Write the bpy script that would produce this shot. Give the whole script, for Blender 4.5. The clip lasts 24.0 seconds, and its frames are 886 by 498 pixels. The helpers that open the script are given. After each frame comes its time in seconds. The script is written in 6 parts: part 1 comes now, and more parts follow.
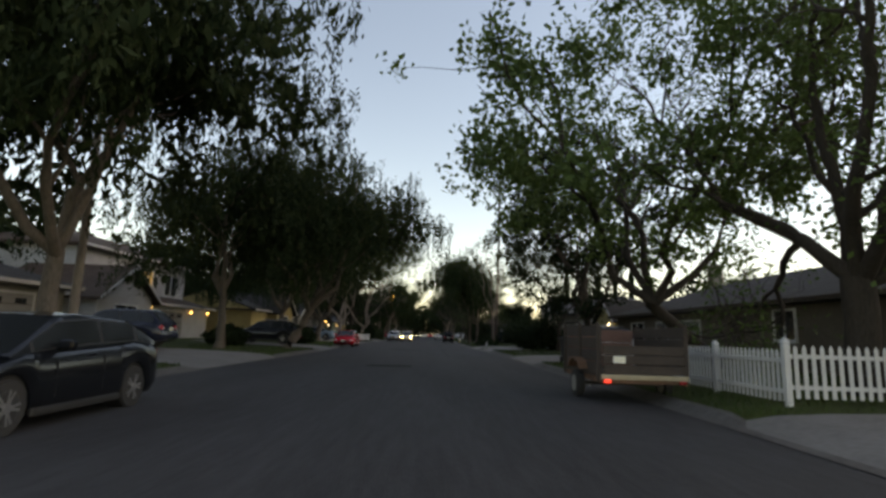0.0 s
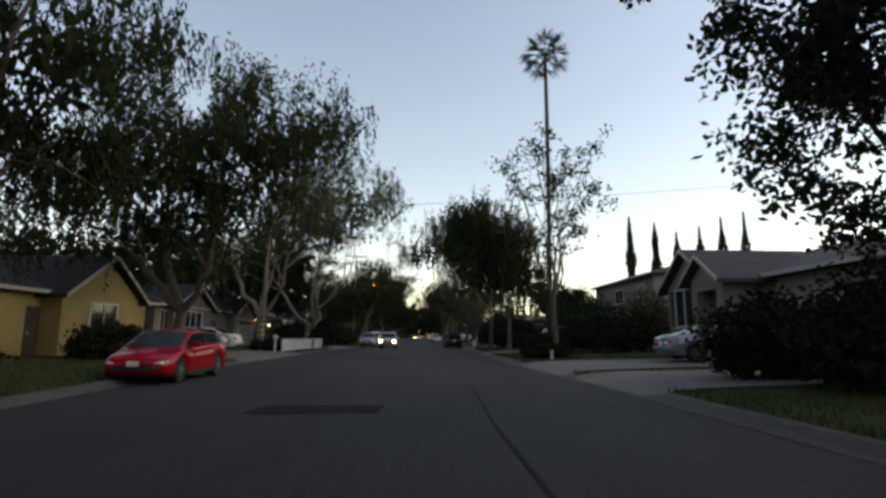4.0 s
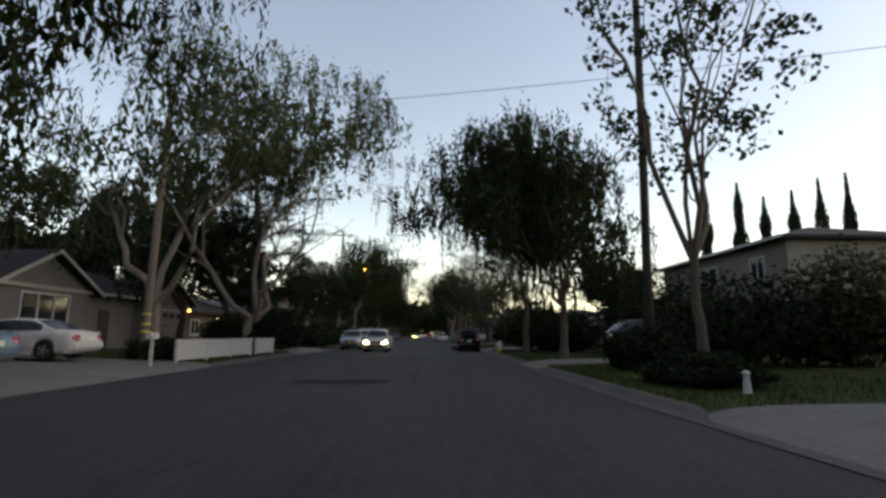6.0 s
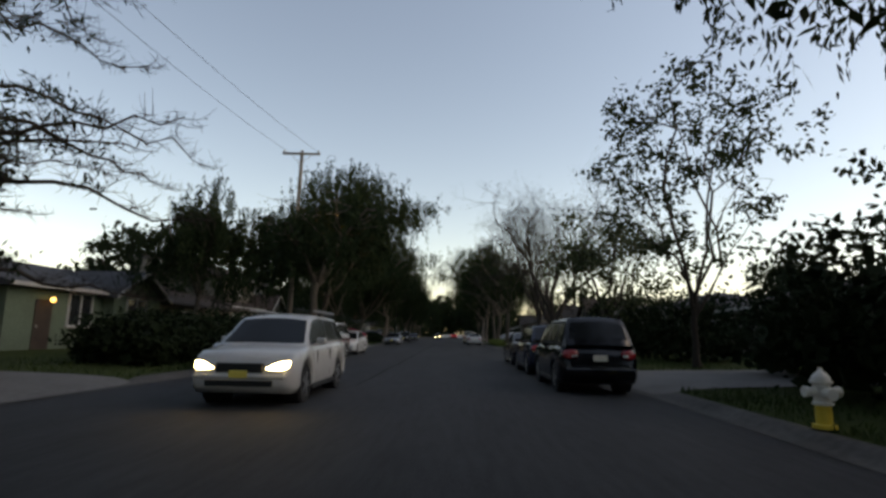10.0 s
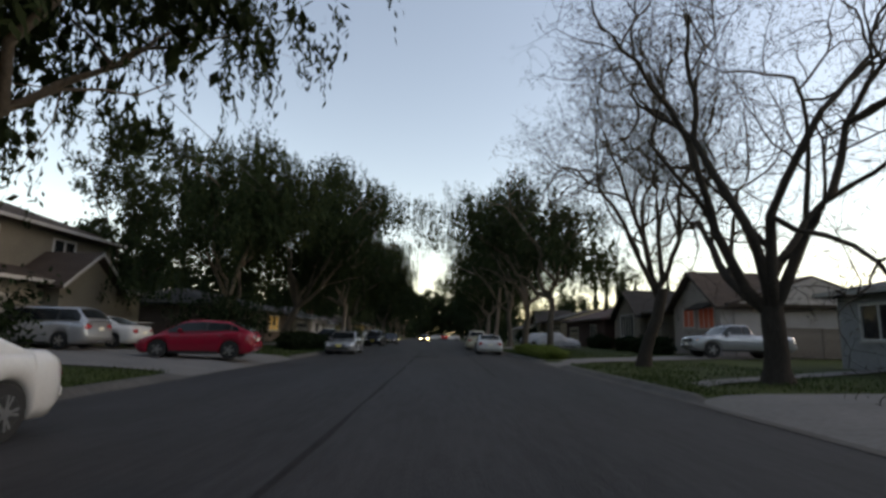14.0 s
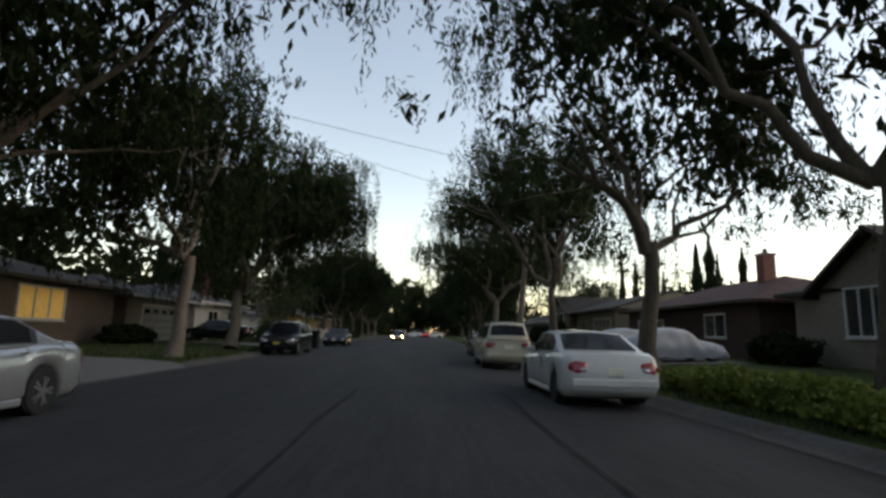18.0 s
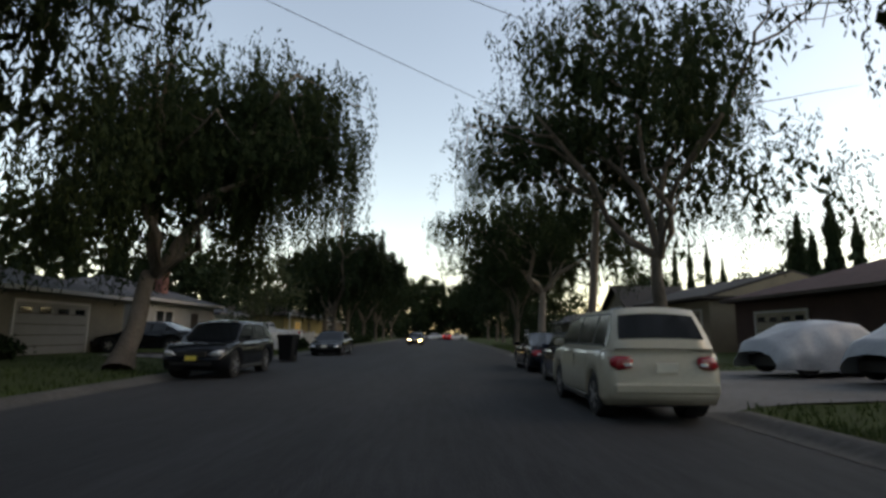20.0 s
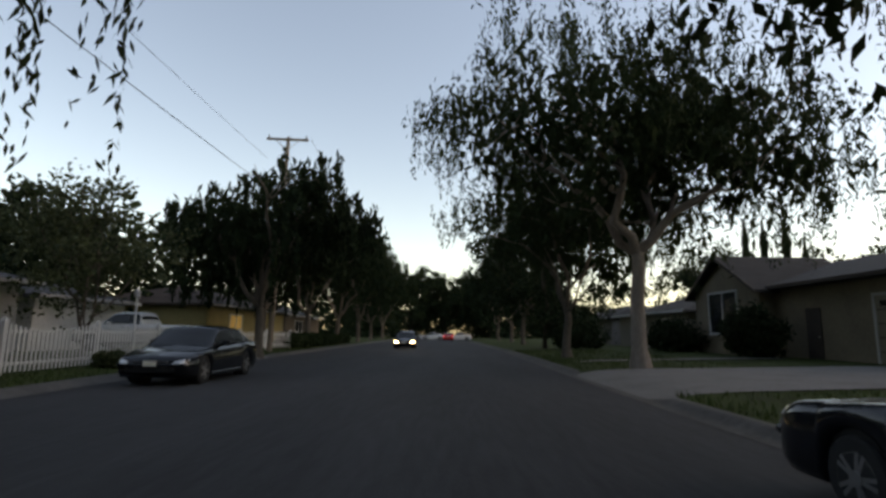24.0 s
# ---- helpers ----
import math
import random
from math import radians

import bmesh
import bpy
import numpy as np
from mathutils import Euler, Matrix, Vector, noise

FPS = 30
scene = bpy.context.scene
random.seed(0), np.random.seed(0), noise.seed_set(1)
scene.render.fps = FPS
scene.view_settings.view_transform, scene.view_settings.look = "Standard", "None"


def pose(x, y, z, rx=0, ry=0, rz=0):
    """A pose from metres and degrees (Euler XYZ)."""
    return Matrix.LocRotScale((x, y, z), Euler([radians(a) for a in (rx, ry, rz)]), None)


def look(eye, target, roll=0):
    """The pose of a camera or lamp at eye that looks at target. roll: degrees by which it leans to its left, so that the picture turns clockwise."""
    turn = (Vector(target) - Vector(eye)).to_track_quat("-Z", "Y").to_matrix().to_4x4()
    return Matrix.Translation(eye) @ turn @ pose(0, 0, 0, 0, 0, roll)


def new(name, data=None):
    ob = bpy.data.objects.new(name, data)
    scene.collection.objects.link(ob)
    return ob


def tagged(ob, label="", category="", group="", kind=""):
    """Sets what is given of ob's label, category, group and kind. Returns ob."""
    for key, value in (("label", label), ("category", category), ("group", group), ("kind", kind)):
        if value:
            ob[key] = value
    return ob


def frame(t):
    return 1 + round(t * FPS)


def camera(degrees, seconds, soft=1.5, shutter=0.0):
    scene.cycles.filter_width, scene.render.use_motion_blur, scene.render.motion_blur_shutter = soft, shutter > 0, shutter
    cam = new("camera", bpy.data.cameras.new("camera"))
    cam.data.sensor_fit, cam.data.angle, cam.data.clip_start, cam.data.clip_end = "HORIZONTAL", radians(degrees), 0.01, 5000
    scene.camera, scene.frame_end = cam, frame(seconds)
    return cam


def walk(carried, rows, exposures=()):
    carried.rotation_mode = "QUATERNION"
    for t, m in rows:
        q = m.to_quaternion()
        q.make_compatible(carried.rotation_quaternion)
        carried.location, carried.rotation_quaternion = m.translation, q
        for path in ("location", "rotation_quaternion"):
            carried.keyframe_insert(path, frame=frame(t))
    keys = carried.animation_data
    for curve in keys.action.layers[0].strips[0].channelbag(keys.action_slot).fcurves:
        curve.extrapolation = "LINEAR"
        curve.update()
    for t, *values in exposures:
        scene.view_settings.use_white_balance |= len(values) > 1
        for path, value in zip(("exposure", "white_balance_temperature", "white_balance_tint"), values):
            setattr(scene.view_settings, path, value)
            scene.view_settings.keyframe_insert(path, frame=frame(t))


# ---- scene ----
cam = camera(79.7, 24.0, soft=3.0)

PATH = [
    (0.0, pose(0.70, 0.00, 1.3, 99.17, -1.69, -1.31)),
    (0.5, pose(0.71, 4.33, 1.3, 99.66, -1.31, -1.36)),
    (1.0, pose(0.72, 8.65, 1.3, 99.24, -1.70, -1.88)),
    (1.5, pose(0.75, 12.95, 1.3, 99.31, -1.72, -2.66)),
    (2.0, pose(0.79, 17.14, 1.3, 99.16, -1.38, -3.20)),
    (2.5, pose(0.85, 21.25, 1.3, 99.35, -1.44, -3.17)),
    (4.5, pose(0.64, 37.46, 1.3, 99.31, -0.09, -1.42)),
    (5.0, pose(0.62, 41.62, 1.3, 99.48, -0.35, -1.13)),
    (5.5, pose(0.60, 45.59, 1.3, 99.39, -0.18, -1.27)),
    (6.0, pose(0.61, 49.49, 1.3, 99.15, -0.42, -1.43)),
    (6.5, pose(0.69, 53.08, 1.3, 99.21, -0.20, -1.68)),
    (7.0, pose(0.74, 56.86, 1.3, 99.29, -0.53, -1.63)),
    (7.5, pose(0.78, 60.77, 1.3, 99.34, -0.70, -1.25)),
    (8.0, pose(0.76, 64.50, 1.3, 99.25, -0.88, -0.89)),
    (8.5, pose(0.69, 68.13, 1.3, 99.40, -1.29, -0.41)),
    (9.0, pose(0.57, 71.72, 1.3, 99.27, -1.07, 0.08)),
    (9.5, pose(0.51, 75.26, 1.3, 99.26, -0.98, 0.73)),
    (10.0, pose(0.38, 78.75, 1.3, 99.12, -0.96, 1.16)),
    (10.5, pose(0.24, 82.13, 1.3, 99.04, -1.01, 1.34)),
    (12.5, pose(-0.28, 96.50, 1.3, 99.08, -1.17, 0.12)),
    (13.0, pose(-0.36, 99.80, 1.3, 99.07, -1.10, -0.05)),
    (13.5, pose(-0.47, 103.89, 1.3, 98.97, -1.21, -0.11)),
    (14.0, pose(-0.56, 108.06, 1.3, 99.22, -1.24, -0.18)),
    (14.5, pose(-0.67, 111.93, 1.3, 99.18, -1.68, -0.55)),
    (15.0, pose(-0.77, 115.76, 1.3, 98.97, -1.28, -0.95)),
    (15.5, pose(-0.83, 119.46, 1.3, 99.22, -1.24, -1.57)),
    (16.0, pose(-0.80, 123.18, 1.3, 99.20, -1.15, -2.13)),
    (16.5, pose(-0.72, 126.80, 1.3, 98.91, -1.11, -2.52)),
    (17.0, pose(-0.64, 130.28, 1.3, 99.03, -0.99, -2.53)),
    (17.5, pose(-0.61, 133.65, 1.3, 99.25, -1.30, -2.52)),
    (18.0, pose(-0.58, 136.88, 1.3, 98.95, -1.55, -2.35)),
    (18.5, pose(-0.62, 140.00, 1.3, 99.04, -1.25, -1.64)),
    (19.0, pose(-0.68, 143.03, 1.3, 99.18, -0.84, -0.54)),
    (19.5, pose(-0.78, 145.88, 1.3, 99.05, -0.66, -0.29)),
    (21.5, pose(-0.40, 156.42, 1.3, 99.33, -0.09, 0.15)),
    (22.0, pose(-0.46, 158.88, 1.3, 99.12, -0.14, 0.16)),
    (22.5, pose(-0.52, 161.16, 1.3, 99.19, -0.54, 0.12)),
    (23.0, pose(-0.58, 163.27, 1.3, 99.06, -0.45, 0.12)),
    (23.5, pose(-0.62, 165.17, 1.3, 99.08, -0.67, 0.02)),
    (24.0, pose(-0.62, 166.82, 1.3, 99.02, -0.68, -0.06)),
]
walk(cam, PATH, exposures=[(0.0, 1.08, 10400, 15), (5.0, 1.0, 10000, 15), (8.0, 1.1, 10300, 15), (10.0, 0.7, 9800, 15), (13.0, 1.03, 10000, 15), (16.0, 0.98, 9900, 15), (17.0, 1.15, 10300, 14), (19.5, 1.18, 10400, 13), (22.0, 1.15, 10300, 14), (24.0, 1.0, 10000, 15)])

# ---------------------------------------------------------------- light: clear dusk sky, sun just gone behind the houses on the right
SUN_AZIMUTH, SUN_ELEVATION = 92.0, 32.0
world = bpy.data.worlds.new("dusk_sky")
scene.world = world
world.use_nodes = True
wn = world.node_tree.nodes
sky = wn.new("ShaderNodeTexSky")
sky.sky_type, sky.sun_disc = "NISHITA", False
sky.sun_elevation, sky.sun_rotation = radians(SUN_ELEVATION), radians(SUN_AZIMUTH)
sky.air_density, sky.dust_density, sky.ozone_density = 1.0, 0.5, 1.5
wn["Background"].inputs["Strength"].default_value = 0.15
world.node_tree.links.new(sky.outputs["Color"], wn["Background"].inputs["Color"])
sun_data = bpy.data.lights.new("sun", "SUN")
sun_data.energy, sun_data.angle, sun_data.color = 0.05, radians(12), (1.0, 0.82, 0.68)
sun = new("sun", sun_data)
az, el = radians(SUN_AZIMUTH), radians(SUN_ELEVATION)
sun.matrix_world = look((0, 0, 0), (-math.sin(az) * math.cos(el), -math.cos(az) * math.cos(el), -math.sin(el)))


# ---------------------------------------------------------------- materials
MATS = {}


def mat(name, color, rough=0.6, metal=0.0, var=0.25, scale=3.0, bump=0.0, bump_scale=40.0, coat=0.0, emit=0.0, emit_color=None,
        trans=0.0, random_var=0.0, spec=0.5, stretch=(1, 1, 1), island=0.0, thin=0.0):
    """A surface with variation at two scales, fine relief, and the usual shading values."""
    if name in MATS:
        return MATS[name]
    m = bpy.data.materials.new(name)
    m.use_nodes = True
    n, l = m.node_tree.nodes, m.node_tree.links
    b = n["Principled BSDF"]
    b.inputs["Roughness"].default_value = rough
    b.inputs["Metallic"].default_value = metal
    b.inputs["Coat Weight"].default_value = coat
    b.inputs["Coat Roughness"].default_value = 0.05
    b.inputs["Specular IOR Level"].default_value = spec
    b.inputs["Transmission Weight"].default_value = trans
    b.inputs["Base Color"].default_value = (*color, 1)
    if emit:
        b.inputs["Emission Color"].default_value = (*(emit_color or color), 1)
        b.inputs["Emission Strength"].default_value = emit
    co = n.new("ShaderNodeTexCoord")
    mp = n.new("ShaderNodeMapping")
    mp.inputs["Scale"].default_value = stretch
    l.new(co.outputs["Object"], mp.inputs["Vector"])
    if var:
        t1, t2 = n.new("ShaderNodeTexNoise"), n.new("ShaderNodeTexNoise")
        t1.inputs["Scale"].default_value, t1.inputs["Detail"].default_value = scale, 4
        t2.inputs["Scale"].default_value, t2.inputs["Detail"].default_value = scale * 11, 3
        for t in (t1, t2):
            l.new(mp.outputs["Vector"], t.inputs["Vector"])
        add = n.new("ShaderNodeMath")
        add.operation = "ADD"
        l.new(t1.outputs["Fac"], add.inputs[0])
        l.new(t2.outputs["Fac"], add.inputs[1])
        last = add.outputs[0]
        for src, amount in (("ShaderNodeObjectInfo", random_var), ("ShaderNodeNewGeometry", island)):
            if amount:
                info, mul = n.new(src), n.new("ShaderNodeMath")
                mul.operation = "MULTIPLY_ADD"
                l.new(info.outputs["Random" if src == "ShaderNodeObjectInfo" else "Random Per Island"], mul.inputs[0])
                mul.inputs[1].default_value = amount
                l.new(last, mul.inputs[2])
                last = mul.outputs[0]
        rng = n.new("ShaderNodeMapRange")
        rng.inputs["From Min"].default_value, rng.inputs["From Max"].default_value = 0.6, 1.4 + random_var + island
        rng.inputs["To Min"].default_value, rng.inputs["To Max"].default_value = 1 - var, 1 + var
        l.new(last, rng.inputs["Value"])
        hsv = n.new("ShaderNodeHueSaturation")
        hsv.inputs["Color"].default_value = (*color, 1)
        l.new(rng.outputs["Result"], hsv.inputs["Value"])
        l.new(hsv.outputs["Color"], b.inputs["Base Color"])
    if bump:
        t3, bp = n.new("ShaderNodeTexNoise"), n.new("ShaderNodeBump")
        t3.inputs["Scale"].default_value, t3.inputs["Detail"].default_value = bump_scale, 4
        l.new(mp.outputs["Vector"], t3.inputs["Vector"])
        bp.inputs["Strength"].default_value, bp.inputs["Distance"].default_value = bump, 0.02
        l.new(t3.outputs["Fac"], bp.inputs["Height"])
        l.new(bp.outputs["Normal"], b.inputs["Normal"])
    if thin:
        tr, mx = n.new("ShaderNodeBsdfTranslucent"), n.new("ShaderNodeMixShader")
        l.new(hsv.outputs["Color"] if var else b.inputs["Base Color"], tr.inputs["Color"])
        mx.inputs["Fac"].default_value = thin
        l.new(b.outputs["BSDF"], mx.inputs[1])
        l.new(tr.outputs["BSDF"], mx.inputs[2])
        l.new(mx.outputs["Shader"], n["Material Output"].inputs["Surface"])
    MATS[name] = m
    return m


ASPHALT = mat("asphalt", (0.0225, 0.0225, 0.0238), 0.85, var=0.5, scale=0.9, bump=0.5, bump_scale=60, stretch=(1, 0.12, 1), spec=0.35)
PATCH = mat("asphalt_patch", (0.0135, 0.0135, 0.014), 0.95, var=0.5, scale=2, bump=0.5, bump_scale=60, spec=0.2)
SEAM = mat("tar_seam", (0.015, 0.015, 0.0155), 0.95, var=0.5, scale=1.5, bump=0.3, bump_scale=60, spec=0.25)
CONCRETE = mat("concrete", (0.15, 0.143, 0.134), 0.85, var=0.25, scale=0.8, bump=0.3, bump_scale=30, spec=0.15)
KERB_STONE = mat("kerb_concrete", (0.085, 0.08, 0.074), 0.85, var=0.35, scale=0.8, bump=0.3, bump_scale=30, spec=0.15)
LAWN = mat("lawn", (0.03, 0.044, 0.009), 0.95, var=0.5, scale=0.5, bump=1.0, bump_scale=25, spec=0.15)
GRASS = mat("grass_blades", (0.035, 0.06, 0.014), 0.85, var=0.4, scale=0.8, island=0.6, thin=0.3)
EARTH = mat("earth", (0.05, 0.04, 0.03), 0.95, var=0.4, scale=0.6, bump=0.8, bump_scale=20, spec=0.15)
BARK = mat("bark", (0.1, 0.083, 0.068), 0.9, var=0.45, scale=1.6, bump=1.0, bump_scale=14, stretch=(1, 1, 0.35), spec=0.15)
BARK_PALE = mat("pale_bark", (0.2, 0.165, 0.14), 0.85, var=0.35, scale=1.4, bump=0.7, bump_scale=12, stretch=(1, 1, 0.4), spec=0.15)
BARK_DARK = mat("dark_bark", (0.04, 0.033, 0.027), 0.9, var=0.4, scale=1.6, bump=1.0, bump_scale=14, stretch=(1, 1, 0.35), spec=0.15)
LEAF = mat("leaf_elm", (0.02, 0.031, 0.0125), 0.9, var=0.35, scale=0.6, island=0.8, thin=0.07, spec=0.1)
LEAF_BRIGHT = mat("leaf_bright", (0.06, 0.1, 0.026), 0.75, var=0.3, scale=0.6, island=0.8, thin=0.25, spec=0.25)
# yellow-green hedge leaves, brightened to stand in for headlight falling on them
LEAF_HEADLIT = mat("leaf_headlit", (0.11, 0.15, 0.03), 0.7, var=0.35, scale=0.6, island=0.8, thin=0.25, spec=0.25)
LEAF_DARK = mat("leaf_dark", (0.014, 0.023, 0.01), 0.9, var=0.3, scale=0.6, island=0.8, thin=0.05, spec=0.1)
LEAF_OLIVE = mat("leaf_olive", (0.05, 0.064, 0.028), 0.75, var=0.3, scale=0.6, island=0.8, thin=0.15, spec=0.2)
LEAF_BROWN = mat("leaf_brown", (0.05, 0.042, 0.03), 0.8, var=0.3, scale=0.6, island=0.6, thin=0.1, spec=0.2)
WOOD_GREY = mat("weathered_wood", (0.16, 0.13, 0.105), 0.85, var=0.4, scale=2, bump=0.6, bump_scale=20, stretch=(1, 1, 0.2))
WOOD_DARK = mat("dark_wood", (0.045, 0.032, 0.025), 0.8, var=0.4, scale=2, bump=0.5, bump_scale=20)
WHITE_PAINT = mat("white_paint", (0.48, 0.48, 0.47), 0.55, var=0.1, scale=2, bump=0.1, bump_scale=30)
TRIM = mat("trim_paint", (0.36, 0.35, 0.33), 0.6, var=0.12, scale=2)
GLASS = mat("window_glass", (0.02, 0.024, 0.028), 0.06, var=0, spec=0.8)
CAR_GLASS = mat("car_glass", (0.01, 0.012, 0.013), 0.14, var=0, spec=0.4)
TYRE = mat("tyre_rubber", (0.018, 0.018, 0.018), 0.9, var=0.2, scale=8)
ALLOY = mat("alloy", (0.5, 0.5, 0.5), 0.3, metal=0.9, var=0.1, scale=10)
RIM_DARK = mat("rim_shadow", (0.12, 0.12, 0.12), 0.4, metal=0.7, var=0.1, scale=10)
CHROME = mat("chrome", (0.7, 0.7, 0.7), 0.12, metal=1.0, var=0)
BLACK = mat("black_plastic", (0.012, 0.012, 0.012), 0.6, var=0.15, scale=8)
PLATE = mat("plate_white", (0.75, 0.72, 0.6), 0.4, var=0.08, scale=8)
PLATE_YELLOW = mat("plate_yellow", (0.75, 0.6, 0.12), 0.4, var=0.08, scale=8)
TAIL = mat("tail_lens", (0.35, 0.012, 0.02), 0.15, var=0.1, scale=8, coat=0.5)
AMBER = mat("amber_lens", (0.8, 0.28, 0.03), 0.2, var=0.1, scale=8, coat=0.5)
LENS = mat("head_lens", (0.55, 0.56, 0.56), 0.1, metal=0.3, var=0.1, scale=10, coat=1.0)
LENS_LIT = mat("head_lens_lit", (1.0, 0.93, 0.6), 0.1, var=0, emit=22, emit_color=(1.0, 0.82, 0.4))
TAIL_LIT = mat("tail_lens_lit", (0.9, 0.03, 0.03), 0.2, var=0, emit=0.6, emit_color=(1.0, 0.08, 0.06))
BULB_WARM = mat("bulb_warm", (1.0, 0.7, 0.3), 0.3, var=0, emit=2.5, emit_color=(1.0, 0.62, 0.2))
BULB_WHITE = mat("bulb_white", (1.0, 0.95, 0.8), 0.3, var=0, emit=2.5, emit_color=(1.0, 0.93, 0.72))
SODIUM = mat("sodium_lamp", (1.0, 0.5, 0.1), 0.3, var=0, emit=14, emit_color=(1.0, 0.42, 0.05))
METAL = mat("grey_metal", (0.3, 0.3, 0.3), 0.45, metal=0.7, var=0.15, scale=6)
WIRE = mat("wire", (0.03, 0.03, 0.03), 0.7, var=0)


def shingle(name, color):
    return mat(name, color, 0.9, var=0.35, scale=1.2, bump=0.8, bump_scale=9, stretch=(1, 1, 2.5), spec=0.2)


def paint(name, color, metal=0.0):
    return mat("paint_" + name, color, 0.14, metal=metal, var=0.07, scale=1.5, coat=0.25, spec=0.3)


def stucco(name, color):
    return mat("wall_" + name, color, 0.9, var=0.2, scale=0.9, bump=0.35, bump_scale=45, spec=0.2)


# ---------------------------------------------------------------- mesh helpers
def link(name, bm, material, parent=None, label="", smooth=False):
    me = bpy.data.meshes.new(name)
    bm.to_mesh(me)
    bm.free()
    me.materials.append(material)
    if smooth:
        me.polygons.foreach_set("use_smooth", [True] * len(me.polygons))
    ob = new(name, me)
    if parent:
        ob.parent = parent
    if label:
        ob["label"] = label
    return ob


def part(name, bm, material, parent, label="", smooth=False):
    return link(name, bm, material, parent, label, smooth)


def mesh_np(name, verts, faces, material, parent=None, smooth=False):
    """A mesh from arrays of points and of quads or triangles."""
    me = bpy.data.meshes.new(name)
    v, f = np.asarray(verts, dtype=np.float32), np.asarray(faces, dtype=np.int32)
    k = f.shape[1]
    me.vertices.add(len(v))
    me.vertices.foreach_set("co", v.ravel())
    me.loops.add(f.size)
    me.loops.foreach_set("vertex_index", f.ravel())
    me.polygons.add(len(f))
    me.polygons.foreach_set("loop_start", np.arange(len(f), dtype=np.int32) * k)
    me.polygons.foreach_set("loop_total", np.full(len(f), k, dtype=np.int32))
    if smooth:
        me.polygons.foreach_set("use_smooth", np.ones(len(f), dtype=bool))
    me.update(calc_edges=True)
    me.materials.append(material)
    ob = new(name, me)
    if parent:
        ob.parent = parent
    return ob


def box(bm, x0, x1, y0, y1, z0, z1, bevel=0.0, m=None):
    """A box between two corners, its edges rounded a little."""
    ret = bmesh.ops.create_cube(bm, size=1.0)
    vs = ret["verts"]
    for v in vs:
        v.co = Vector(((x0 + x1) / 2 + v.co.x * (x1 - x0), (y0 + y1) / 2 + v.co.y * (y1 - y0), (z0 + z1) / 2 + v.co.z * (z1 - z0)))
    if bevel:
        es = list({e for v in vs for e in v.link_edges})
        r = bmesh.ops.bevel(bm, geom=es, offset=bevel, segments=1, affect="EDGES")
        vs = list({v for f in r["faces"] for v in f.verts})
    if m is not None:
        bmesh.ops.transform(bm, matrix=m, verts=vs)
    return bm


def boxed(x0, x1, y0, y1, z0, z1, bevel=0.0, m=None):
    return box(bmesh.new(), min(x0, x1), max(x0, x1), min(y0, y1), max(y0, y1), min(z0, z1), max(z0, z1), bevel, m)


def prism(points, axis, a, b, bm=None):
    """A flat outline pushed along an axis ("x", "y" or "z") from a to b."""
    bm = bm or bmesh.new()
    def at(p, c):
        return {"x": (c, p[0], p[1]), "y": (p[0], c, p[1]), "z": (p[0], p[1], c)}[axis]
    lo = [bm.verts.new(at(p, a)) for p in points]
    hi = [bm.verts.new(at(p, b)) for p in points]
    n = len(points)
    bm.faces.new(lo)
    bm.faces.new(hi[::-1])
    for i in range(n):
        bm.faces.new((lo[i], hi[i], hi[(i + 1) % n], lo[(i + 1) % n]))
    bmesh.ops.recalc_face_normals(bm, faces=bm.faces)
    return bm


def slab(corners, thick, bm=None):
    """A thin plate of even thickness under a flat outline."""
    bm = bm or bmesh.new()
    top = [bm.verts.new(c) for c in corners]
    low = [bm.verts.new((c[0], c[1], c[2] - thick)) for c in corners]
    n = len(corners)
    bm.faces.new(top)
    bm.faces.new(low[::-1])
    for i in range(n):
        bm.faces.new((top[i], low[i], low[(i + 1) % n], top[(i + 1) % n]))
    bmesh.ops.recalc_face_normals(bm, faces=bm.faces)
    return bm


def cyl(x, y, z0, z1, r0, r1=None, seg=14, bm=None):
    bm = bm or bmesh.new()
    r1 = r0 if r1 is None else r1
    bmesh.ops.create_cone(bm, cap_ends=True, segments=seg, radius1=r0, radius2=r1, depth=z1 - z0,
                          matrix=Matrix.Translation((x, y, (z0 + z1) / 2)))
    return bm


def turned(profile, seg=18, axis="x", bm=None, at=(0, 0, 0)):
    """A body turned round an axis from rows of (along, radius)."""
    bm = bm or bmesh.new()
    rings = []
    for a, r in profile:
        ring = []
        for i in range(seg):
            c, s = math.cos(math.tau * i / seg) * r, math.sin(math.tau * i / seg) * r
            p = (a, c, s) if axis == "x" else (c, s, a)
            ring.append(bm.verts.new((p[0] + at[0], p[1] + at[1], p[2] + at[2])))
        rings.append(ring)
    for r0, r1 in zip(rings, rings[1:]):
        for i in range(seg):
            bm.faces.new((r0[i], r0[(i + 1) % seg], r1[(i + 1) % seg], r1[i]))
    bm.faces.new(rings[0][::-1])
    bm.faces.new(rings[-1])
    bmesh.ops.recalc_face_normals(bm, faces=bm.faces)
    return bm


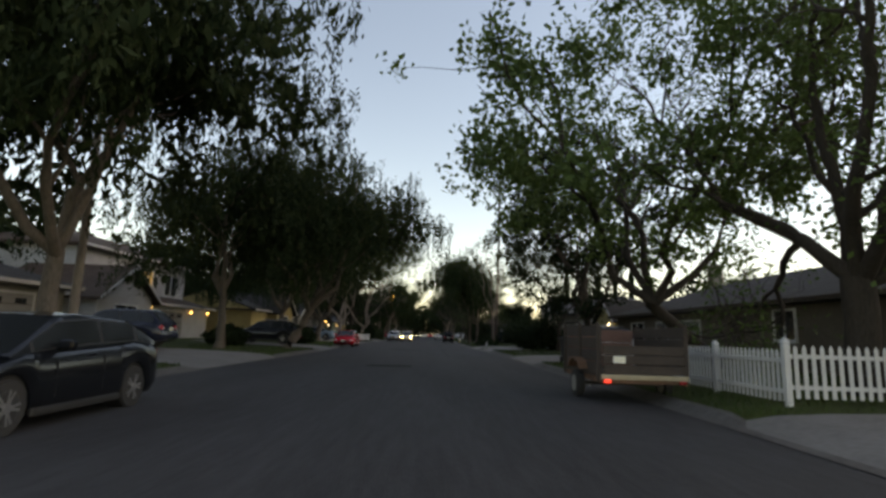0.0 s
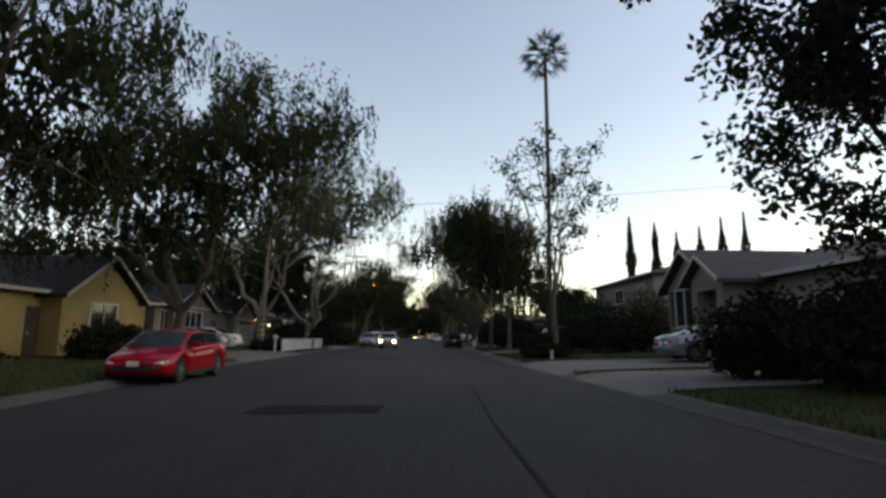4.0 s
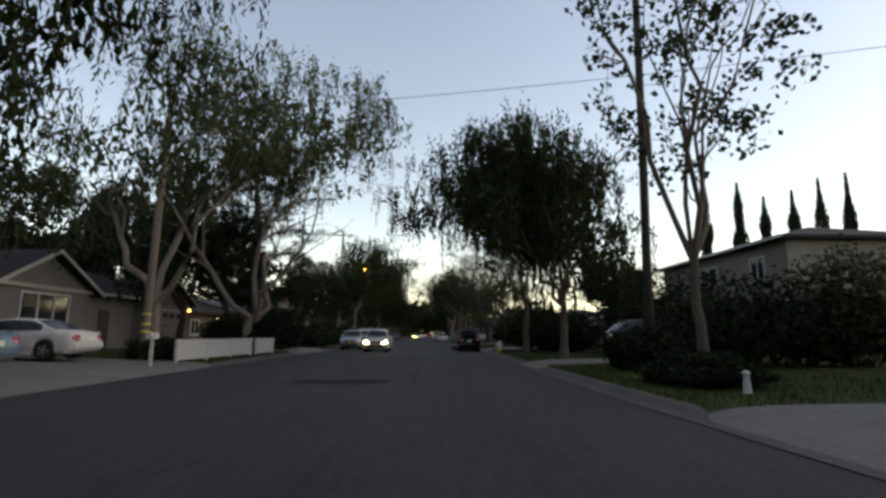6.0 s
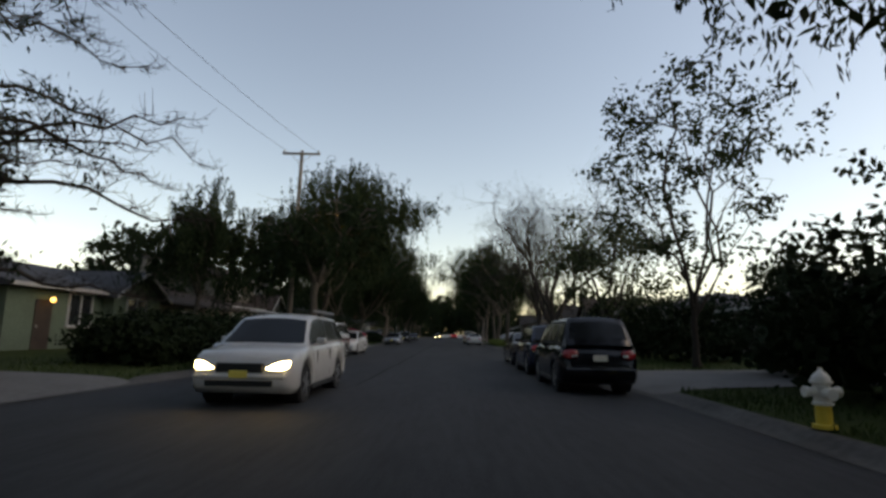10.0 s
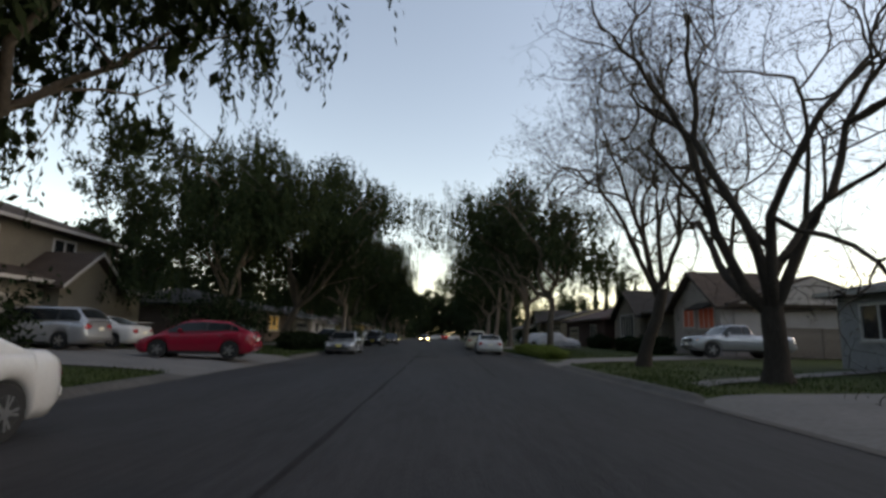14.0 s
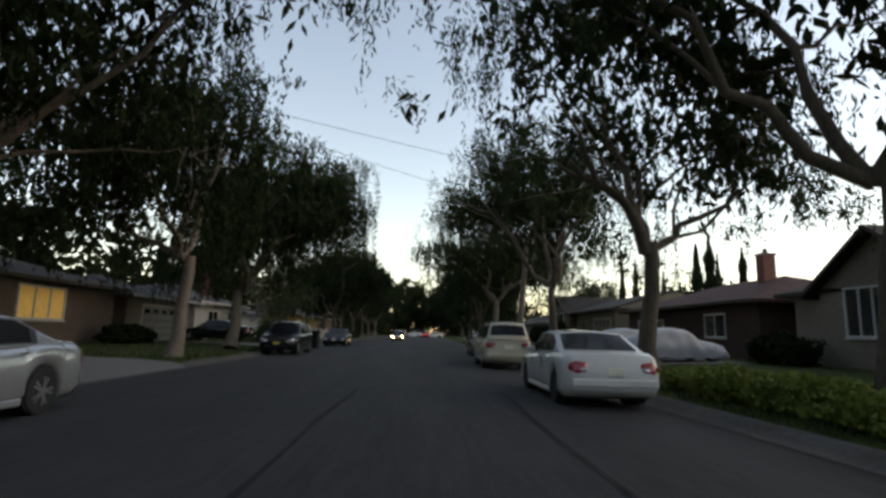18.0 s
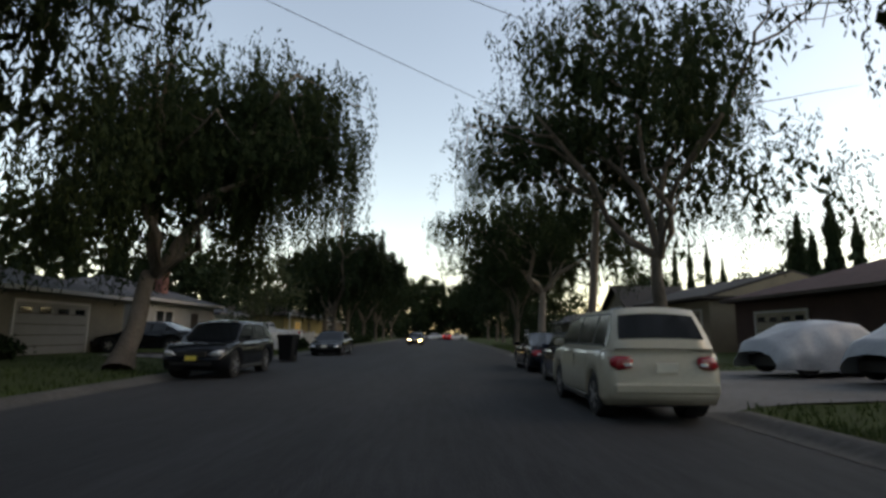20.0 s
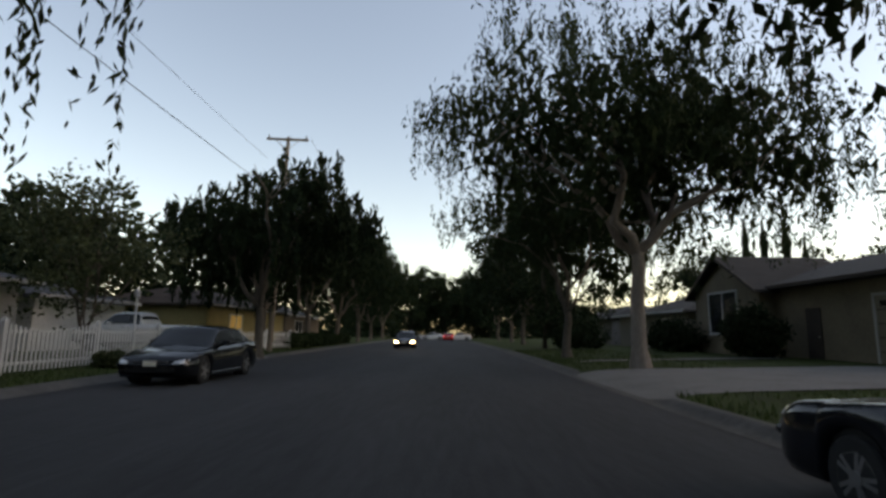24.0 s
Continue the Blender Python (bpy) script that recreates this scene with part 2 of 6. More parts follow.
class Tubes:
    """Gathers tapered tubes into one pair of arrays."""

    def __init__(self):
        self.v, self.f, self.n = [], [], 0

    def add(self, pts, radii, seg=6):
        pts = np.asarray(pts, dtype=float)
        k = len(pts)
        d = np.gradient(pts, axis=0)
        d /= np.linalg.norm(d, axis=1)[:, None] + 1e-9
        ref = np.where(np.abs(d[:, 2:3]) > 0.9, np.array([[1.0, 0, 0]]), np.array([[0, 0, 1.0]]))
        a = np.cross(d, ref)
        a /= np.linalg.norm(a, axis=1)[:, None] + 1e-9
        b = np.cross(d, a)
        th = np.arange(seg) * math.tau / seg
        ring = pts[:, None, :] + np.asarray(radii)[:, None, None] * (np.cos(th)[None, :, None] * a[:, None, :] + np.sin(th)[None, :, None] * b[:, None, :])
        self.v.append(ring.reshape(-1, 3))
        i, j = np.meshgrid(np.arange(k - 1), np.arange(seg), indexing="ij")
        q = np.stack([i * seg + j, i * seg + (j + 1) % seg, (i + 1) * seg + (j + 1) % seg, (i + 1) * seg + j], -1).reshape(-1, 4)
        self.f.append(q + self.n)
        self.n += k * seg

    def make(self, name, material, parent=None):
        return mesh_np(name, np.concatenate(self.v), np.concatenate(self.f), material, parent, smooth=True)


def leaf_quads(rng, centre, axis, length, width):
    """Corner points of leaves that lie along the given axes, each turned at random."""
    n = len(centre)
    axis = axis / (np.linalg.norm(axis, axis=1)[:, None] + 1e-9)
    side = np.cross(axis, rng.normal(size=(n, 3)))
    side /= np.linalg.norm(side, axis=1)[:, None] + 1e-9
    l, w = axis * length[:, None] / 2, side * width[:, None] / 2
    v = np.stack([centre - l, centre + w * 1.0 - l * 0.1, centre + l, centre - w * 1.0 - l * 0.1], 1)
    return v.reshape(-1, 3)


def leaf_mesh(name, v, material, parent):
    return mesh_np(name, v, np.arange(len(v)).reshape(-1, 4), material, parent)


# ---------------------------------------------------------------- the street: kerb lines, road, verges
RIGHT_KERB = [(-60, 5.6), (20, 5.7), (45, 5.8), (56, 4.95), (75, 4.8), (90, 5.1), (120, 5.0), (135, 4.8), (147, 4.2), (160, 3.9), (180, 3.6), (200, 4.1), (420, 4.6)]
LEFT_KERB = [(-60, -6.6), (42, -6.7), (55, -8.1), (72, -7.9), (82, -8.0), (96, -7.1), (118, -7.7), (140, -7.9), (163, -8.3), (175, -9.0), (185, -9.4), (215, -9.4), (420, -10.5)]


def kerb(line, y):
    ys, xs = [p[0] for p in line], [p[1] for p in line]
    return float(np.interp(y, ys, xs))


def xr(y):
    return sum(kerb(RIGHT_KERB, y + d) for d in (-5, 0, 5)) / 3


def xl(y):
    return sum(kerb(LEFT_KERB, y + d) for d in (-5, 0, 5)) / 3


# driveways: their near and far edge along the street, and how far back they run
DRIVES_RIGHT = ((3, 8.5, 16), (27, 34, 14), (46, 50.5, 15), (52.5, 58, 14), (71.3, 74.3, 13), (92, 97, 14), (114.0, 119.5, 14), (158.5, 165, 13), (178.5, 184.5, 15))
DRIVES_LEFT = ((18, 26, -16), (37.5, 43, -16), (60.5, 71, -16), (84.5, 91.5, -14), (99.5, 103, -14), (124, 134.5, -18), (149.5, 154.5, -15), (171, 175, -15), (189, 194, -14))


def dip(side, y):
    """How far the kerb is dropped here, from 0 to 1, for a driveway."""
    spans = [(p[0], p[1]) for p in (DRIVES_RIGHT if side > 0 else DRIVES_LEFT)] + ([(133.3, 135.9)] if side > 0 else [])
    return max(min(1.0, max(0.0, min(y - a + 0.9, b + 0.9 - y) / 0.6)) for a, b in spans)


def ground_z(x, y):
    """Height of the yards: a kerb's height at the street, rising gently to the houses."""
    d = x - xr(y) if x > 0 else xl(y) - x
    if d < 0:
        return 0.0
    edge = 0.12 * dip(1 if x > 0 else -1, y) * max(0.0, 1 - d / 1.5) if d < 1.5 else 0.0
    return 0.13 - edge + 0.25 * min(1.0, max(0.0, d - 0.3) / 9.0)


def strip(name, material, columns, y0, y1, step, label, category, wave=0.0):
    """A sheet along the street from functions of y that give x and z of each column."""
    ys = np.arange(y0, y1 + 0.01, step)
    v, f = [], []
    for y in ys:
        for fx in columns:
            x, z = fx(y)
            v.append((x, y, z + (noise.noise(Vector((x * 0.4, y * 0.4, 0))) * wave if wave else 0)))
    k = len(columns)
    for i in range(len(ys) - 1):
        for j in range(k - 1):
            a = i * k + j
            f.append((a, a + 1, a + k + 1, a + k))
    ob = mesh_np(name, v, f, material, smooth=True)
    return tagged(ob, label, category, kind="structure")


bm = bmesh.new()
bmesh.ops.create_grid(bm, x_segments=8, y_segments=8, size=1500, matrix=Matrix.Translation((0, 100, -0.12)))
tagged(link("ground", bm, EARTH), "bare dry earth reaching to the horizon", "ground", kind="structure")
strip("road", ASPHALT, [lambda y, c=c: (xl(y) + (xr(y) - xl(y)) * c, 0.07 * (1 - (2 * c - 1) ** 2) - 0.04) for c in np.linspace(0, 1, 9)], -60, 420, 2.5,
      "worn dark grey asphalt street with faint patches", "road")
for side, fx, sg in (("right", xr, 1), ("left", xl, -1)):
    # a low rolled kerb, dropped at the driveways: steps out from the road's edge and their heights
    cols = [lambda y, d=d, z=z: (fx(y) + sg * d, -0.02 + (z + 0.02) * (1 - 0.93 * dip(sg, y))) for d, z in ((-0.24, -0.025), (-0.06, -0.02), (0.04, 0.02), (0.13, 0.07), (0.22, 0.1), (0.32, 0.11), (0.35, 0.06))]
    strip("kerb_" + side, KERB_STONE, cols, -60, 420, 0.5, "pale worn concrete kerb with its gutter", "kerb")
    cols = [lambda y, d=d: (fx(y) + sg * d, ground_z(fx(y) + sg * d, y) - (0.045 if d < 0.4 else 0.015)) for d in (0.31, 0.6, 1.5, 3, 4.5, 6, 8, 9.5, 12, 20, 45, 90)]
    strip("lawn_" + side, LAWN, cols, -60, 420, 0.6, "dull green front lawns with worn earthy patches", "lawn", wave=0.03)


def paving(name, pts, label, category, material=CONCRETE, lift=0.03, n=5):
    """A driveway, path or road patch laid on the ground between four corners."""
    a, b, c, d = [Vector((*p, 0)) for p in pts]
    v, f = [], []
    for i in range(n + 1):
        for j in range(n + 1):
            p = a.lerp(b, i / n).lerp(d.lerp(c, i / n), j / n)
            v.append((p.x, p.y, ground_z(p.x, p.y) + lift if i else -0.025))
    for i in range(n):
        for j in range(n):
            k = i * (n + 1) + j
            f.append((k, k + 1, k + n + 2, k + n + 1))
    ob = mesh_np(name, v, f, material)
    return tagged(ob, label, category, kind="structure")


for sg, drives, fx in ((1, DRIVES_RIGHT, xr), (-1, DRIVES_LEFT, xl)):
    for y0, y1, back in drives:
        paving("driveway", [(fx(y0) - sg * 0.02, y0 - 0.6), (back, y0), (back, y1), (fx(y1) - sg * 0.02, y1 + 0.6)], "pale concrete driveway with a sloping apron", "driveway", lift=0.02, n=12)
paving("driveway", [(xr(133) - .02, 132.9), (19, 137.6), (19, 142), (xr(136) - .02, 136.2)], "pale concrete driveway with a sloping apron", "driveway", lift=.035, n=8)
paving("footpath", [(xr(122), 121.4), (14.5, 126.2), (14.5, 127.2), (xr(122), 122.4)], "narrow concrete path across the lawn", "path", lift=.035)
for y, back in ((39.2, 14), (190.2, 14)):
    paving("footpath", [(xr(y), y - 0.5), (back, y - 0.5), (back, y + 0.5), (xr(y), y + 0.5)], "narrow concrete path across the lawn", "path", lift=0.035)


def grass(side, seed, count):
    """Short blades over the front lawns, thin and patchy, none on the driveways."""
    rng = np.random.default_rng(seed)
    drives = DRIVES_RIGHT if side > 0 else DRIVES_LEFT
    y = rng.uniform(-4, 205, count)
    d = 0.38 + 6.1 * rng.random(count) ** 1.4
    keep = np.ones(count, dtype=bool)
    for a, b, _ in drives:
        keep &= (y < a - 0.7) | (y > b + 0.7)
    patch = np.sin(y * 0.9 + seed) * np.sin(d * 1.7 + y * 0.35) > rng.uniform(-1.2, 0.9, count)
    y, d = y[keep & patch], d[keep & patch]
    if side > 0:
        clear = ~((y > 132) & (y < 143) & (np.abs(y - 133.0 - d * 0.33 - 1.8) < 2.6))
        y, d = y[clear], d[clear]
    ys = np.arange(-5, 206, 0.5)
    edge = np.interp(y, ys, [xr(q) if side > 0 else xl(q) for q in ys])
    p = np.stack([edge + side * d, y, 0.10 + 0.25 * np.clip(d - 0.3, 0, None) / 9.0], 1)
    n = len(p)
    th, h = rng.uniform(0, math.tau, n), rng.uniform(0.05, 0.13, n)
    w = np.stack([np.cos(th), np.sin(th), 0 * th], 1) * rng.uniform(0.012, 0.025, n)[:, None]
    tip = p + np.stack([rng.normal(size=n) * 0.04, rng.normal(size=n) * 0.04, h + 0.03], 1)
    v = np.stack([p - w, p + w, tip], 1).reshape(-1, 3)
    ob = mesh_np("grass", v, np.arange(len(v)).reshape(-1, 3), GRASS)
    tagged(ob, "short patchy green grass on the front lawns", "grass", kind="stuff")


grass(1, 3, 90000)
grass(-1, 4, 70000)


def road_patch(x0, x1, y0, y1):
    v = [(x0, y0, 0.04), (x1, y0 + 0.15, 0.04), (x1 + 0.05, y1, 0.04), (x0 + 0.1, y1 - 0.1, 0.04)]
    ob = mesh_np("road_patch", v, [(0, 1, 2, 3)], PATCH)
    tagged(ob, "dark rectangular asphalt repair patch in the street", "road patch", "road patches", "structure")


for p in ((-1.75, -0.05, 20.6, 21.9), (-2.3, -0.1, 42.4, 43.5), (-3.0, -0.55, 63.5, 64.7), (-2.2, -0.7, 138.9, 139.9)):
    road_patch(*p)
# long dark seams in the asphalt
for x, y0, y1, w in ((-1.95, 92, 150, 0.05), (1.75, 30, 48, 0.025), (0.2, 64, 70, 0.04), (1.2, 125, 150, 0.03)):
    ys = np.arange(y0, y1, 1.0)
    wob = [0.08 * noise.noise(Vector((x, y * 0.3, 3))) for y in ys]
    v = [q for y, o in zip(ys, wob) for q in ((x + o - w, y, 0.037), (x + o + w * (0.6 + 0.5 * math.sin(y)), y, 0.037))]
    f = [(2 * i, 2 * i + 1, 2 * i + 3, 2 * i + 2) for i in range(len(ys) - 1)]
    tagged(mesh_np("road_seam", v, f, SEAM), "dark tarred seam along the street", "road seam", "road seams", "structure")


# ---------------------------------------------------------------- trees
def branch(rng, a, b, n, wobble):
    """A crooked line of points from a to b."""
    t = np.linspace(0, 1, n)[:, None]
    p = a + (b - a) * t
    w = rng.normal(size=(n, 3)) * wobble * np.linalg.norm(b - a)
    w[0] = 0
    w[-1] *= 0.3
    return p + np.cumsum(w, axis=0) * 0.35


def limbs(rng, tubes, base_r, fork, lean, height, radius, mains, subs, flat=0.5, low=0.0, aims=(), drift=(0.0, 0.0)):
    """Trunk, main limbs and their forks; returns the outer ends. fork: height of the first fork. aims: where the main limbs end, from the
    fork, if that is plain to see; drift: how far the limbs are drawn to one side."""
    top = np.array([lean[0], lean[1], fork])
    trunk = branch(rng, np.zeros(3), top, 6, 0.05)
    flare = np.linspace(1, 0.72, 6)
    flare[0] = 1.45
    tubes.add(trunk, base_r * flare, 10)
    ends = []
    a0 = rng.uniform(0, math.tau)
    for i in range(len(aims) or mains):
        th = a0 + math.tau * i / mains + rng.normal() * 0.25
        r = radius * rng.uniform(0.45, 0.7)
        z = fork + (height - fork) * rng.uniform(0.45, 0.85) * (1 - low)
        tip = np.array([lean[0] + math.cos(th) * r + drift[0], lean[1] + math.sin(th) * r + drift[1], z])
        if aims:
            tip = top + np.array(aims[i])
            th = math.atan2(aims[i][1], aims[i][0])
        line = branch(rng, top - np.array([0, 0, 0.15]), tip, 7, 0.13)
        rr = base_r * (0.75 if aims else 0.62) * rng.uniform(0.75, 1.0)
        tubes.add(line, np.linspace(rr, rr * 0.35, 7), 7)
        for j in range(subs):
            s = line[rng.integers(2, 7)]
            th2 = th + rng.normal() * 0.8
            r2 = radius * rng.uniform(0.3, 0.62)
            tip2 = s + np.array([math.cos(th2) * r2, math.sin(th2) * r2, (height - s[2]) * rng.uniform(0.15, 0.85) * (1 - flat * 0.4)])
            line2 = branch(rng, s, tip2, 6, 0.12)
            tubes.add(line2, np.linspace(rr * 0.42, rr * 0.1, 6), 5)
            ends += [line2[3], line2[4], tip2]
            for k in range(2):
                s3 = line2[rng.integers(2, 6)]
                tip3 = s3 + rng.normal(size=3) * radius * np.array([0.2, 0.2, 0.12])
                tubes.add(branch(rng, s3, tip3, 4, 0.12), np.linspace(rr * 0.15, rr * 0.04, 4), 4)
                ends.append(tip3)
        ends.append(tip)
    return np.array(ends)


def clustered(rng, centres, per, spread):
    """Points gathered in small tufts round some of the given centres."""
    k = max(1, len(centres) // per)
    idx = rng.integers(0, k, len(centres))
    return centres[:k][idx] + rng.normal(size=(len(centres), 3)) * np.asarray(spread)


def weeping_tree(x, y, height, radius, seed, bark=BARK, leaf=LEAF, fork=2.6, r=0.24, lean=(0.0, 0.0), low=2.2, density=1.0, droop=1.7, dome=0.6,
                 label="large weeping elm with grey trunk and hanging dark green foliage", leafsize=1.0, skip=0.0, lift=0.6, off=(0.0, 0.0), deep=0.85, aims=()):
    """A street tree whose crown is a lumpy umbrella of hanging strands of leaves. lean: where the trunk forks; off: the crown's middle beyond
    that; deep: the crown's reach along the street as a share of that across; lift: how fast its underside rises towards the street."""
    rng = np.random.default_rng(seed)
    root = tagged(new("tree"), label, "tree", "street trees")
    root.matrix_world = pose(x, y, ground_z(x, y) - 0.05)
    tubes = Tubes()
    cx, cy = lean[0] + off[0], lean[1] + off[1]
    ends = limbs(rng, tubes, r, fork, lean, height * 0.9, radius * 0.72, 5, 4, aims=aims, drift=off)
    tubes.make("trunk", bark, root)
    radius *= 0.9
    toward = -math.copysign(1, x)

    def skirt(q):
        """Lowest leaves at these points: lifted on the street side."""
        return np.minimum(low + lift * np.maximum(0, (q[:, 0] - lean[0]) * toward - 0.8), height - 2.6)

    k = int(56 * (radius / 5) ** 1.4)
    th, u = rng.uniform(0, math.tau, k), np.sqrt(rng.uniform(0.02, 1, k))
    out = 1 + 0.16 * np.sin(th * 3 + seed) + 0.09 * np.sin(th * 5 + seed * 2)
    away = 0.5 - 0.5 * np.cos(th) * toward
    lob = np.stack([cx + np.cos(th) * u * radius * out, cy + np.sin(th) * u * radius * out * deep,
                    low + (height - low) * (1 - (0.1 + 0.34 * away) * u - (dome * 0.6 + 0.2 * away) * u ** 2.6) + rng.uniform(-1.2, 0.45, k)], 1)
    inner = ends[rng.random(len(ends)) > 0.65]
    reach = np.hypot(inner[:, 0] - cx, (inner[:, 1] - cy) / deep)
    lob = np.concatenate([lob, inner[reach < radius]])
    if skip:
        lob = lob[rng.random(len(lob)) > skip]
    lob[:, 2] = np.maximum(lob[:, 2], np.minimum(skirt(lob) + 0.8, height - 0.5))
    v = []
    big = math.sqrt(radius / 5)

    def disc(n, size):
        a, q = rng.uniform(0, math.tau, n), np.sqrt(rng.uniform(0, 1, n)) * size
        return np.stack([np.cos(a) * q, np.sin(a) * q, np.zeros(n)], 1)

    for p in lob:
        size = rng.uniform(0.65, 1.2) * big
        # a rounded cap of leaf tufts
        n = int(44 * density * size ** 2)
        d = disc(n, size)
        cap = p + d + np.stack([0 * d[:, 0], 0 * d[:, 0], (1 - (np.hypot(d[:, 0], d[:, 1]) / size) ** 2) * 0.55 * size * rng.uniform(-0.4, 1, n)], 1)
        cap = clustered(rng, cap, 7, (0.09, 0.09, 0.26))
        v.append(leaf_quads(rng, cap, d * 0.3 + rng.normal(size=(n, 3)) * 0.4 + np.array([0, 0, -1.0]), rng.uniform(0.17, 0.3, n) * leafsize, rng.uniform(0.06, 0.1, n) * leafsize))
        # ropes of strands that hang from it
        n = rng.poisson(3.0 * density) + 1
        rope = p + disc(n, size)
        long = np.minimum(rng.gamma(4.0, droop / 4.0, n), np.maximum(0.35, rope[:, 2] - skirt(rope) * rng.uniform(0.85, 1.1, n)))
        drift = rng.uniform(-0.25, 0.25, (n, 3)) * np.array([1, 1, 0])
        j = np.repeat(np.arange(n), 5)
        st = rope[j] + disc(len(j), 0.13 * big)
        ln = long[j] * rng.uniform(0.4, 1.0, len(j))
        m = np.maximum(3, (ln / 0.18).astype(int))
        idx = np.repeat(np.arange(len(j)), m)
        t = np.concatenate([np.linspace(0, 1, q) for q in m])
        pos = st[idx] + drift[j][idx] * t[:, None] - np.stack([0 * t, 0 * t, t * ln[idx]], 1) + rng.normal(size=(len(t), 3)) * 0.05
        ax = rng.normal(size=(len(t), 3)) * 0.42 + np.array([0, 0, -1.0])
        v.append(leaf_quads(rng, pos, ax, rng.uniform(0.18, 0.33, len(t)) * leafsize, rng.uniform(0.052, 0.082, len(t)) * leafsize))
    # the dense inside of the crown
    idx = rng.integers(0, len(lob), int(2700 * density * (1 - skip) ** 1.5 * (radius / 5) ** 2 * deep))
    mid = np.array([cx, cy, low + (height - low) * 0.55])
    pos = lob[idx] + (mid - lob[idx]) * rng.uniform(0.05, 0.6, len(idx))[:, None] + disc(len(idx), 0.9) - np.array([0, 0, 1.0]) * rng.uniform(0, 1.0, len(idx))[:, None]
    pos = clustered(rng, pos, 5, (0.16, 0.16, 0.4))
    pos = pos[pos[:, 2] > skirt(pos) + 0.3]
    ax = rng.normal(size=(len(pos), 3)) * 0.6 + np.array([0, 0, -1.0])
    v.append(leaf_quads(rng, pos, ax, rng.uniform(0.38, 0.62, len(pos)), rng.uniform(0.15, 0.24, len(pos))))
    leaf_mesh("crown", np.concatenate(v), leaf, root)
    return root


def leafy_tree(x, y, height, radius, seed, bark=BARK_DARK, leaf=LEAF_DARK, fork=1.8, r=0.17, base=1.8, density=1.0, lean=(0, 0), spread=0.55, leafsize=1.0, clumps=1.0,
               label="broad-leaved tree with a dense dark green crown", squash=1.0, name="tree", group="street trees"):
    """A tree with an uneven crown of leaf clumps."""
    rng = np.random.default_rng(seed)
    root = tagged(new(name), label, "tree", group)
    root.matrix_world = pose(x, y, ground_z(x, y) - 0.05)
    tubes = Tubes()
    ends = limbs(rng, tubes, r, fork, lean, height, radius, 5, 4, flat=0.1)
    tubes.make("trunk", bark, root)
    k = int(60 * clumps * (radius / 4) ** 1.4)
    d = rng.normal(size=(k, 3))
    d /= np.linalg.norm(d, axis=1)[:, None]
    rad = rng.uniform(0.35, 1.0, k) ** 0.5
    lump = 1 + 0.2 * np.sin(d[:, 0] * 4 + seed) * np.cos(d[:, 1] * 3.3)
    mid = (height + base) / 2
    c = np.stack([lean[0] + d[:, 0] * rad * radius * lump, lean[1] + d[:, 1] * rad * radius * lump, mid + d[:, 2] * rad * (height - base) / 2 * squash * lump], 1)
    c = np.concatenate([c, ends[rng.random(len(ends)) > 0.5]])
    n = (rng.uniform(52, 112, len(c)) * density).astype(int)
    idx = np.repeat(np.arange(len(c)), n)
    size = rng.uniform(0.6, 1.2, len(c)) * spread
    ball = rng.normal(size=(len(idx), 3))
    ball *= (rng.uniform(0, 1, len(idx)) ** 0.45 * 1.75 / np.linalg.norm(ball, axis=1))[:, None]
    pos = c[idx] + ball * size[idx][:, None] * np.array([1, 1, 0.7])
    pos = clustered(rng, rng.permutation(pos), 5, 0.15 * leafsize)
    ax = rng.normal(size=(len(idx), 3)) + np.array([0, 0, -0.5])
    leaf_mesh("crown", leaf_quads(rng, pos, ax, rng.uniform(0.15, 0.28, len(idx)) * leafsize, rng.uniform(0.1, 0.17, len(idx)) * leafsize), leaf, root)
    return root


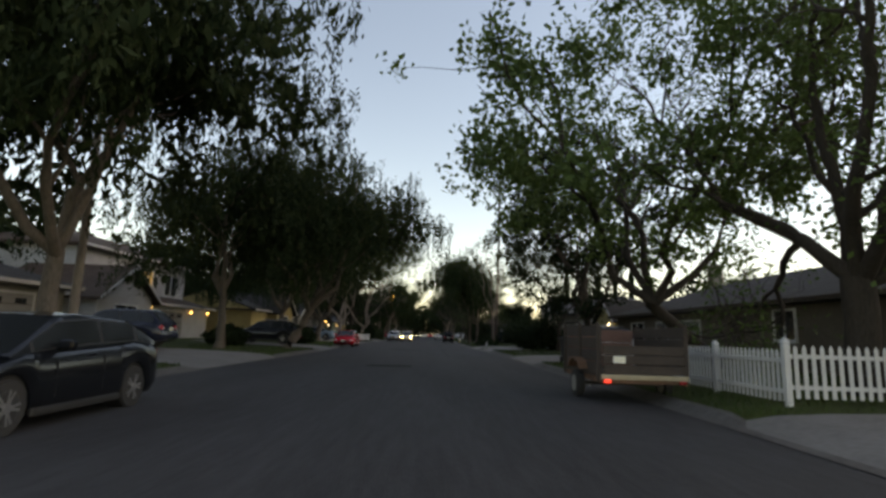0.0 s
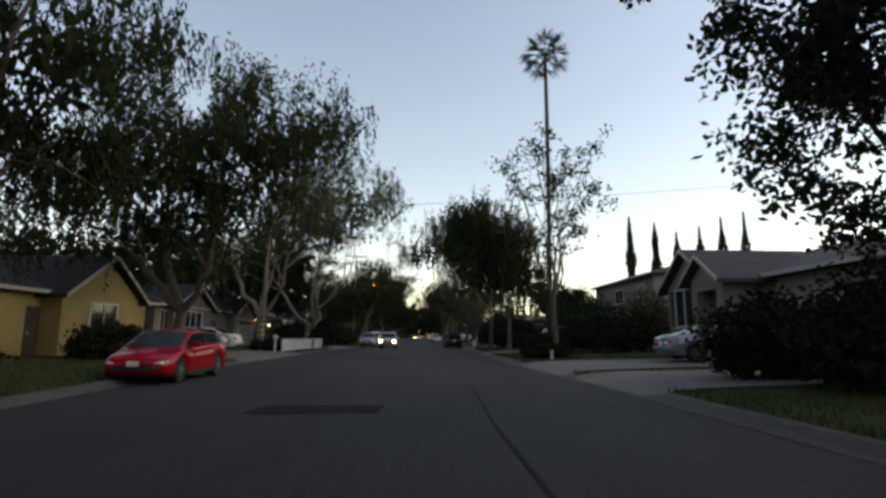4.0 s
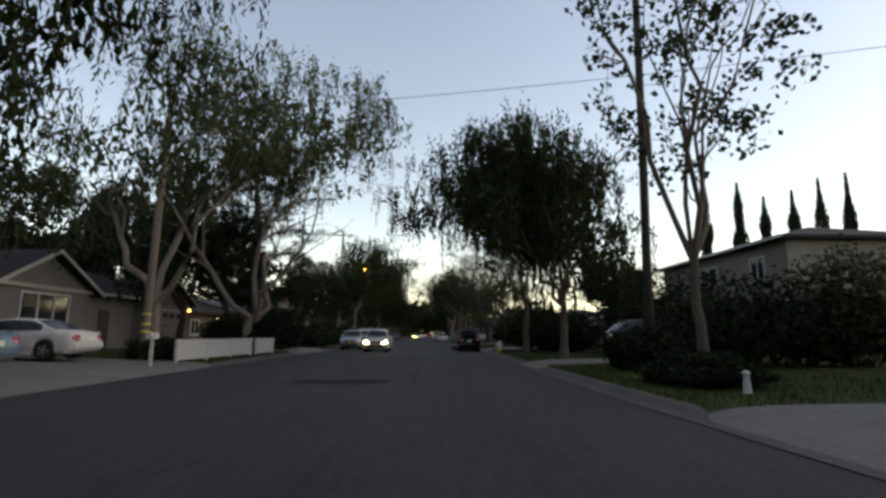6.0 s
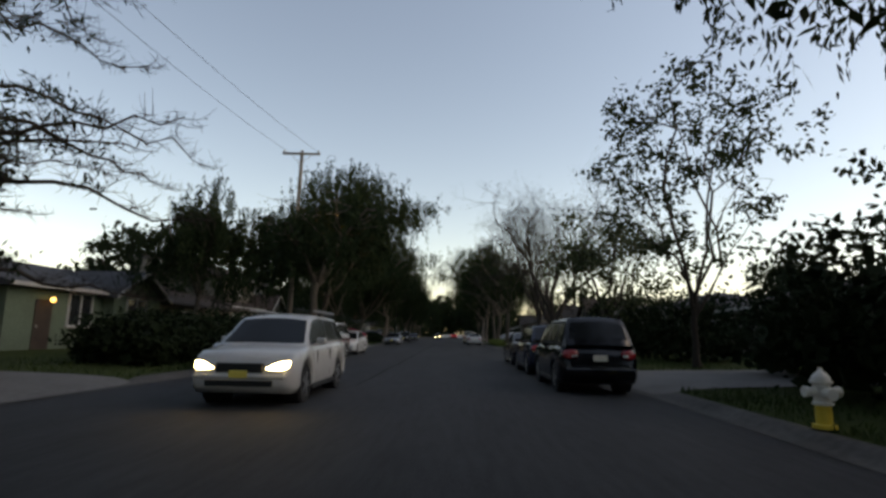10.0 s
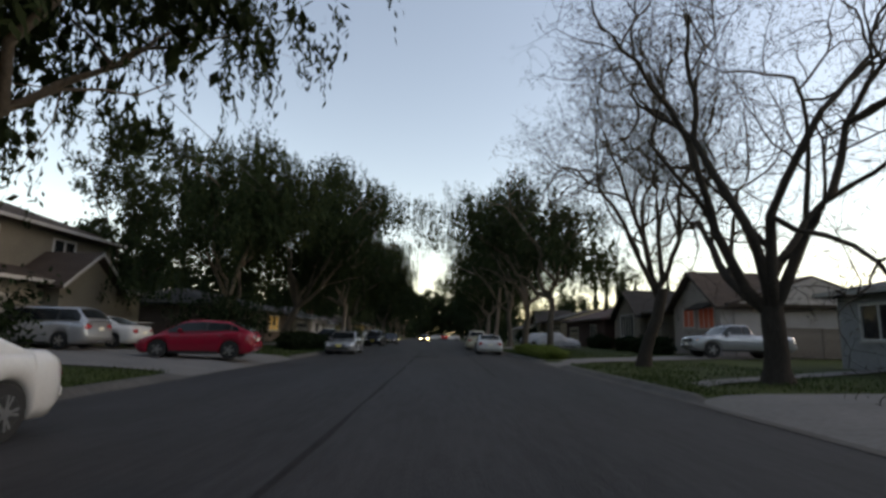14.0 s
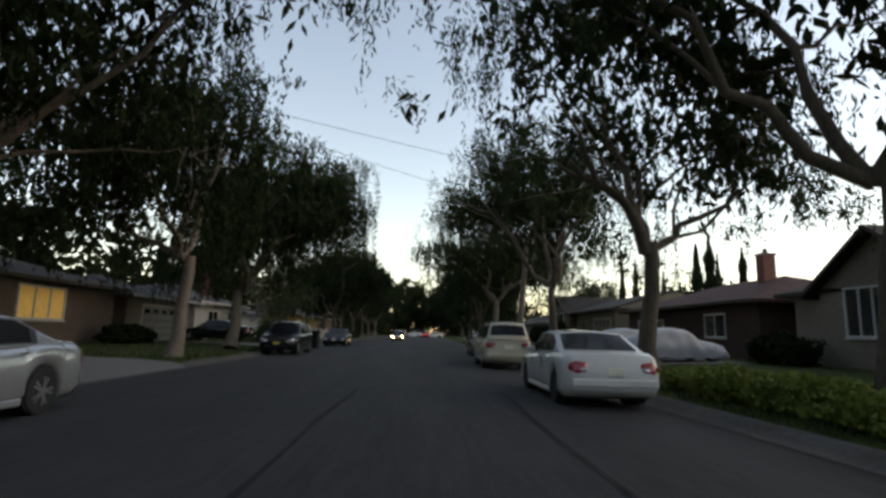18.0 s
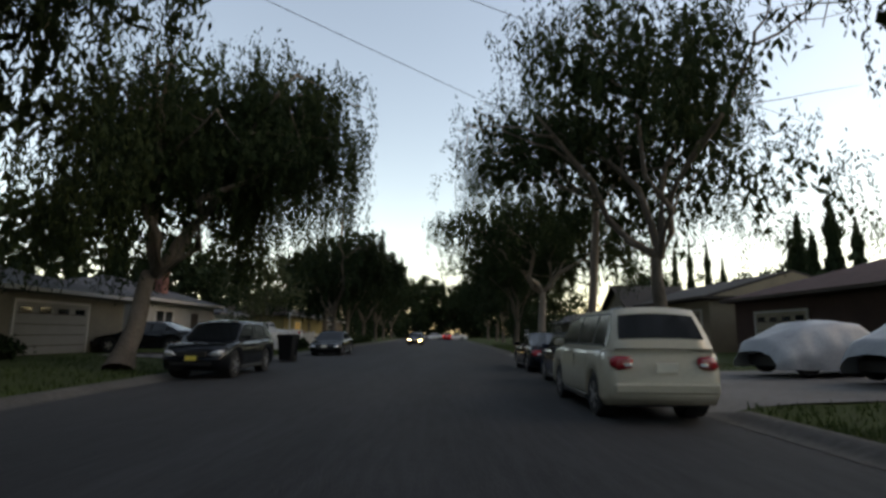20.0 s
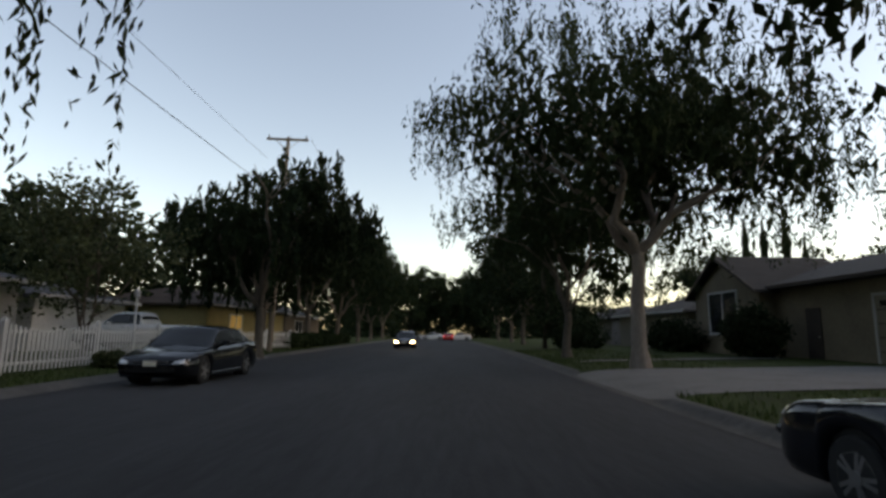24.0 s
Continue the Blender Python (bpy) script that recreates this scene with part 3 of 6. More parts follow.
def bare_tree(x, y, height, radius, seed, bark=BARK, leaf=LEAF_BROWN, fork=2.2, r=0.3, mains=4, haze=1.0, droopy=0.0, label="tall nearly leafless tree with spreading dark limbs and fine twigs", lean=(0, 0), forks=(3, 3, 4, 4, 3)):
    """A tree of bare limbs, forked again and again down to fine twigs, with a thin haze of young leaves."""
    rng = np.random.default_rng(seed)
    root = tagged(new("tree"), label, "tree", "street trees")
    root.matrix_world = pose(x, y, ground_z(x, y) - 0.05)
    tubes = Tubes()
    top = np.array([lean[0], lean[1], fork])
    tubes.add(branch(rng, np.zeros(3), top, 6, 0.04), r * np.array([1.5, 1.05, 0.98, 0.95, 0.95, 0.9]), 10)
    tips = []

    def grow(p, d, length, rad, level):
        n = 6 if level < 3 else (4 if level < 4 else 3)
        pts = [p]
        for i in range(n):
            up = np.array([0, 0, 0.16 - 0.1 * droopy * level])
            d = d + rng.normal(size=3) * (0.2 if level < 2 else 0.3) + up * (0.6 if level < 3 else 0.2)
            d /= np.linalg.norm(d)
            pts.append(pts[-1] + d * length / n)
        pts = np.array(pts)
        tubes.add(pts, np.linspace(rad, rad * (0.5 if level < 4 else 0.3), n + 1), 7 if level < 2 else (5 if level < 3 else 3))
        if level == 5:
            tips.append(pts[-1])
            return
        kids = forks[level]
        for i in range(kids):
            q = pts[-1] if i == 0 else pts[rng.integers(max(1, n // 2 - 1), n + 1)]
            nd = d + rng.normal(size=3) * (0.55 if level < 2 else 0.75)
            nd /= np.linalg.norm(nd)
            grow(q, nd, length * rng.uniform(0.55, 0.8), max(rad * rng.uniform(0.42, 0.56), 0.007), level + 1)

    a0 = rng.uniform(0, math.tau)
    for i in range(mains):
        th = a0 + math.tau * i / mains + rng.normal() * 0.2
        d = np.array([math.cos(th) * radius / height * 1.5, math.sin(th) * radius / height * 1.5, 1.0])
        grow(top - np.array([0, 0, 0.25]), d / np.linalg.norm(d), height * 0.34, r * 0.55, 0)
    tubes.make("trunk", bark, root)
    tips = np.array(tips)
    idx = np.repeat(np.arange(len(tips)), max(1, int(3 * haze)))
    pos = tips[idx] + rng.normal(size=(len(idx), 3)) * (0.1 if haze < 3 else 0.2)
    thin_leaf = haze < 3
    leaf_mesh("crown", leaf_quads(rng, pos, rng.normal(size=(len(idx), 3)) + np.array([0, 0, -0.6 * droopy]), rng.uniform(0.12, 0.3, len(idx)) if thin_leaf else rng.uniform(0.12, 0.22, len(idx)),
                                  rng.uniform(0.012, 0.03, len(idx)) if thin_leaf else rng.uniform(0.05, 0.09, len(idx))), leaf, root)
    return root


def cypress(x, y, top, width, seed):
    """A tall narrow cypress, a spindle of upright sprays."""
    rng = np.random.default_rng(seed)
    root = tagged(new("cypress_tree"), "tall slim dark cypress standing in a row", "cypress", "cypress row")
    root.matrix_world = pose(x, y, ground_z(x, y))
    tubes = Tubes()
    tubes.add([(0, 0, 0), (0, 0, top * 0.5), (0, 0, top * 0.95)], [0.16, 0.1, 0.02], 6)
    tubes.make("trunk", BARK_DARK, root)
    n = 2600
    t = rng.uniform(0.02, 1, n)
    rad = width * np.sqrt(np.clip(np.sin(np.pi * np.clip(t * 0.82 + 0.12, 0, 1)), 0.02, 1)) * (1 + 0.25 * np.sin(t * 23 + seed)) * np.where(t > 0.8, (1.02 - t) / 0.22, 1)
    th = rng.uniform(0, math.tau, n)
    q = rng.uniform(0.4, 1, n)
    pos = np.stack([np.cos(th) * rad * q, np.sin(th) * rad * q, t * top], 1)
    ax = np.stack([np.cos(th) * 0.25, np.sin(th) * 0.25, np.ones(n)], 1) + rng.normal(size=(n, 3)) * 0.15
    leaf_mesh("crown", leaf_quads(rng, pos, ax, rng.uniform(0.4, 0.8, n), rng.uniform(0.12, 0.22, n)), LEAF_DARK, root)


def palm(x, y, height, seed):
    rng = np.random.default_rng(seed)
    root = tagged(new("palm_tree"), "very tall slim fan palm with a small tuft of fronds", "palm tree")
    root.matrix_world = pose(x, y, ground_z(x, y) - 0.05)
    tubes = Tubes()
    t = np.linspace(0, 1, 14)
    tubes.add(np.stack([0.25 * np.sin(t * 2), 0.1 * t, t * height], 1), 0.19 - 0.06 * t + 0.1 * np.exp(-t * 25), 10)
    tubes.make("trunk", BARK_DARK, root)
    top = np.array([0.25 * math.sin(2), 0.1, height])
    for i in range(30):
        th, up = i * 2.4 + rng.uniform(-0.3, 0.3), 1.5 - 2.6 * i / 29
        d = np.array([math.cos(th), math.sin(th), up])
        d /= np.linalg.norm(d)
        stem = Tubes()
        end = top + d * rng.uniform(0.7, 1.15) + np.array([0, 0, -0.12 * (up < 0.4)])
        stem.add([top, (top + end) / 2 + np.array([0, 0, 0.06]), end], [0.03, 0.025, 0.02], 4)
        frond = stem.make("frond", LEAF_DARK, root)
        n = 13
        side = np.cross(d, [0, 0, 1.0])
        side /= np.linalg.norm(side) + 1e-6
        tilt = rng.uniform(-0.8, 0.8)
        side = side * math.cos(tilt) + np.cross(d, side) * math.sin(tilt)
        an = np.linspace(-1.25, 1.25, n)
        ax = d[None] * np.cos(an)[:, None] + side[None] * np.sin(an)[:, None] + np.array([0, 0, -0.25]) + rng.normal(size=(n, 3)) * 0.06
        ax /= np.linalg.norm(ax, axis=1)[:, None]
        ln = rng.uniform(0.8, 1.25, n)
        leaf_mesh("blade", leaf_quads(rng, end + ax * ln[:, None] / 2, ax, ln, np.full(n, 0.1)), LEAF_DARK if up > -0.8 else LEAF_BROWN, frond)


def conifer(x, y, height, reach, seed):
    """A big old conifer: one dark trunk, long sinuous level branches set with short bare twigs, tufts of needles inside."""
    rng = np.random.default_rng(seed)
    root = tagged(new("conifer_tree"), "large dark conifer with long bare sweeping branches", "conifer tree")
    root.matrix_world = pose(x, y, ground_z(x, y) - 0.05)
    tubes, needles = Tubes(), []
    t = np.linspace(0, 1, 12)
    stem = np.stack([0.3 * np.sin(t * 4), 0.25 * np.sin(t * 3 + 1), t * height], 1)
    tubes.add(stem, 0.4 * (1 - t) ** 0.8 + 0.03 + 0.2 * np.exp(-t * 20), 10)
    for i in range(54):
        q = 0.2 + 0.78 * (i + rng.uniform(-0.3, 0.3)) / 54
        p = np.array([np.interp(q, t, stem[:, 0]), np.interp(q, t, stem[:, 1]), q * height])
        th = i * 2.4 + rng.normal() * 0.3
        n = 12
        ln = reach * rng.uniform(0.6, 1.05) * (1 - 0.55 * max(0, q - 0.35))
        line, head, dip = [p], th, rng.uniform(-0.25, 0.1)
        for k in range(n):
            u = (k + 1) / n
            head += rng.normal() * 0.26
            slope = 0.35 * (1 - u) * (q > 0.3) + dip + 0.55 * max(0, u - 0.6) + rng.normal() * 0.3
            line.append(line[-1] + np.array([math.cos(head), math.sin(head), slope]) * ln / n)
        line = np.array(line)
        r0 = 0.1 * (1.15 - q)
        tubes.add(line, np.linspace(r0, 0.012, n + 1), 6)
        for k in range(3, n + 1):
            for sgn in (-1, 1, -1, 1):
                tw = head + sgn * rng.uniform(0.5, 1.2)
                s0 = line[k] + (line[k - 1] - line[k]) * rng.uniform(0, 1)
                tl = rng.uniform(0.4, 1.25) * (1.15 - 0.5 * k / n)
                mid = s0 + np.array([math.cos(tw), math.sin(tw), rng.uniform(-0.25, 0.3)]) * tl * 0.55
                tip = mid + np.array([math.cos(tw + 0.3 * sgn), math.sin(tw + 0.3 * sgn), rng.uniform(-0.1, 0.6)]) * tl * 0.5
                tubes.add([s0, mid, tip], [0.014, 0.01, 0.005], 3)
                for m in range(5):
                    b = s0 + (tip - s0) * rng.uniform(0.3, 1)
                    tubes.add([b, b + rng.normal(size=3) * 0.17 + np.array([0, 0, 0.06])], [0.008, 0.004], 3)
                if rng.random() < 1.5 * max(0, 0.72 - k / n):
                    m = 26
                    pos = mid + rng.normal(size=(m, 3)) * np.array([0.26, 0.26, 0.16])
                    needles.append(leaf_quads(rng, pos, rng.normal(size=(m, 3)) + np.array([0, 0, -0.4]), rng.uniform(0.16, 0.34, m), rng.uniform(0.05, 0.09, m)))
    tubes.make("trunk", BARK_DARK, root)
    leaf_mesh("crown", np.concatenate(needles), LEAF_DARK, root)


def shrub(x, y, rx, ry, h, seed, leaf=LEAF_DARK, label="dense dark green garden shrub", name="shrub", boxy=0.0, density=1.0, base=0.05, fine=1.0):
    """A bush or clipped hedge of many leaves over a woody frame."""
    rng = np.random.default_rng(seed)
    root = tagged(new(name), label, "hedge" if name == "hedge" else "shrub", "garden shrubs" if name == "shrub" else "hedges")
    root.matrix_world = pose(x, y, ground_z(x, y) - 0.03)
    tubes = Tubes()
    for i in range(7):
        e = np.array([rng.uniform(-0.7, 0.7) * rx, rng.uniform(-0.7, 0.7) * ry, h * rng.uniform(0.5, 0.85)])
        b = np.array([e[0] * 0.4, e[1] * 0.4, 0])
        tubes.add(branch(rng, b, e, 5, 0.08), np.linspace(0.035, 0.012, 5), 5)
    tubes.make("stem", BARK_DARK, root)
    n = int(min(2100, 310 * (rx * ry * 4 + (rx + ry) * 4 * h) ** 0.85 * density))
    d = rng.normal(size=(n, 3))
    d[:, 2] = np.abs(d[:, 2]) * 1.1 - 0.35
    d /= np.linalg.norm(d, axis=1)[:, None]
    if boxy:
        d = d / (np.max(np.abs(d), axis=1)[:, None] ** boxy)
    lump = 1 + 0.13 * np.sin(d[:, 0] * 5 + seed) * np.cos(d[:, 1] * 6 + seed * 2) + 0.1 * np.sin(d[:, 2] * 7 + seed) + 0.08 * rng.normal(size=n)
    q = rng.uniform(0.72, 1.03, n)
    pos = np.stack([d[:, 0] * rx * q * lump, d[:, 1] * ry * q * lump, np.clip(h * 0.42 + d[:, 2] * h * 0.6 * q * lump, base, None)], 1)
    v = [leaf_quads(rng, pos, rng.normal(size=(n, 3)), rng.uniform(0.14, 0.26, n) * fine, rng.uniform(0.08, 0.14, n) * fine)]
    k = max(200, n // 2)
    inner = pos[rng.integers(0, n, k)] * np.stack([f := rng.uniform(0.45, 0.88, k), f, rng.uniform(0.25, 0.9, k)], 1)
    v.append(leaf_quads(rng, inner, rng.normal(size=(k, 3)), rng.uniform(0.3, 0.5, k) * fine, rng.uniform(0.22, 0.36, k) * fine))
    leaf_mesh("foliage", np.concatenate(v), leaf, root)
    return root


# ---------------------------------------------------------------- houses
def house(label, side, front, y0, y1, depth, wall, roof, eave=3.1, ridge=5.0, hip=True, wings=(), windows=(), garages=(), doors=(), chimney=None, upper=None, base=None, overhang=0.55, trim=None):
    """A bungalow along the street. side: +1 on the right. front: x of its street wall. wings: (middle, half width, apex, how far it stands forward).
    windows: (from, to, sill, head, forward, pane material, bars). upper: (y0, y1, set back, eave, ridge)."""
    root = tagged(new("house"), label, "house", "houses along the street")
    trim = trim or TRIM
    g = (base if base is not None else ground_z(front, (y0 + y1) / 2)) - 0.1
    X = lambda v: front - side * v          # v metres towards the street

    def shed(name, v0, v1, a, b, z0, z1, material):
        return part(name, boxed(X(v0), X(v1), a, b, z0, z1), material, root)

    shed("wall", 0, -depth, y0, y1, g, eave, wall)
    o = overhang
    def roof_on(v0, v1, a, b, e, r, hipped, name="roof"):
        """A tiled roof over the rectangle, its ridge along the street."""
        vm, run = (v0 + v1) / 2, abs(v0 - v1) / 2
        inset = min(run, (b - a) / 2 - 0.3) if hipped else 0.0
        bmr = bmesh.new()
        c = [(X(v0), a, e), (X(v0), b, e), (X(v1), b, e), (X(v1), a, e)]
        t = [(X(vm), a + inset, r), (X(vm), b - inset, r)]
        lo = [bmr.verts.new((p[0], p[1], p[2] - 0.16)) for p in c]
        ed = [bmr.verts.new(p) for p in c]
        rd = [bmr.verts.new(p) for p in t]
        bmr.faces.new((ed[0], ed[1], rd[1], rd[0]))
        bmr.faces.new((ed[2], ed[3], rd[0], rd[1]))
        bmr.faces.new((ed[1], ed[2], rd[1]))
        bmr.faces.new((ed[3], ed[0], rd[0]))
        bmr.faces.new(lo)
        for i in range(4):
            bmr.faces.new((lo[i], lo[(i + 1) % 4], ed[(i + 1) % 4], ed[i]))
        bmesh.ops.recalc_face_normals(bmr, faces=bmr.faces)
        part(name, bmr, roof, root)
        if not hipped:
            for yy, d in ((a, -1), (b, 1)):
                k = 0.14
                tri = [(X(v0 - 0.5), e), (X(v1 + 0.5), e), (X(vm), r - k)]
                part("gable_end", prism(tri, "y", yy, yy + d * 0.02), wall, root)
        part("fascia", boxed(X(v0 + 0.02), X(v0 + 0.05), a, b, e - 0.15, e + 0.02), trim, root)
        return root
    roof_on(o, -depth - o, y0 - o, y1 + o, eave + 0.05, ridge, hip)
    for mid, half, apex, fwd, *porch in wings:
        if porch:
            for sg in (-1, 1):
                shed("pier", fwd, 0.01, *sorted((mid + sg * half, mid + sg * (half - 0.5))), g, eave, wall)
            shed("lintel", fwd, 0.01, mid - half + 0.5, mid + half - 0.5, eave - porch[0], eave, wall)
        else:
            shed("wing", fwd, -1.5, mid - half, mid + half, g, eave, wall)
        gb = prism([(mid - half, eave), (mid + half, eave), (mid, apex - 0.1)], "x", X(fwd), X(-depth / 2))
        part("gable", gb, wall, root)
        for sg in (-1, 1):
            e0, e1 = (mid + sg * (half + 0.45), eave - 0.45 * (apex - eave) / half), (mid, apex)
            n = Vector((-(e1[1] - e0[1]), e1[0] - e0[0])).normalized() * 0.14
            if n.y < 0:
                n = -n
            q = [e0, e1, (e1[0], e1[1] + 0.16), (e0[0] + n.x * 0, e0[1] + 0.16)]
            part("wing_roof", prism(q, "x", X(fwd + 0.45), X(-depth / 2)), roof, root)
            q = [(e0[0], e0[1] - 0.01), (e1[0], e1[1] - 0.01), (e1[0], e1[1] + 0.17), (e0[0], e0[1] + 0.17)]
            part("bargeboard", prism(q, "x", X(fwd + 0.455), X(fwd + 0.5)), trim, root)
    if upper:
        a, b, back, e2, r2 = upper
        shed("upper_wall", -back, -depth + 0.6, a, b, eave - 0.1, e2, wall)
        roof_on(-back + o, -depth + 0.6 - o, a - o, b + o, e2 + 0.05, r2, True, "upper_roof")
    for w in windows:
        a, b, z0, z1, fwd = w[:5]
        pane_mat = w[5] if len(w) > 5 and w[5] else GLASS
        bars = w[6] if len(w) > 6 else 1
        t = 0.09
        x0, x1 = sorted((X(fwd - 0.05), X(fwd + 0.06)))
        bmf = bmesh.new()
        loops = [[bmf.verts.new((xx, yy, zz)) for yy, zz in ((a - o, z0 - o), (b + o, z0 - o), (b + o, z1 + o), (a - o, z1 + o))] for xx in (x0, x1) for o in (t, 0.0)]
        for p, q in ((0, 1), (3, 2), (2, 0), (1, 3)):
            for i in range(4):
                k = (i + 1) % 4
                bmf.faces.new((loops[p][i], loops[p][k], loops[q][k], loops[q][i]))
        bmesh.ops.recalc_face_normals(bmf, faces=bmf.faces)
        win = part("window", bmf, WHITE_PAINT, root)
        for i in range(1, bars + 1):
            m = a + (b - a) * i / (bars + 1)
            part("glazing_bar", boxed(x0 + 0.004, x1 - 0.004, m - 0.035, m + 0.035, z0, z1), WHITE_PAINT, win)
        for i in range(bars + 1):
            wide = (b - a) / (bars + 1)
            part("pane", boxed(X(fwd - 0.04), X(fwd + 0.015), a + wide * i + 0.02, a + wide * (i + 1) - 0.02, z0, z1), pane_mat, win)
        if len(w) > 7:
            for ya, yb in ((a - 0.6, a - 0.12), (b + 0.12, b + 0.6)):
                part("shutter", boxed(X(fwd), X(fwd + 0.05), ya, yb, z0 - 0.05, z1 + 0.05, 0.01), WOOD_DARK, win, "dark wooden shutter")
        part("sill", boxed(X(fwd), X(fwd + 0.12), a - 0.14, b + 0.14, z0 - t - 0.06, z0 - t), TRIM, win)
    for a, b, z1, fwd, material in garages:
        door = part("garage_door", boxed(X(fwd - 0.02), X(fwd + 0.03), a, b, g, z1), material, root)
        for i in range(1, 5):
            z = g + (z1 - g) * i / 5
            part("panel_joint", boxed(X(fwd + 0.02), X(fwd + 0.042), a + 0.05, b - 0.05, z - 0.02, z + 0.02), WOOD_DARK, door)
        for i in range(4):
            m = a + (b - a) * (i + 0.5) / 4
            part("door_light", boxed(X(fwd + 0.02), X(fwd + 0.045), m - 0.32, m + 0.32, z1 - 0.42, z1 - 0.18), GLASS, door)
        bmf = bmesh.new()
        for q in ((a - 0.12, a, g, z1 + 0.12), (b, b + 0.12, g, z1 + 0.12), (a, b, z1, z1 + 0.12)):
            x0, x1 = sorted((X(fwd), X(fwd + 0.06)))
            box(bmf, x0, x1, *q)
        part("door_frame", bmf, TRIM, root)
    for a, z1, fwd in doors:
        d = part("door", boxed(X(fwd - 0.02), X(fwd + 0.04), a, a + 0.95, g, z1), WOOD_DARK, root)
        part("handle", boxed(X(fwd + 0.04), X(fwd + 0.09), a + 0.1, a + 0.16, g + 1.0, g + 1.1), METAL, d)
    if chimney:
        cx, cy, top, material = chimney
        ch = part("chimney", boxed(cx - 0.4, cx + 0.4, cy - 0.35, cy + 0.35, eave - 0.3, top, 0.03), material, root)
        part("cap", boxed(cx - 0.47, cx + 0.47, cy - 0.42, cy + 0.42, top, top + 0.1, 0.02), CONCRETE, ch)
        part("flue", cyl(cx, cy, top + 0.1, top + 0.4, 0.13), EARTH, ch)
    return root


def wall_lamp(x, y, z, bulb, side, label):
    root = tagged(new("wall_lamp"), label, "lamp", "porch lamps")
    root.matrix_world = pose(x, y, z)
    part("bracket", boxed(0, side * 0.22, -0.03, 0.03, 0.1, 0.14), BLACK, root)
    part("globe", turned([(-0.11, 0.03), (-0.09, 0.08), (0.0, 0.11), (0.08, 0.08), (0.1, 0.03)], 12, "z"), bulb, root)
    part("cap", cyl(0, 0, 0.1, 0.16, 0.1, 0.03), BLACK, root)


# ---------------------------------------------------------------- cars
SEDAN = dict(L=4.75, W=1.82, belt=[(0, .55), (.02, .66), (.10, .76), (.27, .90), (.5, .95), (.75, 1.0), (.93, 1.02), (.985, .93), (1, .7)],
             roof=[(.26, .88), (.41, 1.40), (.52, 1.46), (.68, 1.42), (.86, 1.0)], wheels=(.19, .79), wr=.325, pillars=(.43, .585, .73), clearance=.2)
HATCH = dict(L=4.35, W=1.80, belt=[(0, .5), (.02, .64), (.10, .78), (.25, .95), (.5, .99), (.8, 1.05), (.97, 1.02), (.99, .9), (1, .6)],
             roof=[(.2, .92), (.40, 1.43), (.55, 1.48), (.78, 1.43), (.97, 1.04)], wheels=(.2, .805), wr=.325, pillars=(.42, .6, .8), clearance=.2)
SUV = dict(L=4.65, W=1.84, belt=[(0, .55), (.015, .8), (.06, .95), (.26, 1.06), (.5, 1.08), (.8, 1.1), (.97, 1.1), (.99, .95), (1, .6)],
           roof=[(.23, 1.05), (.38, 1.62), (.5, 1.70), (.85, 1.67), (.975, 1.12)], wheels=(.2, .79), wr=.36, pillars=(.4, .58, .76), clearance=.25)
BOXY = dict(L=4.3, W=1.82, belt=[(0, .55), (.015, .85), (.05, 1.0), (.22, 1.1), (.5, 1.1), (.8, 1.1), (.985, 1.1), (.995, .95), (1, .6)],
            roof=[(.2, 1.08), (.31, 1.66), (.45, 1.79), (.9, 1.78), (.985, 1.12)], wheels=(.2, .8), wr=.34, pillars=(.33, .53, .75), clearance=.24)
VAN = dict(L=5.1, W=1.95, belt=[(0, .55), (.02, .75), (.07, .9), (.2, 1.05), (.5, 1.08), (.8, 1.1), (.98, 1.1), (.99, .95), (1, .6)],
           roof=[(.14, 1.0), (.31, 1.62), (.45, 1.74), (.88, 1.72), (.985, 1.15)], wheels=(.2, .79), wr=.33, pillars=(.33, .52, .74), clearance=.2)
MINI = dict(L=3.7, W=1.69, belt=[(0, .5), (.02, .68), (.1, .82), (.25, .92), (.5, .95), (.8, .98), (.97, .96), (.99, .85), (1, .55)],
            roof=[(.24, .9), (.36, 1.36), (.5, 1.41), (.86, 1.37), (.97, .98)], wheels=(.19, .83), wr=.3, pillars=(.38, .62, .88), clearance=.17)
OLDHATCH = dict(L=4.65, W=1.69, belt=[(0, .52), (.015, .7), (.08, .78), (.32, .88), (.5, .9), (.8, .93), (.97, .88), (.99, .8), (1, .55)],
                roof=[(.33, .86), (.41, 1.36), (.52, 1.42), (.66, 1.4), (.95, .92)], wheels=(.23, .77), wr=.305, pillars=(.42, .56, .68), clearance=.19)
WAGON_TRUCK = dict(L=4.7, W=2.0, belt=[(0, .62), (.01, 1.05), (.03, 1.14), (.3, 1.2), (.5, 1.22), (.8, 1.22), (.985, 1.2), (.995, 1.0), (1, .62)],
                   roof=[(.29, 1.18), (.38, 1.74), (.45, 1.83), (.9, 1.85), (.985, 1.25)], wheels=(.19, .77), wr=.4, pillars=(.4, .6, .66), clearance=.42)
PICKUP = dict(L=5.6, W=1.98, belt=[(0, .6), (.01, 1.0), (.04, 1.1), (.24, 1.2), (.5, 1.22), (.56, 1.2), (.98, 1.2), (.995, 1.1), (1, .62)],
              roof=[(.24, 1.18), (.33, 1.72), (.38, 1.8), (.54, 1.8), (.585, 1.22)], wheels=(.17, .78), wr=.4, pillars=(.36, .48, .55), clearance=.36)


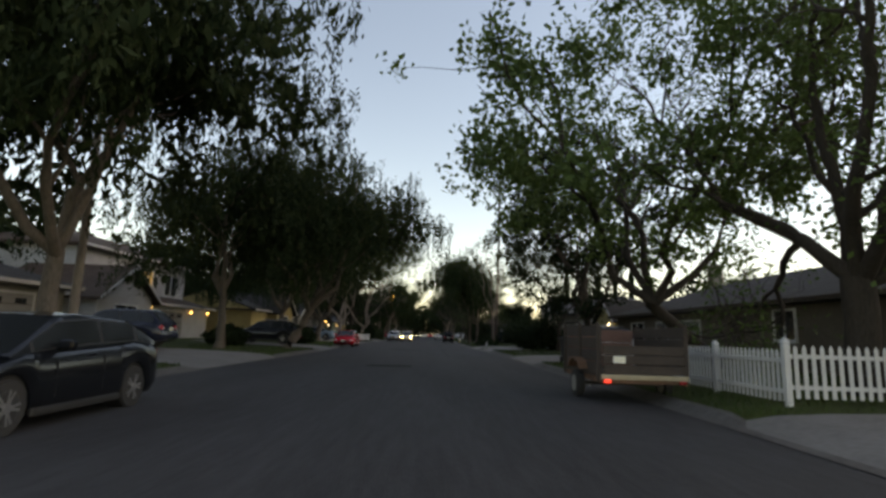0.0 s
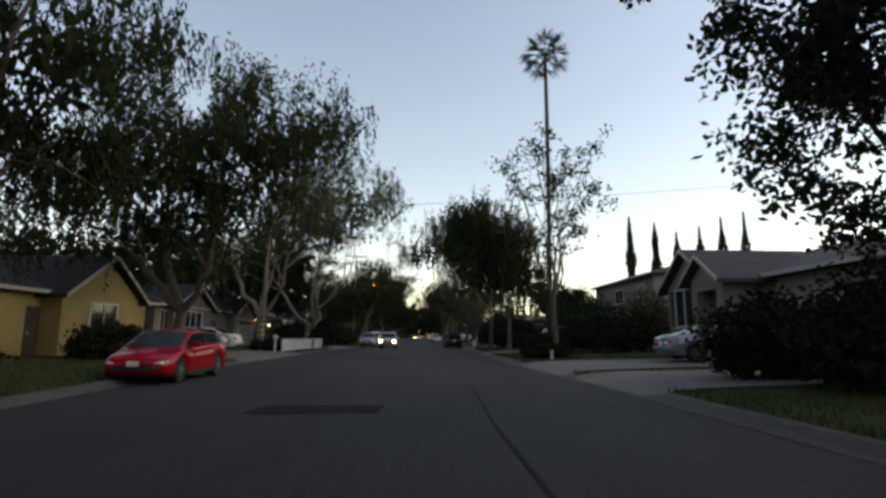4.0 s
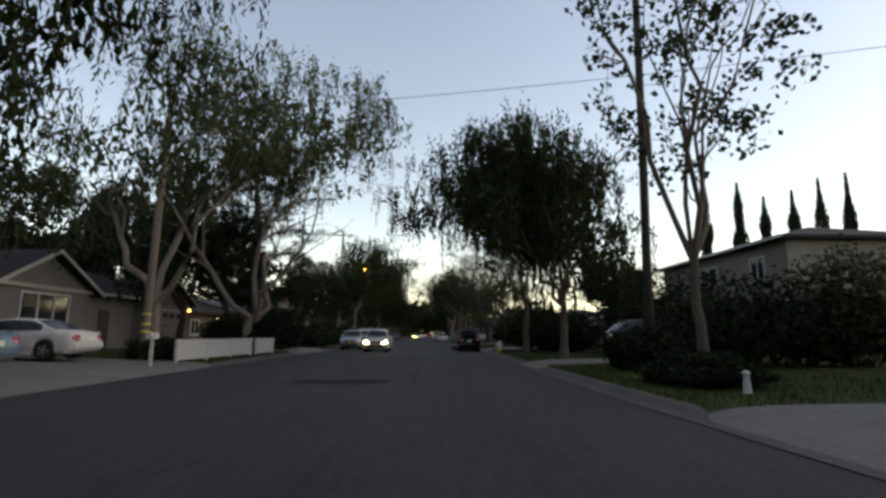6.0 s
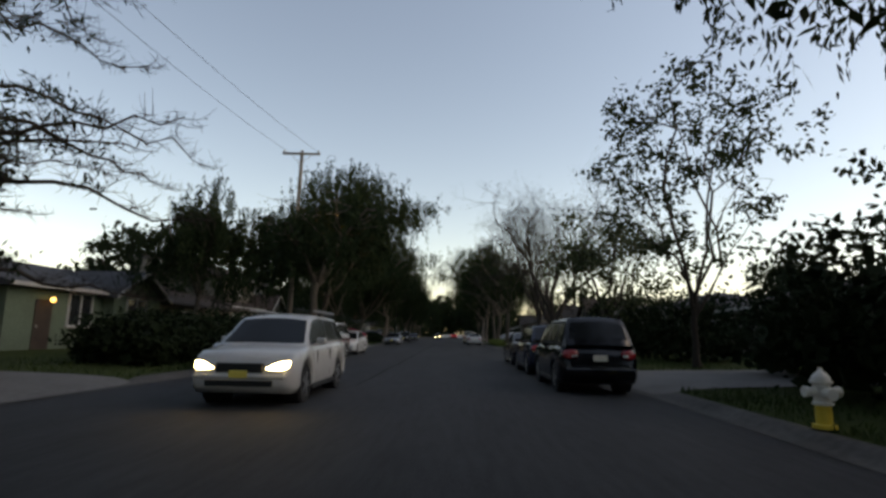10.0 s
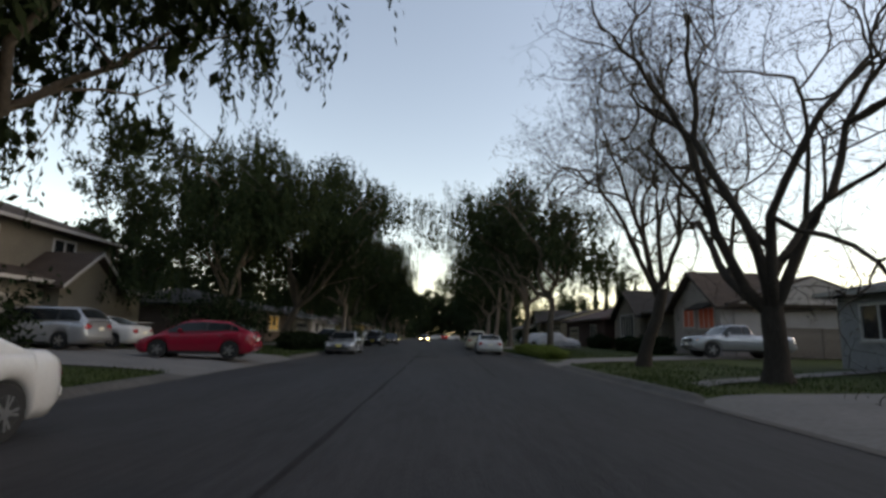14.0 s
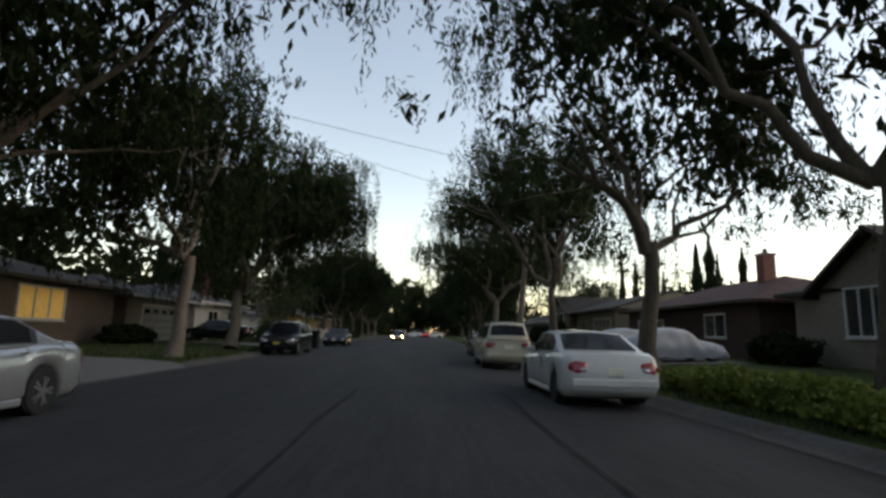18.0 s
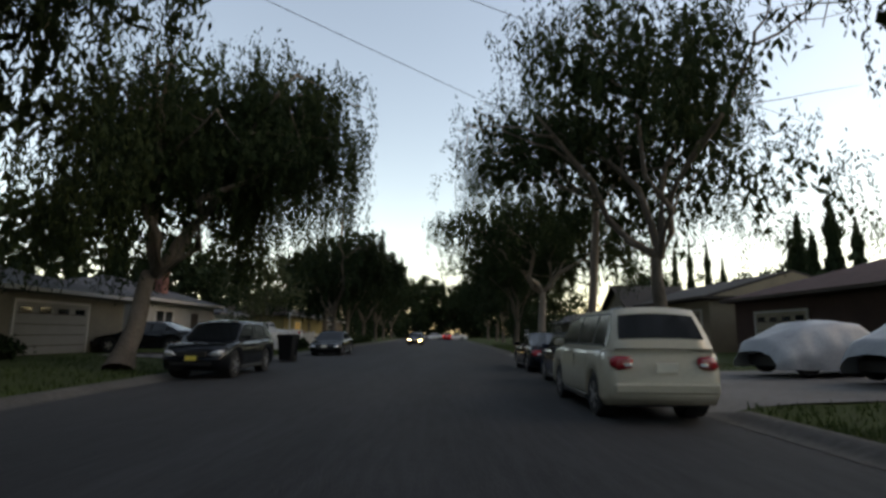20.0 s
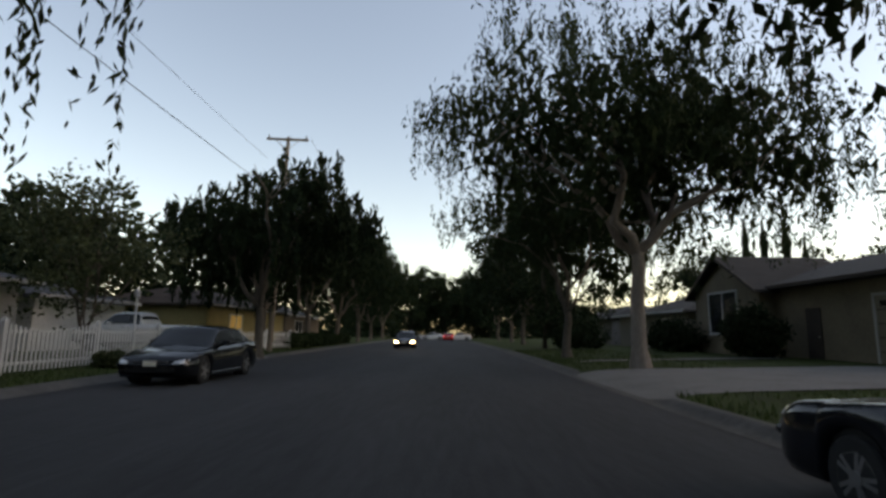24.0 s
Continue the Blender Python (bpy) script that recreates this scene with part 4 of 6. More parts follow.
def car(label, form, x, y, heading, colour, lower=None, lit=False, tail_lit=False, plate_front=PLATE, plate_rear=PLATE, rails=False, spoiler=False, rims=None, category="car", group="parked cars", z=None):
    """A car with its middle at (x, y). heading: degrees from +y, to the left. Shape from rows of (share of length, height)."""
    L, W, wr = form["L"], form["W"], form["wr"]
    bs, bz = zip(*form["belt"])
    rs, rz = zip(*form["roof"])
    clear = form["clearance"]
    root = tagged(new("car"), label, category, group)
    # local frame: nose towards +y, x to its right
    if z is None:
        z = max(-0.02, ground_z(x, y)) + (0.04 if abs(x) > 8.5 or x > 6 else -0.01)
    root.matrix_world = pose(x, y, z, 0, 0, heading)
    Y = lambda s: L / 2 - s * L

    def half(s):
        return W / 2 * (1 - 0.20 * max(0, 1 - s / 0.10) ** 2.2 - 0.14 * max(0, 1 - (1 - s) / 0.08) ** 2.2)

    def under(s):
        zb = clear + 0.14 * max(0, 1 - s / 0.05) + 0.16 * max(0, 1 - (1 - s) / 0.06)
        for w in form["wheels"]:
            d = (s - w) * L
            ra = wr * 1.17
            if abs(d) < ra:
                zb = max(zb, wr + math.sqrt(ra * ra - d * d) - 0.01)
        return zb

    ss = sorted(set(list(np.linspace(0, 1, 41)) + [w + d * wr * 1.17 / L for w in form["wheels"] for d in (-1.0, -.97, -.85, -.65, -.35, 0, .35, .65, .85, .97, 1.0)]))
    bm = bmesh.new()
    rings = []
    for s in ss:
        h, zb, zt = half(s), under(s), float(np.interp(s, bs, bz))
        zb = min(zb, zt - 0.04)
        rows = [(0.93, 0.0), (1.0, 0.16), (1.005, 0.5), (0.985, 0.78), (0.94, 0.93), (0.86, 1.0)]
        ring = [bm.verts.new((-h * f, Y(s), zb + (zt - zb) * q)) for f, q in rows]
        ring.append(bm.verts.new((0, Y(s), zt + 0.03)))
        ring += [bm.verts.new((h * f, Y(s), zb + (zt - zb) * q)) for f, q in rows[::-1]]
        rings.append(ring)
    for a, b in zip(rings, rings[1:]):
        for i in range(len(a) - 1):
            bm.faces.new((a[i], a[i + 1], b[i + 1], b[i]))
        bm.faces.new((a[-1], a[0], b[0], b[-1]))
    bm.faces.new(rings[0])
    bm.faces.new(rings[-1][::-1])
    bmesh.ops.recalc_face_normals(bm, faces=bm.faces)
    body = part("body", bm, colour, root, smooth=True)
    # cabin
    def cabin(s, q, off=0.0):
        """A point of the cabin: q from -1 (left base) over 0 (crown) to 1."""
        zt, zb = float(np.interp(s, rs, rz)), float(np.interp(s, bs, bz)) - 0.02
        h = max(0.0, zt - zb)
        wb = half(s) * 0.93
        wt = wb - 0.30 * h
        a = abs(q)
        if a > 0.5:
            k = (a - 0.5) / 0.5
            px, pz = wt + (wb - wt) * k, zt - 0.05 * min(1, h * 3) - (h - 0.05 * min(1, h * 3)) * k
        else:
            k = a / 0.5
            px, pz = wt * k, zt - 0.05 * min(1, h * 3) * k ** 2
        return Vector((math.copysign(px, q), Y(s), pz))

    def patch(name, s0, s1, q0, q1, off, material, ns=8, nq=6, parent=root, label=""):
        bmp = bmesh.new()
        grid = []
        for i in range(ns + 1):
            row = []
            for j in range(nq + 1):
                s, q = s0 + (s1 - s0) * i / ns, q0 + (q1 - q0) * j / nq
                p = cabin(s, q)
                if off:
                    du = cabin(min(s + 1e-3, rs[-1]), q) - cabin(max(s - 1e-3, rs[0]), q)
                    dv = cabin(s, min(1, q + 1e-3)) - cabin(s, max(-1, q - 1e-3))
                    nrm = du.cross(dv)
                    if nrm.length > 1e-12:
                        nrm.normalize()
                        if nrm.z < 0 and abs(nrm.z) > 0.05 or (abs(nrm.z) <= 0.05 and nrm.x * q < 0):
                            nrm = -nrm
                        p = p + nrm * off
                row.append(bmp.verts.new(p))
            grid.append(row)
        for i in range(ns):
            for j in range(nq):
                bmp.faces.new((grid[i][j], grid[i + 1][j], grid[i + 1][j + 1], grid[i][j + 1]))
        bmesh.ops.recalc_face_normals(bmp, faces=bmp.faces)
        return part(name, bmp, material, parent, label, smooth=True)

    patch("cabin", rs[0], rs[-1], -1, 1, 0, colour, 28, 12)
    patch("windscreen", rs[0] + 0.012, rs[1] - 0.012, -0.46, 0.46, 0.008, CAR_GLASS)
    patch("rear_window", rs[-2] + 0.015, rs[-1] - 0.02, -0.44, 0.44, 0.008, CAR_GLASS)
    p0, p1, p2 = form["pillars"]
    for sg in (-1, 1):
        patch("window_trim", rs[0] + (rs[1] - rs[0]) * 0.36, rs[-2] + (rs[-1] - rs[-2]) * 0.42, sg * 0.545, sg * 0.955, 0.004, BLACK, 16, 3)
        for a, b in ((rs[0] + (rs[1] - rs[0]) * 0.42, p1 - 0.008), (p1 + 0.008, p2), (p2 + 0.02, rs[-2] + (rs[-1] - rs[-2]) * 0.5)):
            if b - a > 0.03:
                patch("side_window", a, b, sg * 0.57, sg * 0.93, 0.007, CAR_GLASS, 8, 3)
        m = part("mirror", boxed(sg * (W / 2 - 0.05), sg * (W / 2 + 0.14), Y(p0 - 0.05), Y(p0 - 0.02), float(np.interp(p0, bs, bz)), float(np.interp(p0, bs, bz)) + 0.13, 0.025), colour, root)
        for s in (p1 - 0.03, p2 - 0.02):
            zb = float(np.interp(s, bs, bz)) - 0.12
            part("door_handle", boxed(sg * (half(s) * 0.985), sg * (half(s) * 0.985 + 0.025), Y(s), Y(s) + 0.18, zb, zb + 0.03, 0.008), colour if W < 1.9 else CHROME, root)
        for s in (p0 - 0.05, p1, p2 + 0.01):
            zb, zt = clear + 0.12, float(np.interp(s, bs, bz)) - 0.1
            if all(abs(s - w) * L > wr * 1.2 for w in form["wheels"]):
                part("door_gap", boxed(sg * (half(s) - 0.01), sg * (half(s) * 1.003 + 0.001), Y(s) - 0.0025, Y(s) + 0.0025, zb + 0.05, zt - 0.02), BLACK, root)
        if lower:
            for a, b in ((.05, .13), (.13, .5), (.5, .9), (.9, .97)):
                h = min(half(a), half(b))
                part("side_panel", boxed(sg * (h * 0.97), sg * (h * 1.0 + 0.012), Y(a), Y(b), 0.86, 1.04, 0.006), lower, root)
        part("sill", boxed(sg * (half(.5) - 0.08), sg * (half(.5) - 0.01), Y(form["wheels"][0] + wr * 1.22 / L), Y(form["wheels"][1] - wr * 1.22 / L), clear - 0.03, clear + 0.08, 0.02), BLACK if form is not SEDAN else colour, root)
        # lamps
        zf = float(np.interp(.03, bs, bz)) - 0.07
        def skin(px, pz, end):
            """Where the nose (end 1) or tail (end -1) of the body lies at this width and height."""
            for k in range(80):
                u = k * 0.002
                t = u if end > 0 else 1 - u
                zt, zb = float(np.interp(t, bs, bz)), under(t)
                if zb < pz < zt and px < half(t) * float(np.interp((pz - zb) / (zt - zb), (0, .16, .5, .78, .93, 1), (.93, 1, 1.005, .985, .94, .86))):
                    return Y(t)
            return Y(0.16 if end > 0 else 0.84)

        def lens(name, outline, end, material, parent, proud=0.0, shrink=1.0):
            """A lamp that wraps round the corner of the body; outline in shares of the width and metres of height."""
            cx, cz = sum(p[0] for p in outline) / len(outline), sum(p[1] for p in outline) / len(outline)
            bml = bmesh.new()
            rows = []
            for f in (0.0, 0.5, 1.0):
                rows.append([])
                for px, pz in outline:
                    qx, qz = W * (cx + (px - cx) * shrink * f), cz + (pz - cz) * shrink * f
                    rows[-1].append(bml.verts.new((sg * qx, skin(qx, qz, end) + end * (0.016 + proud), qz)))
                    if f == 0.0:
                        break
            rim_in = [bml.verts.new((v.co.x, v.co.y - end * 0.05, v.co.z)) for v in rows[2]]
            n = len(outline)
            for k in range(n):
                m = (k + 1) % n
                bml.faces.new((rows[0][0], rows[1][k], rows[1][m]))
                bml.faces.new((rows[1][k], rows[2][k], rows[2][m], rows[1][m]))
                bml.faces.new((rows[2][k], rim_in[k], rim_in[m], rows[2][m]))
            bmesh.ops.recalc_face_normals(bml, faces=bml.faces)
            return part(name, bml, material, parent, smooth=True)
        shape = [(.23, zf - .10), (.30, zf - .135), (.38, zf - .13), (.445, zf - .09), (.455, zf + .02), (.40, zf + .03), (.32, zf - .01)]
        lamp = lens("headlight", shape, 1, LENS, root)
        lens("reflector", shape, 1, LENS_LIT if lit else ALLOY, lamp, 0.006, 0.92 if lit else 0.5)
        part("indicator", boxed(sg * (W * .435), sg * (W * .455), Y(0.0) - 0.3, Y(0.0) - 0.16, zf - 0.1, zf - 0.02, 0.02), AMBER, root)
        zr = float(np.interp(.97, bs, bz)) - 0.1
        tl = lens("taillight", [(.27, zr - .06), (.29, zr - .17), (.40, zr - .2), (.455, zr - .15), (.462, zr - .02), (.38, zr + .01), (.29, zr - .01)], -1, TAIL_LIT if tail_lit else TAIL, root)
        lens("reverse_lens", [(.28, zr - .1), (.29, zr - .15), (.35, zr - .16), (.35, zr - .11)], -1, LENS, tl, 0.006)
        if rails:
            part("roof_rail", boxed(sg * (W * .36), sg * (W * .36 + 0.04), Y(rs[1] + 0.06), Y(rs[-2] - 0.02), rz[2] + 0.02, rz[2] + 0.07, 0.01), METAL, root)
    zf = float(np.interp(.03, bs, bz))
    part("grille", boxed(-W * .22, W * .22, Y(0) - 0.1, Y(0) + 0.015, zf - 0.24, zf - 0.08, 0.02), BLACK, root)
    part("lower_grille", boxed(-W * .32, W * .32, Y(0) - 0.1, Y(0) + 0.012, clear + 0.13, clear + 0.24, 0.02), BLACK, root)
    part("front_bumper", boxed(-W * .43, W * .43, Y(0) - 0.2, Y(0) + 0.03, clear + 0.25, clear + 0.34, 0.03), CHROME if lower else colour, root)
    part("rear_bumper", boxed(-W * .44, W * .44, Y(1) - 0.035, Y(1) + 0.2, clear + 0.2, clear + 0.36, 0.03), CHROME if lower else colour, root)
    part("licence_plate", boxed(-0.16, 0.16, Y(0) + 0.03, Y(0) + 0.04, clear + 0.27, clear + 0.4, 0.004), plate_front, root)
    zr = float(np.interp(.97, bs, bz))
    part("licence_plate", boxed(-0.16, 0.16, Y(1) - 0.04, Y(1) - 0.02, zr - 0.34, zr - 0.2, 0.004), plate_rear, root)
    part("underbody", boxed(-W * .42, W * .42, Y(.93), Y(.07), clear - 0.02, clear + 0.1), BLACK, root)
    if spoiler:
        part("spoiler", boxed(-W * .4, W * .4, Y(1) + 0.05, Y(1) + 0.3, zr + 0.2, zr + 0.23, 0.01), colour, root)
    # wheels
    for w in form["wheels"]:
        for sg in (-1, 1):
            wx = sg * (W / 2 - 0.13)
            tp = [(-0.11, wr * .62), (-0.11, wr * .93), (-0.085, wr), (0.085, wr), (0.11, wr * .93), (0.11, wr * .62)]
            wheel = part("wheel", turned(tp, 22, "x", at=(wx, Y(w), wr)), TYRE, root, smooth=False)
            rim = turned([(0.08, wr * .66), (0.105, wr * .66), (0.112, wr * .6), (0.085, wr * .58), (0.06, wr * .3), (0.075, wr * .12), (0.08, wr * .03)] if sg > 0 else
                         [(-0.08, wr * .66), (-0.105, wr * .66), (-0.112, wr * .6), (-0.085, wr * .58), (-0.06, wr * .3), (-0.075, wr * .12), (-0.08, wr * .03)], 20, "x", at=(wx, Y(w), wr))
            part("rim", rim, rims or RIM_DARK, wheel)
            bms = bmesh.new()
            for i in range(10):
                m = Matrix.Translation((wx + sg * 0.098, Y(w), wr)) @ Matrix.Rotation(math.tau * (i + 0.22 * (-1) ** i) / 10, 4, "X")
                box(bms, -0.014, 0.014, -0.016, 0.016, 0.03, wr * .63, 0, m)
            bmesh.ops.create_cone(bms, cap_ends=True, segments=12, radius1=wr * .2, radius2=wr * .16, depth=0.04, matrix=Matrix.Translation((wx + sg * 0.1, Y(w), wr)) @ Matrix.Rotation(radians(90), 4, "Y"))
            part("spokes", bms, rims or ALLOY, wheel)
            part("wheel_arch", turned([(-0.16, wr * 1.1), (0.1, wr * 1.1)], 16, "x", at=(sg * (W / 2 - 0.22), Y(w), wr + 0.02)), BLACK, root)
    return root


def covered_car(x, y, heading, seed, label):
    """A car under a loose silver cloth: a draped shell with folds and a hem near the ground."""
    rng = np.random.default_rng(seed)
    root = tagged(new("covered_car"), label, "car", "covered cars")
    root.matrix_world = pose(x, y, ground_z(x, y) + 0.04, 0, 0, heading)
    prof_s = [0, .04, .12, .3, .42, .55, .72, .9, .97, 1]
    prof_z = [.55, .75, .85, .98, 1.36, 1.44, 1.38, 1.02, .9, .6]
    v, f = [], []
    n, k = 40, 30
    for i in range(n + 1):
        s = i / n
        zt = float(np.interp(s, prof_s, prof_z))
        h = 0.93 * (1 - 0.16 * max(0, 1 - s / .1) ** 2 - 0.14 * max(0, 1 - (1 - s) / .1) ** 2)
        for j in range(k + 1):
            q = -1 + 2 * j / k
            a = abs(q)
            if a < 0.45:
                px, pz = h * 0.72 * a / 0.45, zt - 0.06 * (a / 0.45) ** 2
            else:
                t = (a - 0.45) / 0.55
                px, pz = h * (0.72 + 0.28 * min(1, t * 1.8)), (zt - 0.06) * (1 - t) + 0.16 * t
            fold = 0.05 * noise.noise(Vector((s * 9 + seed, q * 4, 0))) + 0.03 * math.sin(s * 38 + 4 * noise.noise(Vector((s * 4, q * 3, seed)))) * max(0, a - 0.4)
            v.append((math.copysign(px + fold * (a > 0.3), q), (0.5 - s) * 4.5 + 0.03 * fold, pz + fold * 0.6))
    for i in range(n):
        for j in range(k):
            b = i * (k + 1) + j
            f.append((b, b + 1, b + k + 2, b + k + 1))
    mesh_np("cover", v, f, mat("silver_cloth", (0.3, 0.32, 0.34), 0.45, var=0.2, scale=2, bump=0.4, bump_scale=7), root, smooth=True)
    for s in (.19, .8):
        for sg in (-1, 1):
            part("tyre", turned([(-.1, .2), (-.1, .3), (-.07, .32), (.07, .32), (.1, .3), (.1, .2)], 18, "x", at=(sg * .75, (0.5 - s) * 4.5, .32)), TYRE, root)
    part("underbody", boxed(-.7, .7, -1.9, 1.9, .2, .5, .03), BLACK, root)


def picket_fence(x0, y0, x1, y1, label, height=1.0, post_every=2.4, gap=0.14, scallop=0.0, rails=2, width=0.075):
    """White wooden fence between two points: posts, rails and pointed pickets."""
    root = tagged(new("picket_fence"), label, "fence", "white fences")
    a, b = Vector((x0, y0, 0)), Vector((x1, y1, 0))
    d = b - a
    ang = math.degrees(math.atan2(d.y, d.x))
    root.matrix_world = pose(x0, y0, ground_z((x0 + x1) / 2, (y0 + y1) / 2), 0, 0, ang)
    ln = d.length
    n = max(1, round(ln / post_every))
    bm = boxed(-.06, .06, -.06, .06, -.1, height + .06, .012)
    bmesh.ops.create_cone(bm, cap_ends=True, segments=4, radius1=.1, radius2=.01, depth=.09, matrix=Matrix.Translation((0, 0, height + .1)) @ Matrix.Rotation(radians(45), 4, "Z"))
    first = part("post", bm, WHITE_PAINT, root)
    for i in range(1, n + 1):
        p = new("post", first.data)
        p.parent, p.location = root, (ln * i / n, 0, 0)
    for z in ([.25, height - .22] if rails == 2 else [.2, height * .55, height - .15]):
        part("rail", boxed(0, ln, -.02, .02, z - .04, z + .04), WHITE_PAINT, root)
    pk = prism([(-width / 2, .05), (width / 2, .05), (width / 2, height - .07), (0, height), (-width / 2, height - .07)], "y", -.04, -.02)
    base_picket = None
    m = int(ln / gap)
    for i in range(1, m):
        if base_picket is None:
            base_picket = part("picket", pk, WHITE_PAINT, root)
            p = base_picket
        else:
            p = new("picket", base_picket.data)
            p.parent = root
        t = (i * gap % post_every) / post_every
        p.location = (i * gap, 0, 0)
        p.scale = (1, 1, 1 - scallop * math.sin(math.pi * t) ** 2)
    return root


def board_fence(x0, y0, x1, y1, label, height=0.85, timber=WHITE_PAINT, group="white fences"):
    """A solid fence: posts with caps and closely set boards under a top rail."""
    root = tagged(new("board_fence"), label, "fence", group)
    d = Vector((x1 - x0, y1 - y0, 0))
    root.matrix_world = pose(x0, y0, ground_z((x0 + x1) / 2, (y0 + y1) / 2), 0, 0, math.degrees(math.atan2(d.y, d.x)))
    ln = d.length
    n = max(1, round(ln / 2.4))
    for i in range(n + 1):
        part("post", boxed(ln * i / n - .06, ln * i / n + .06, -.06, .06, -.1, height + .05, .012), timber, root)
    part("top_rail", boxed(-.05, ln + .05, -.07, .07, height - .02, height + .03, .008), timber, root)
    part("rail", boxed(0, ln, -.03, .03, .1, .19), timber, root)
    first = None
    for i in range(int(ln / .155)):
        if first is None:
            first = part("board", boxed(-.07, .07, -.022, -.002, .08, height - .02, .004), timber, root)
            p = first
        else:
            p = new("board", first.data)
            p.parent = root
        p.location = (.08 + i * .155, 0, 0)


def utility_pole(x, y, top, arm_z, arm=2.4, lean=0.0, label="tall weathered wooden utility pole with a crossarm", bands=False):
    root = tagged(new("utility_pole"), label, "utility pole", "utility poles")
    root.matrix_world = pose(x, y, ground_z(x, y) - 0.1, 0, lean, 0)
    part("pole", cyl(0, 0, 0, top, .17, .11, 12), WOOD_GREY, root)
    if arm:
        part("crossarm", boxed(-arm / 2, arm / 2, -.2, -.1, arm_z - .07, arm_z + .07, .01), WOOD_GREY, root)
        for sx in (-1, 1):
            b = Tubes()
            b.add([(sx * .7, -.15, arm_z - .05), (0, -.1, arm_z - .7)], [.018, .018], 5)
            b.make("brace", METAL, root)
            part("insulator", turned([(0, .03), (.05, .06), (.09, .035), (.15, .06), (.2, .03)], 10, "z", at=(sx * (arm / 2 - .12), -.15, arm_z + .06)), METAL, root)
    if bands:
        for z in (1.2, 1.5, 1.9):
            part("reflector_band", cyl(0, 0, z, z + .07, .178, .177, 12), mat("reflector_yellow", (.8, .55, .05), .4, var=.1, scale=6), root)
    return root


def wire_line(a, b, sag, r=0.012):
    t = np.linspace(0, 1, 14)
    p = np.outer(1 - t, a) + np.outer(t, b)
    p[:, 2] -= sag * 4 * t * (1 - t)
    w = Tubes()
    w.add(p, np.full(14, r), 4)
    tagged(w.make("overhead_wire", WIRE), "thin black overhead wire sagging between poles", "wire", "overhead wires")


def street_lamp(x, y, z, reach, side, bulb, label):
    """A lamp head on a curved arm fixed to a pole."""
    root = tagged(new("street_lamp"), label, "street lamp", "street lamps")
    root.matrix_world = pose(x, y, z)
    t = Tubes()
    q = np.linspace(0, 1, 8)
    t.add(np.stack([side * q * reach, 0 * q, .55 * np.sin(q * 1.5)], 1), np.full(8, .035), 7)
    t.make("arm", METAL, root)
    head = turned([(0, .04), (.05, .11), (.3, .14), (.55, .1), (.62, .03)], 12, "x", at=(side * reach + (-.1 if side > 0 else -.5), 0, .56))
    part("head", head, METAL, root)
    part("lens", turned([(-.16, .04), (-.1, .13), (0, .17)], 12, "z", at=(side * (reach + .2), 0, .47)), bulb, root)


def hydrant(x, y):
    root = tagged(new("fire_hydrant"), "white fire hydrant with a yellow base on the verge", "fire hydrant")
    root.matrix_world = pose(x, y, ground_z(x, y))
    yel, wht = mat("hydrant_yellow", (.7, .5, .06), .45, var=.15, scale=6), mat("hydrant_white", (.68, .66, .6), .45, var=.15, scale=6)
    part("base", turned([(0, .15), (.05, .15), (.06, .1), (.3, .1)], 14, "z"), yel, root)
    part("barrel", turned([(.3, .1), (.31, .13), (.34, .13), (.35, .105), (.58, .105), (.6, .14), (.63, .14)], 14, "z"), wht, root)
    part("bonnet", turned([(.63, .12), (.68, .11), (.73, .07), (.76, .03), (.8, .03)], 14, "z"), wht, root)
    for sx in (-1, 1):
        part("outlet", turned([(sx * .09, .06), (sx * .2, .06), (sx * .2, .075), (sx * .24, .075)], 10, "x", at=(0, 0, .48)), wht, root)
    bm = bmesh.new()
    bmesh.ops.create_cone(bm, cap_ends=True, segments=10, radius1=.08, radius2=.08, depth=.14, matrix=Matrix.Translation((0, -.15, .46)) @ Matrix.Rotation(radians(90), 4, "X"))
    part("outlet", bm, wht, root)


def wheelie_bin(x, y, turn, colour, label):
    root = tagged(new("wheelie_bin"), label, "wheelie bin", "wheelie bins")
    root.matrix_world = pose(x, y, max(-.02, ground_z(x, y)), 0, 0, turn) @ Matrix.Diagonal((1.12, 1.12, 1.12, 1))
    bm = bmesh.new()
    lo, hi = [], []
    for sx, sy in ((-1, -1), (1, -1), (1, 1), (-1, 1)):
        lo.append(bm.verts.new((sx * .23, sy * .25, .05)))
        hi.append(bm.verts.new((sx * .3, sy * .35, .98)))
    bm.faces.new(lo[::-1])
    bm.faces.new(hi)
    for i in range(4):
        bm.faces.new((lo[i], lo[(i + 1) % 4], hi[(i + 1) % 4], hi[i]))
    bmesh.ops.bevel(bm, geom=list(bm.edges), offset=.03, segments=2, affect="EDGES")
    part("body", bm, colour, root)
    part("rim", boxed(-.32, .32, -.37, .37, .95, 1.0, .015), colour, root)
    part("lid", prism([(-.38, 1.0), (.38, 1.0), (.36, 1.06), (0, 1.1), (-.34, 1.08)], "x", -.32, .32), colour, root)
    part("handle", boxed(-.22, .22, .38, .42, .96, 1.0, .01), colour, root)
    for sx in (-1, 1):
        part("wheel", turned([(sx * .24, .02), (sx * .24, .12), (sx * .29, .12), (sx * .29, .02)], 14, "x", at=(0, .24, .12)), TYRE, root)


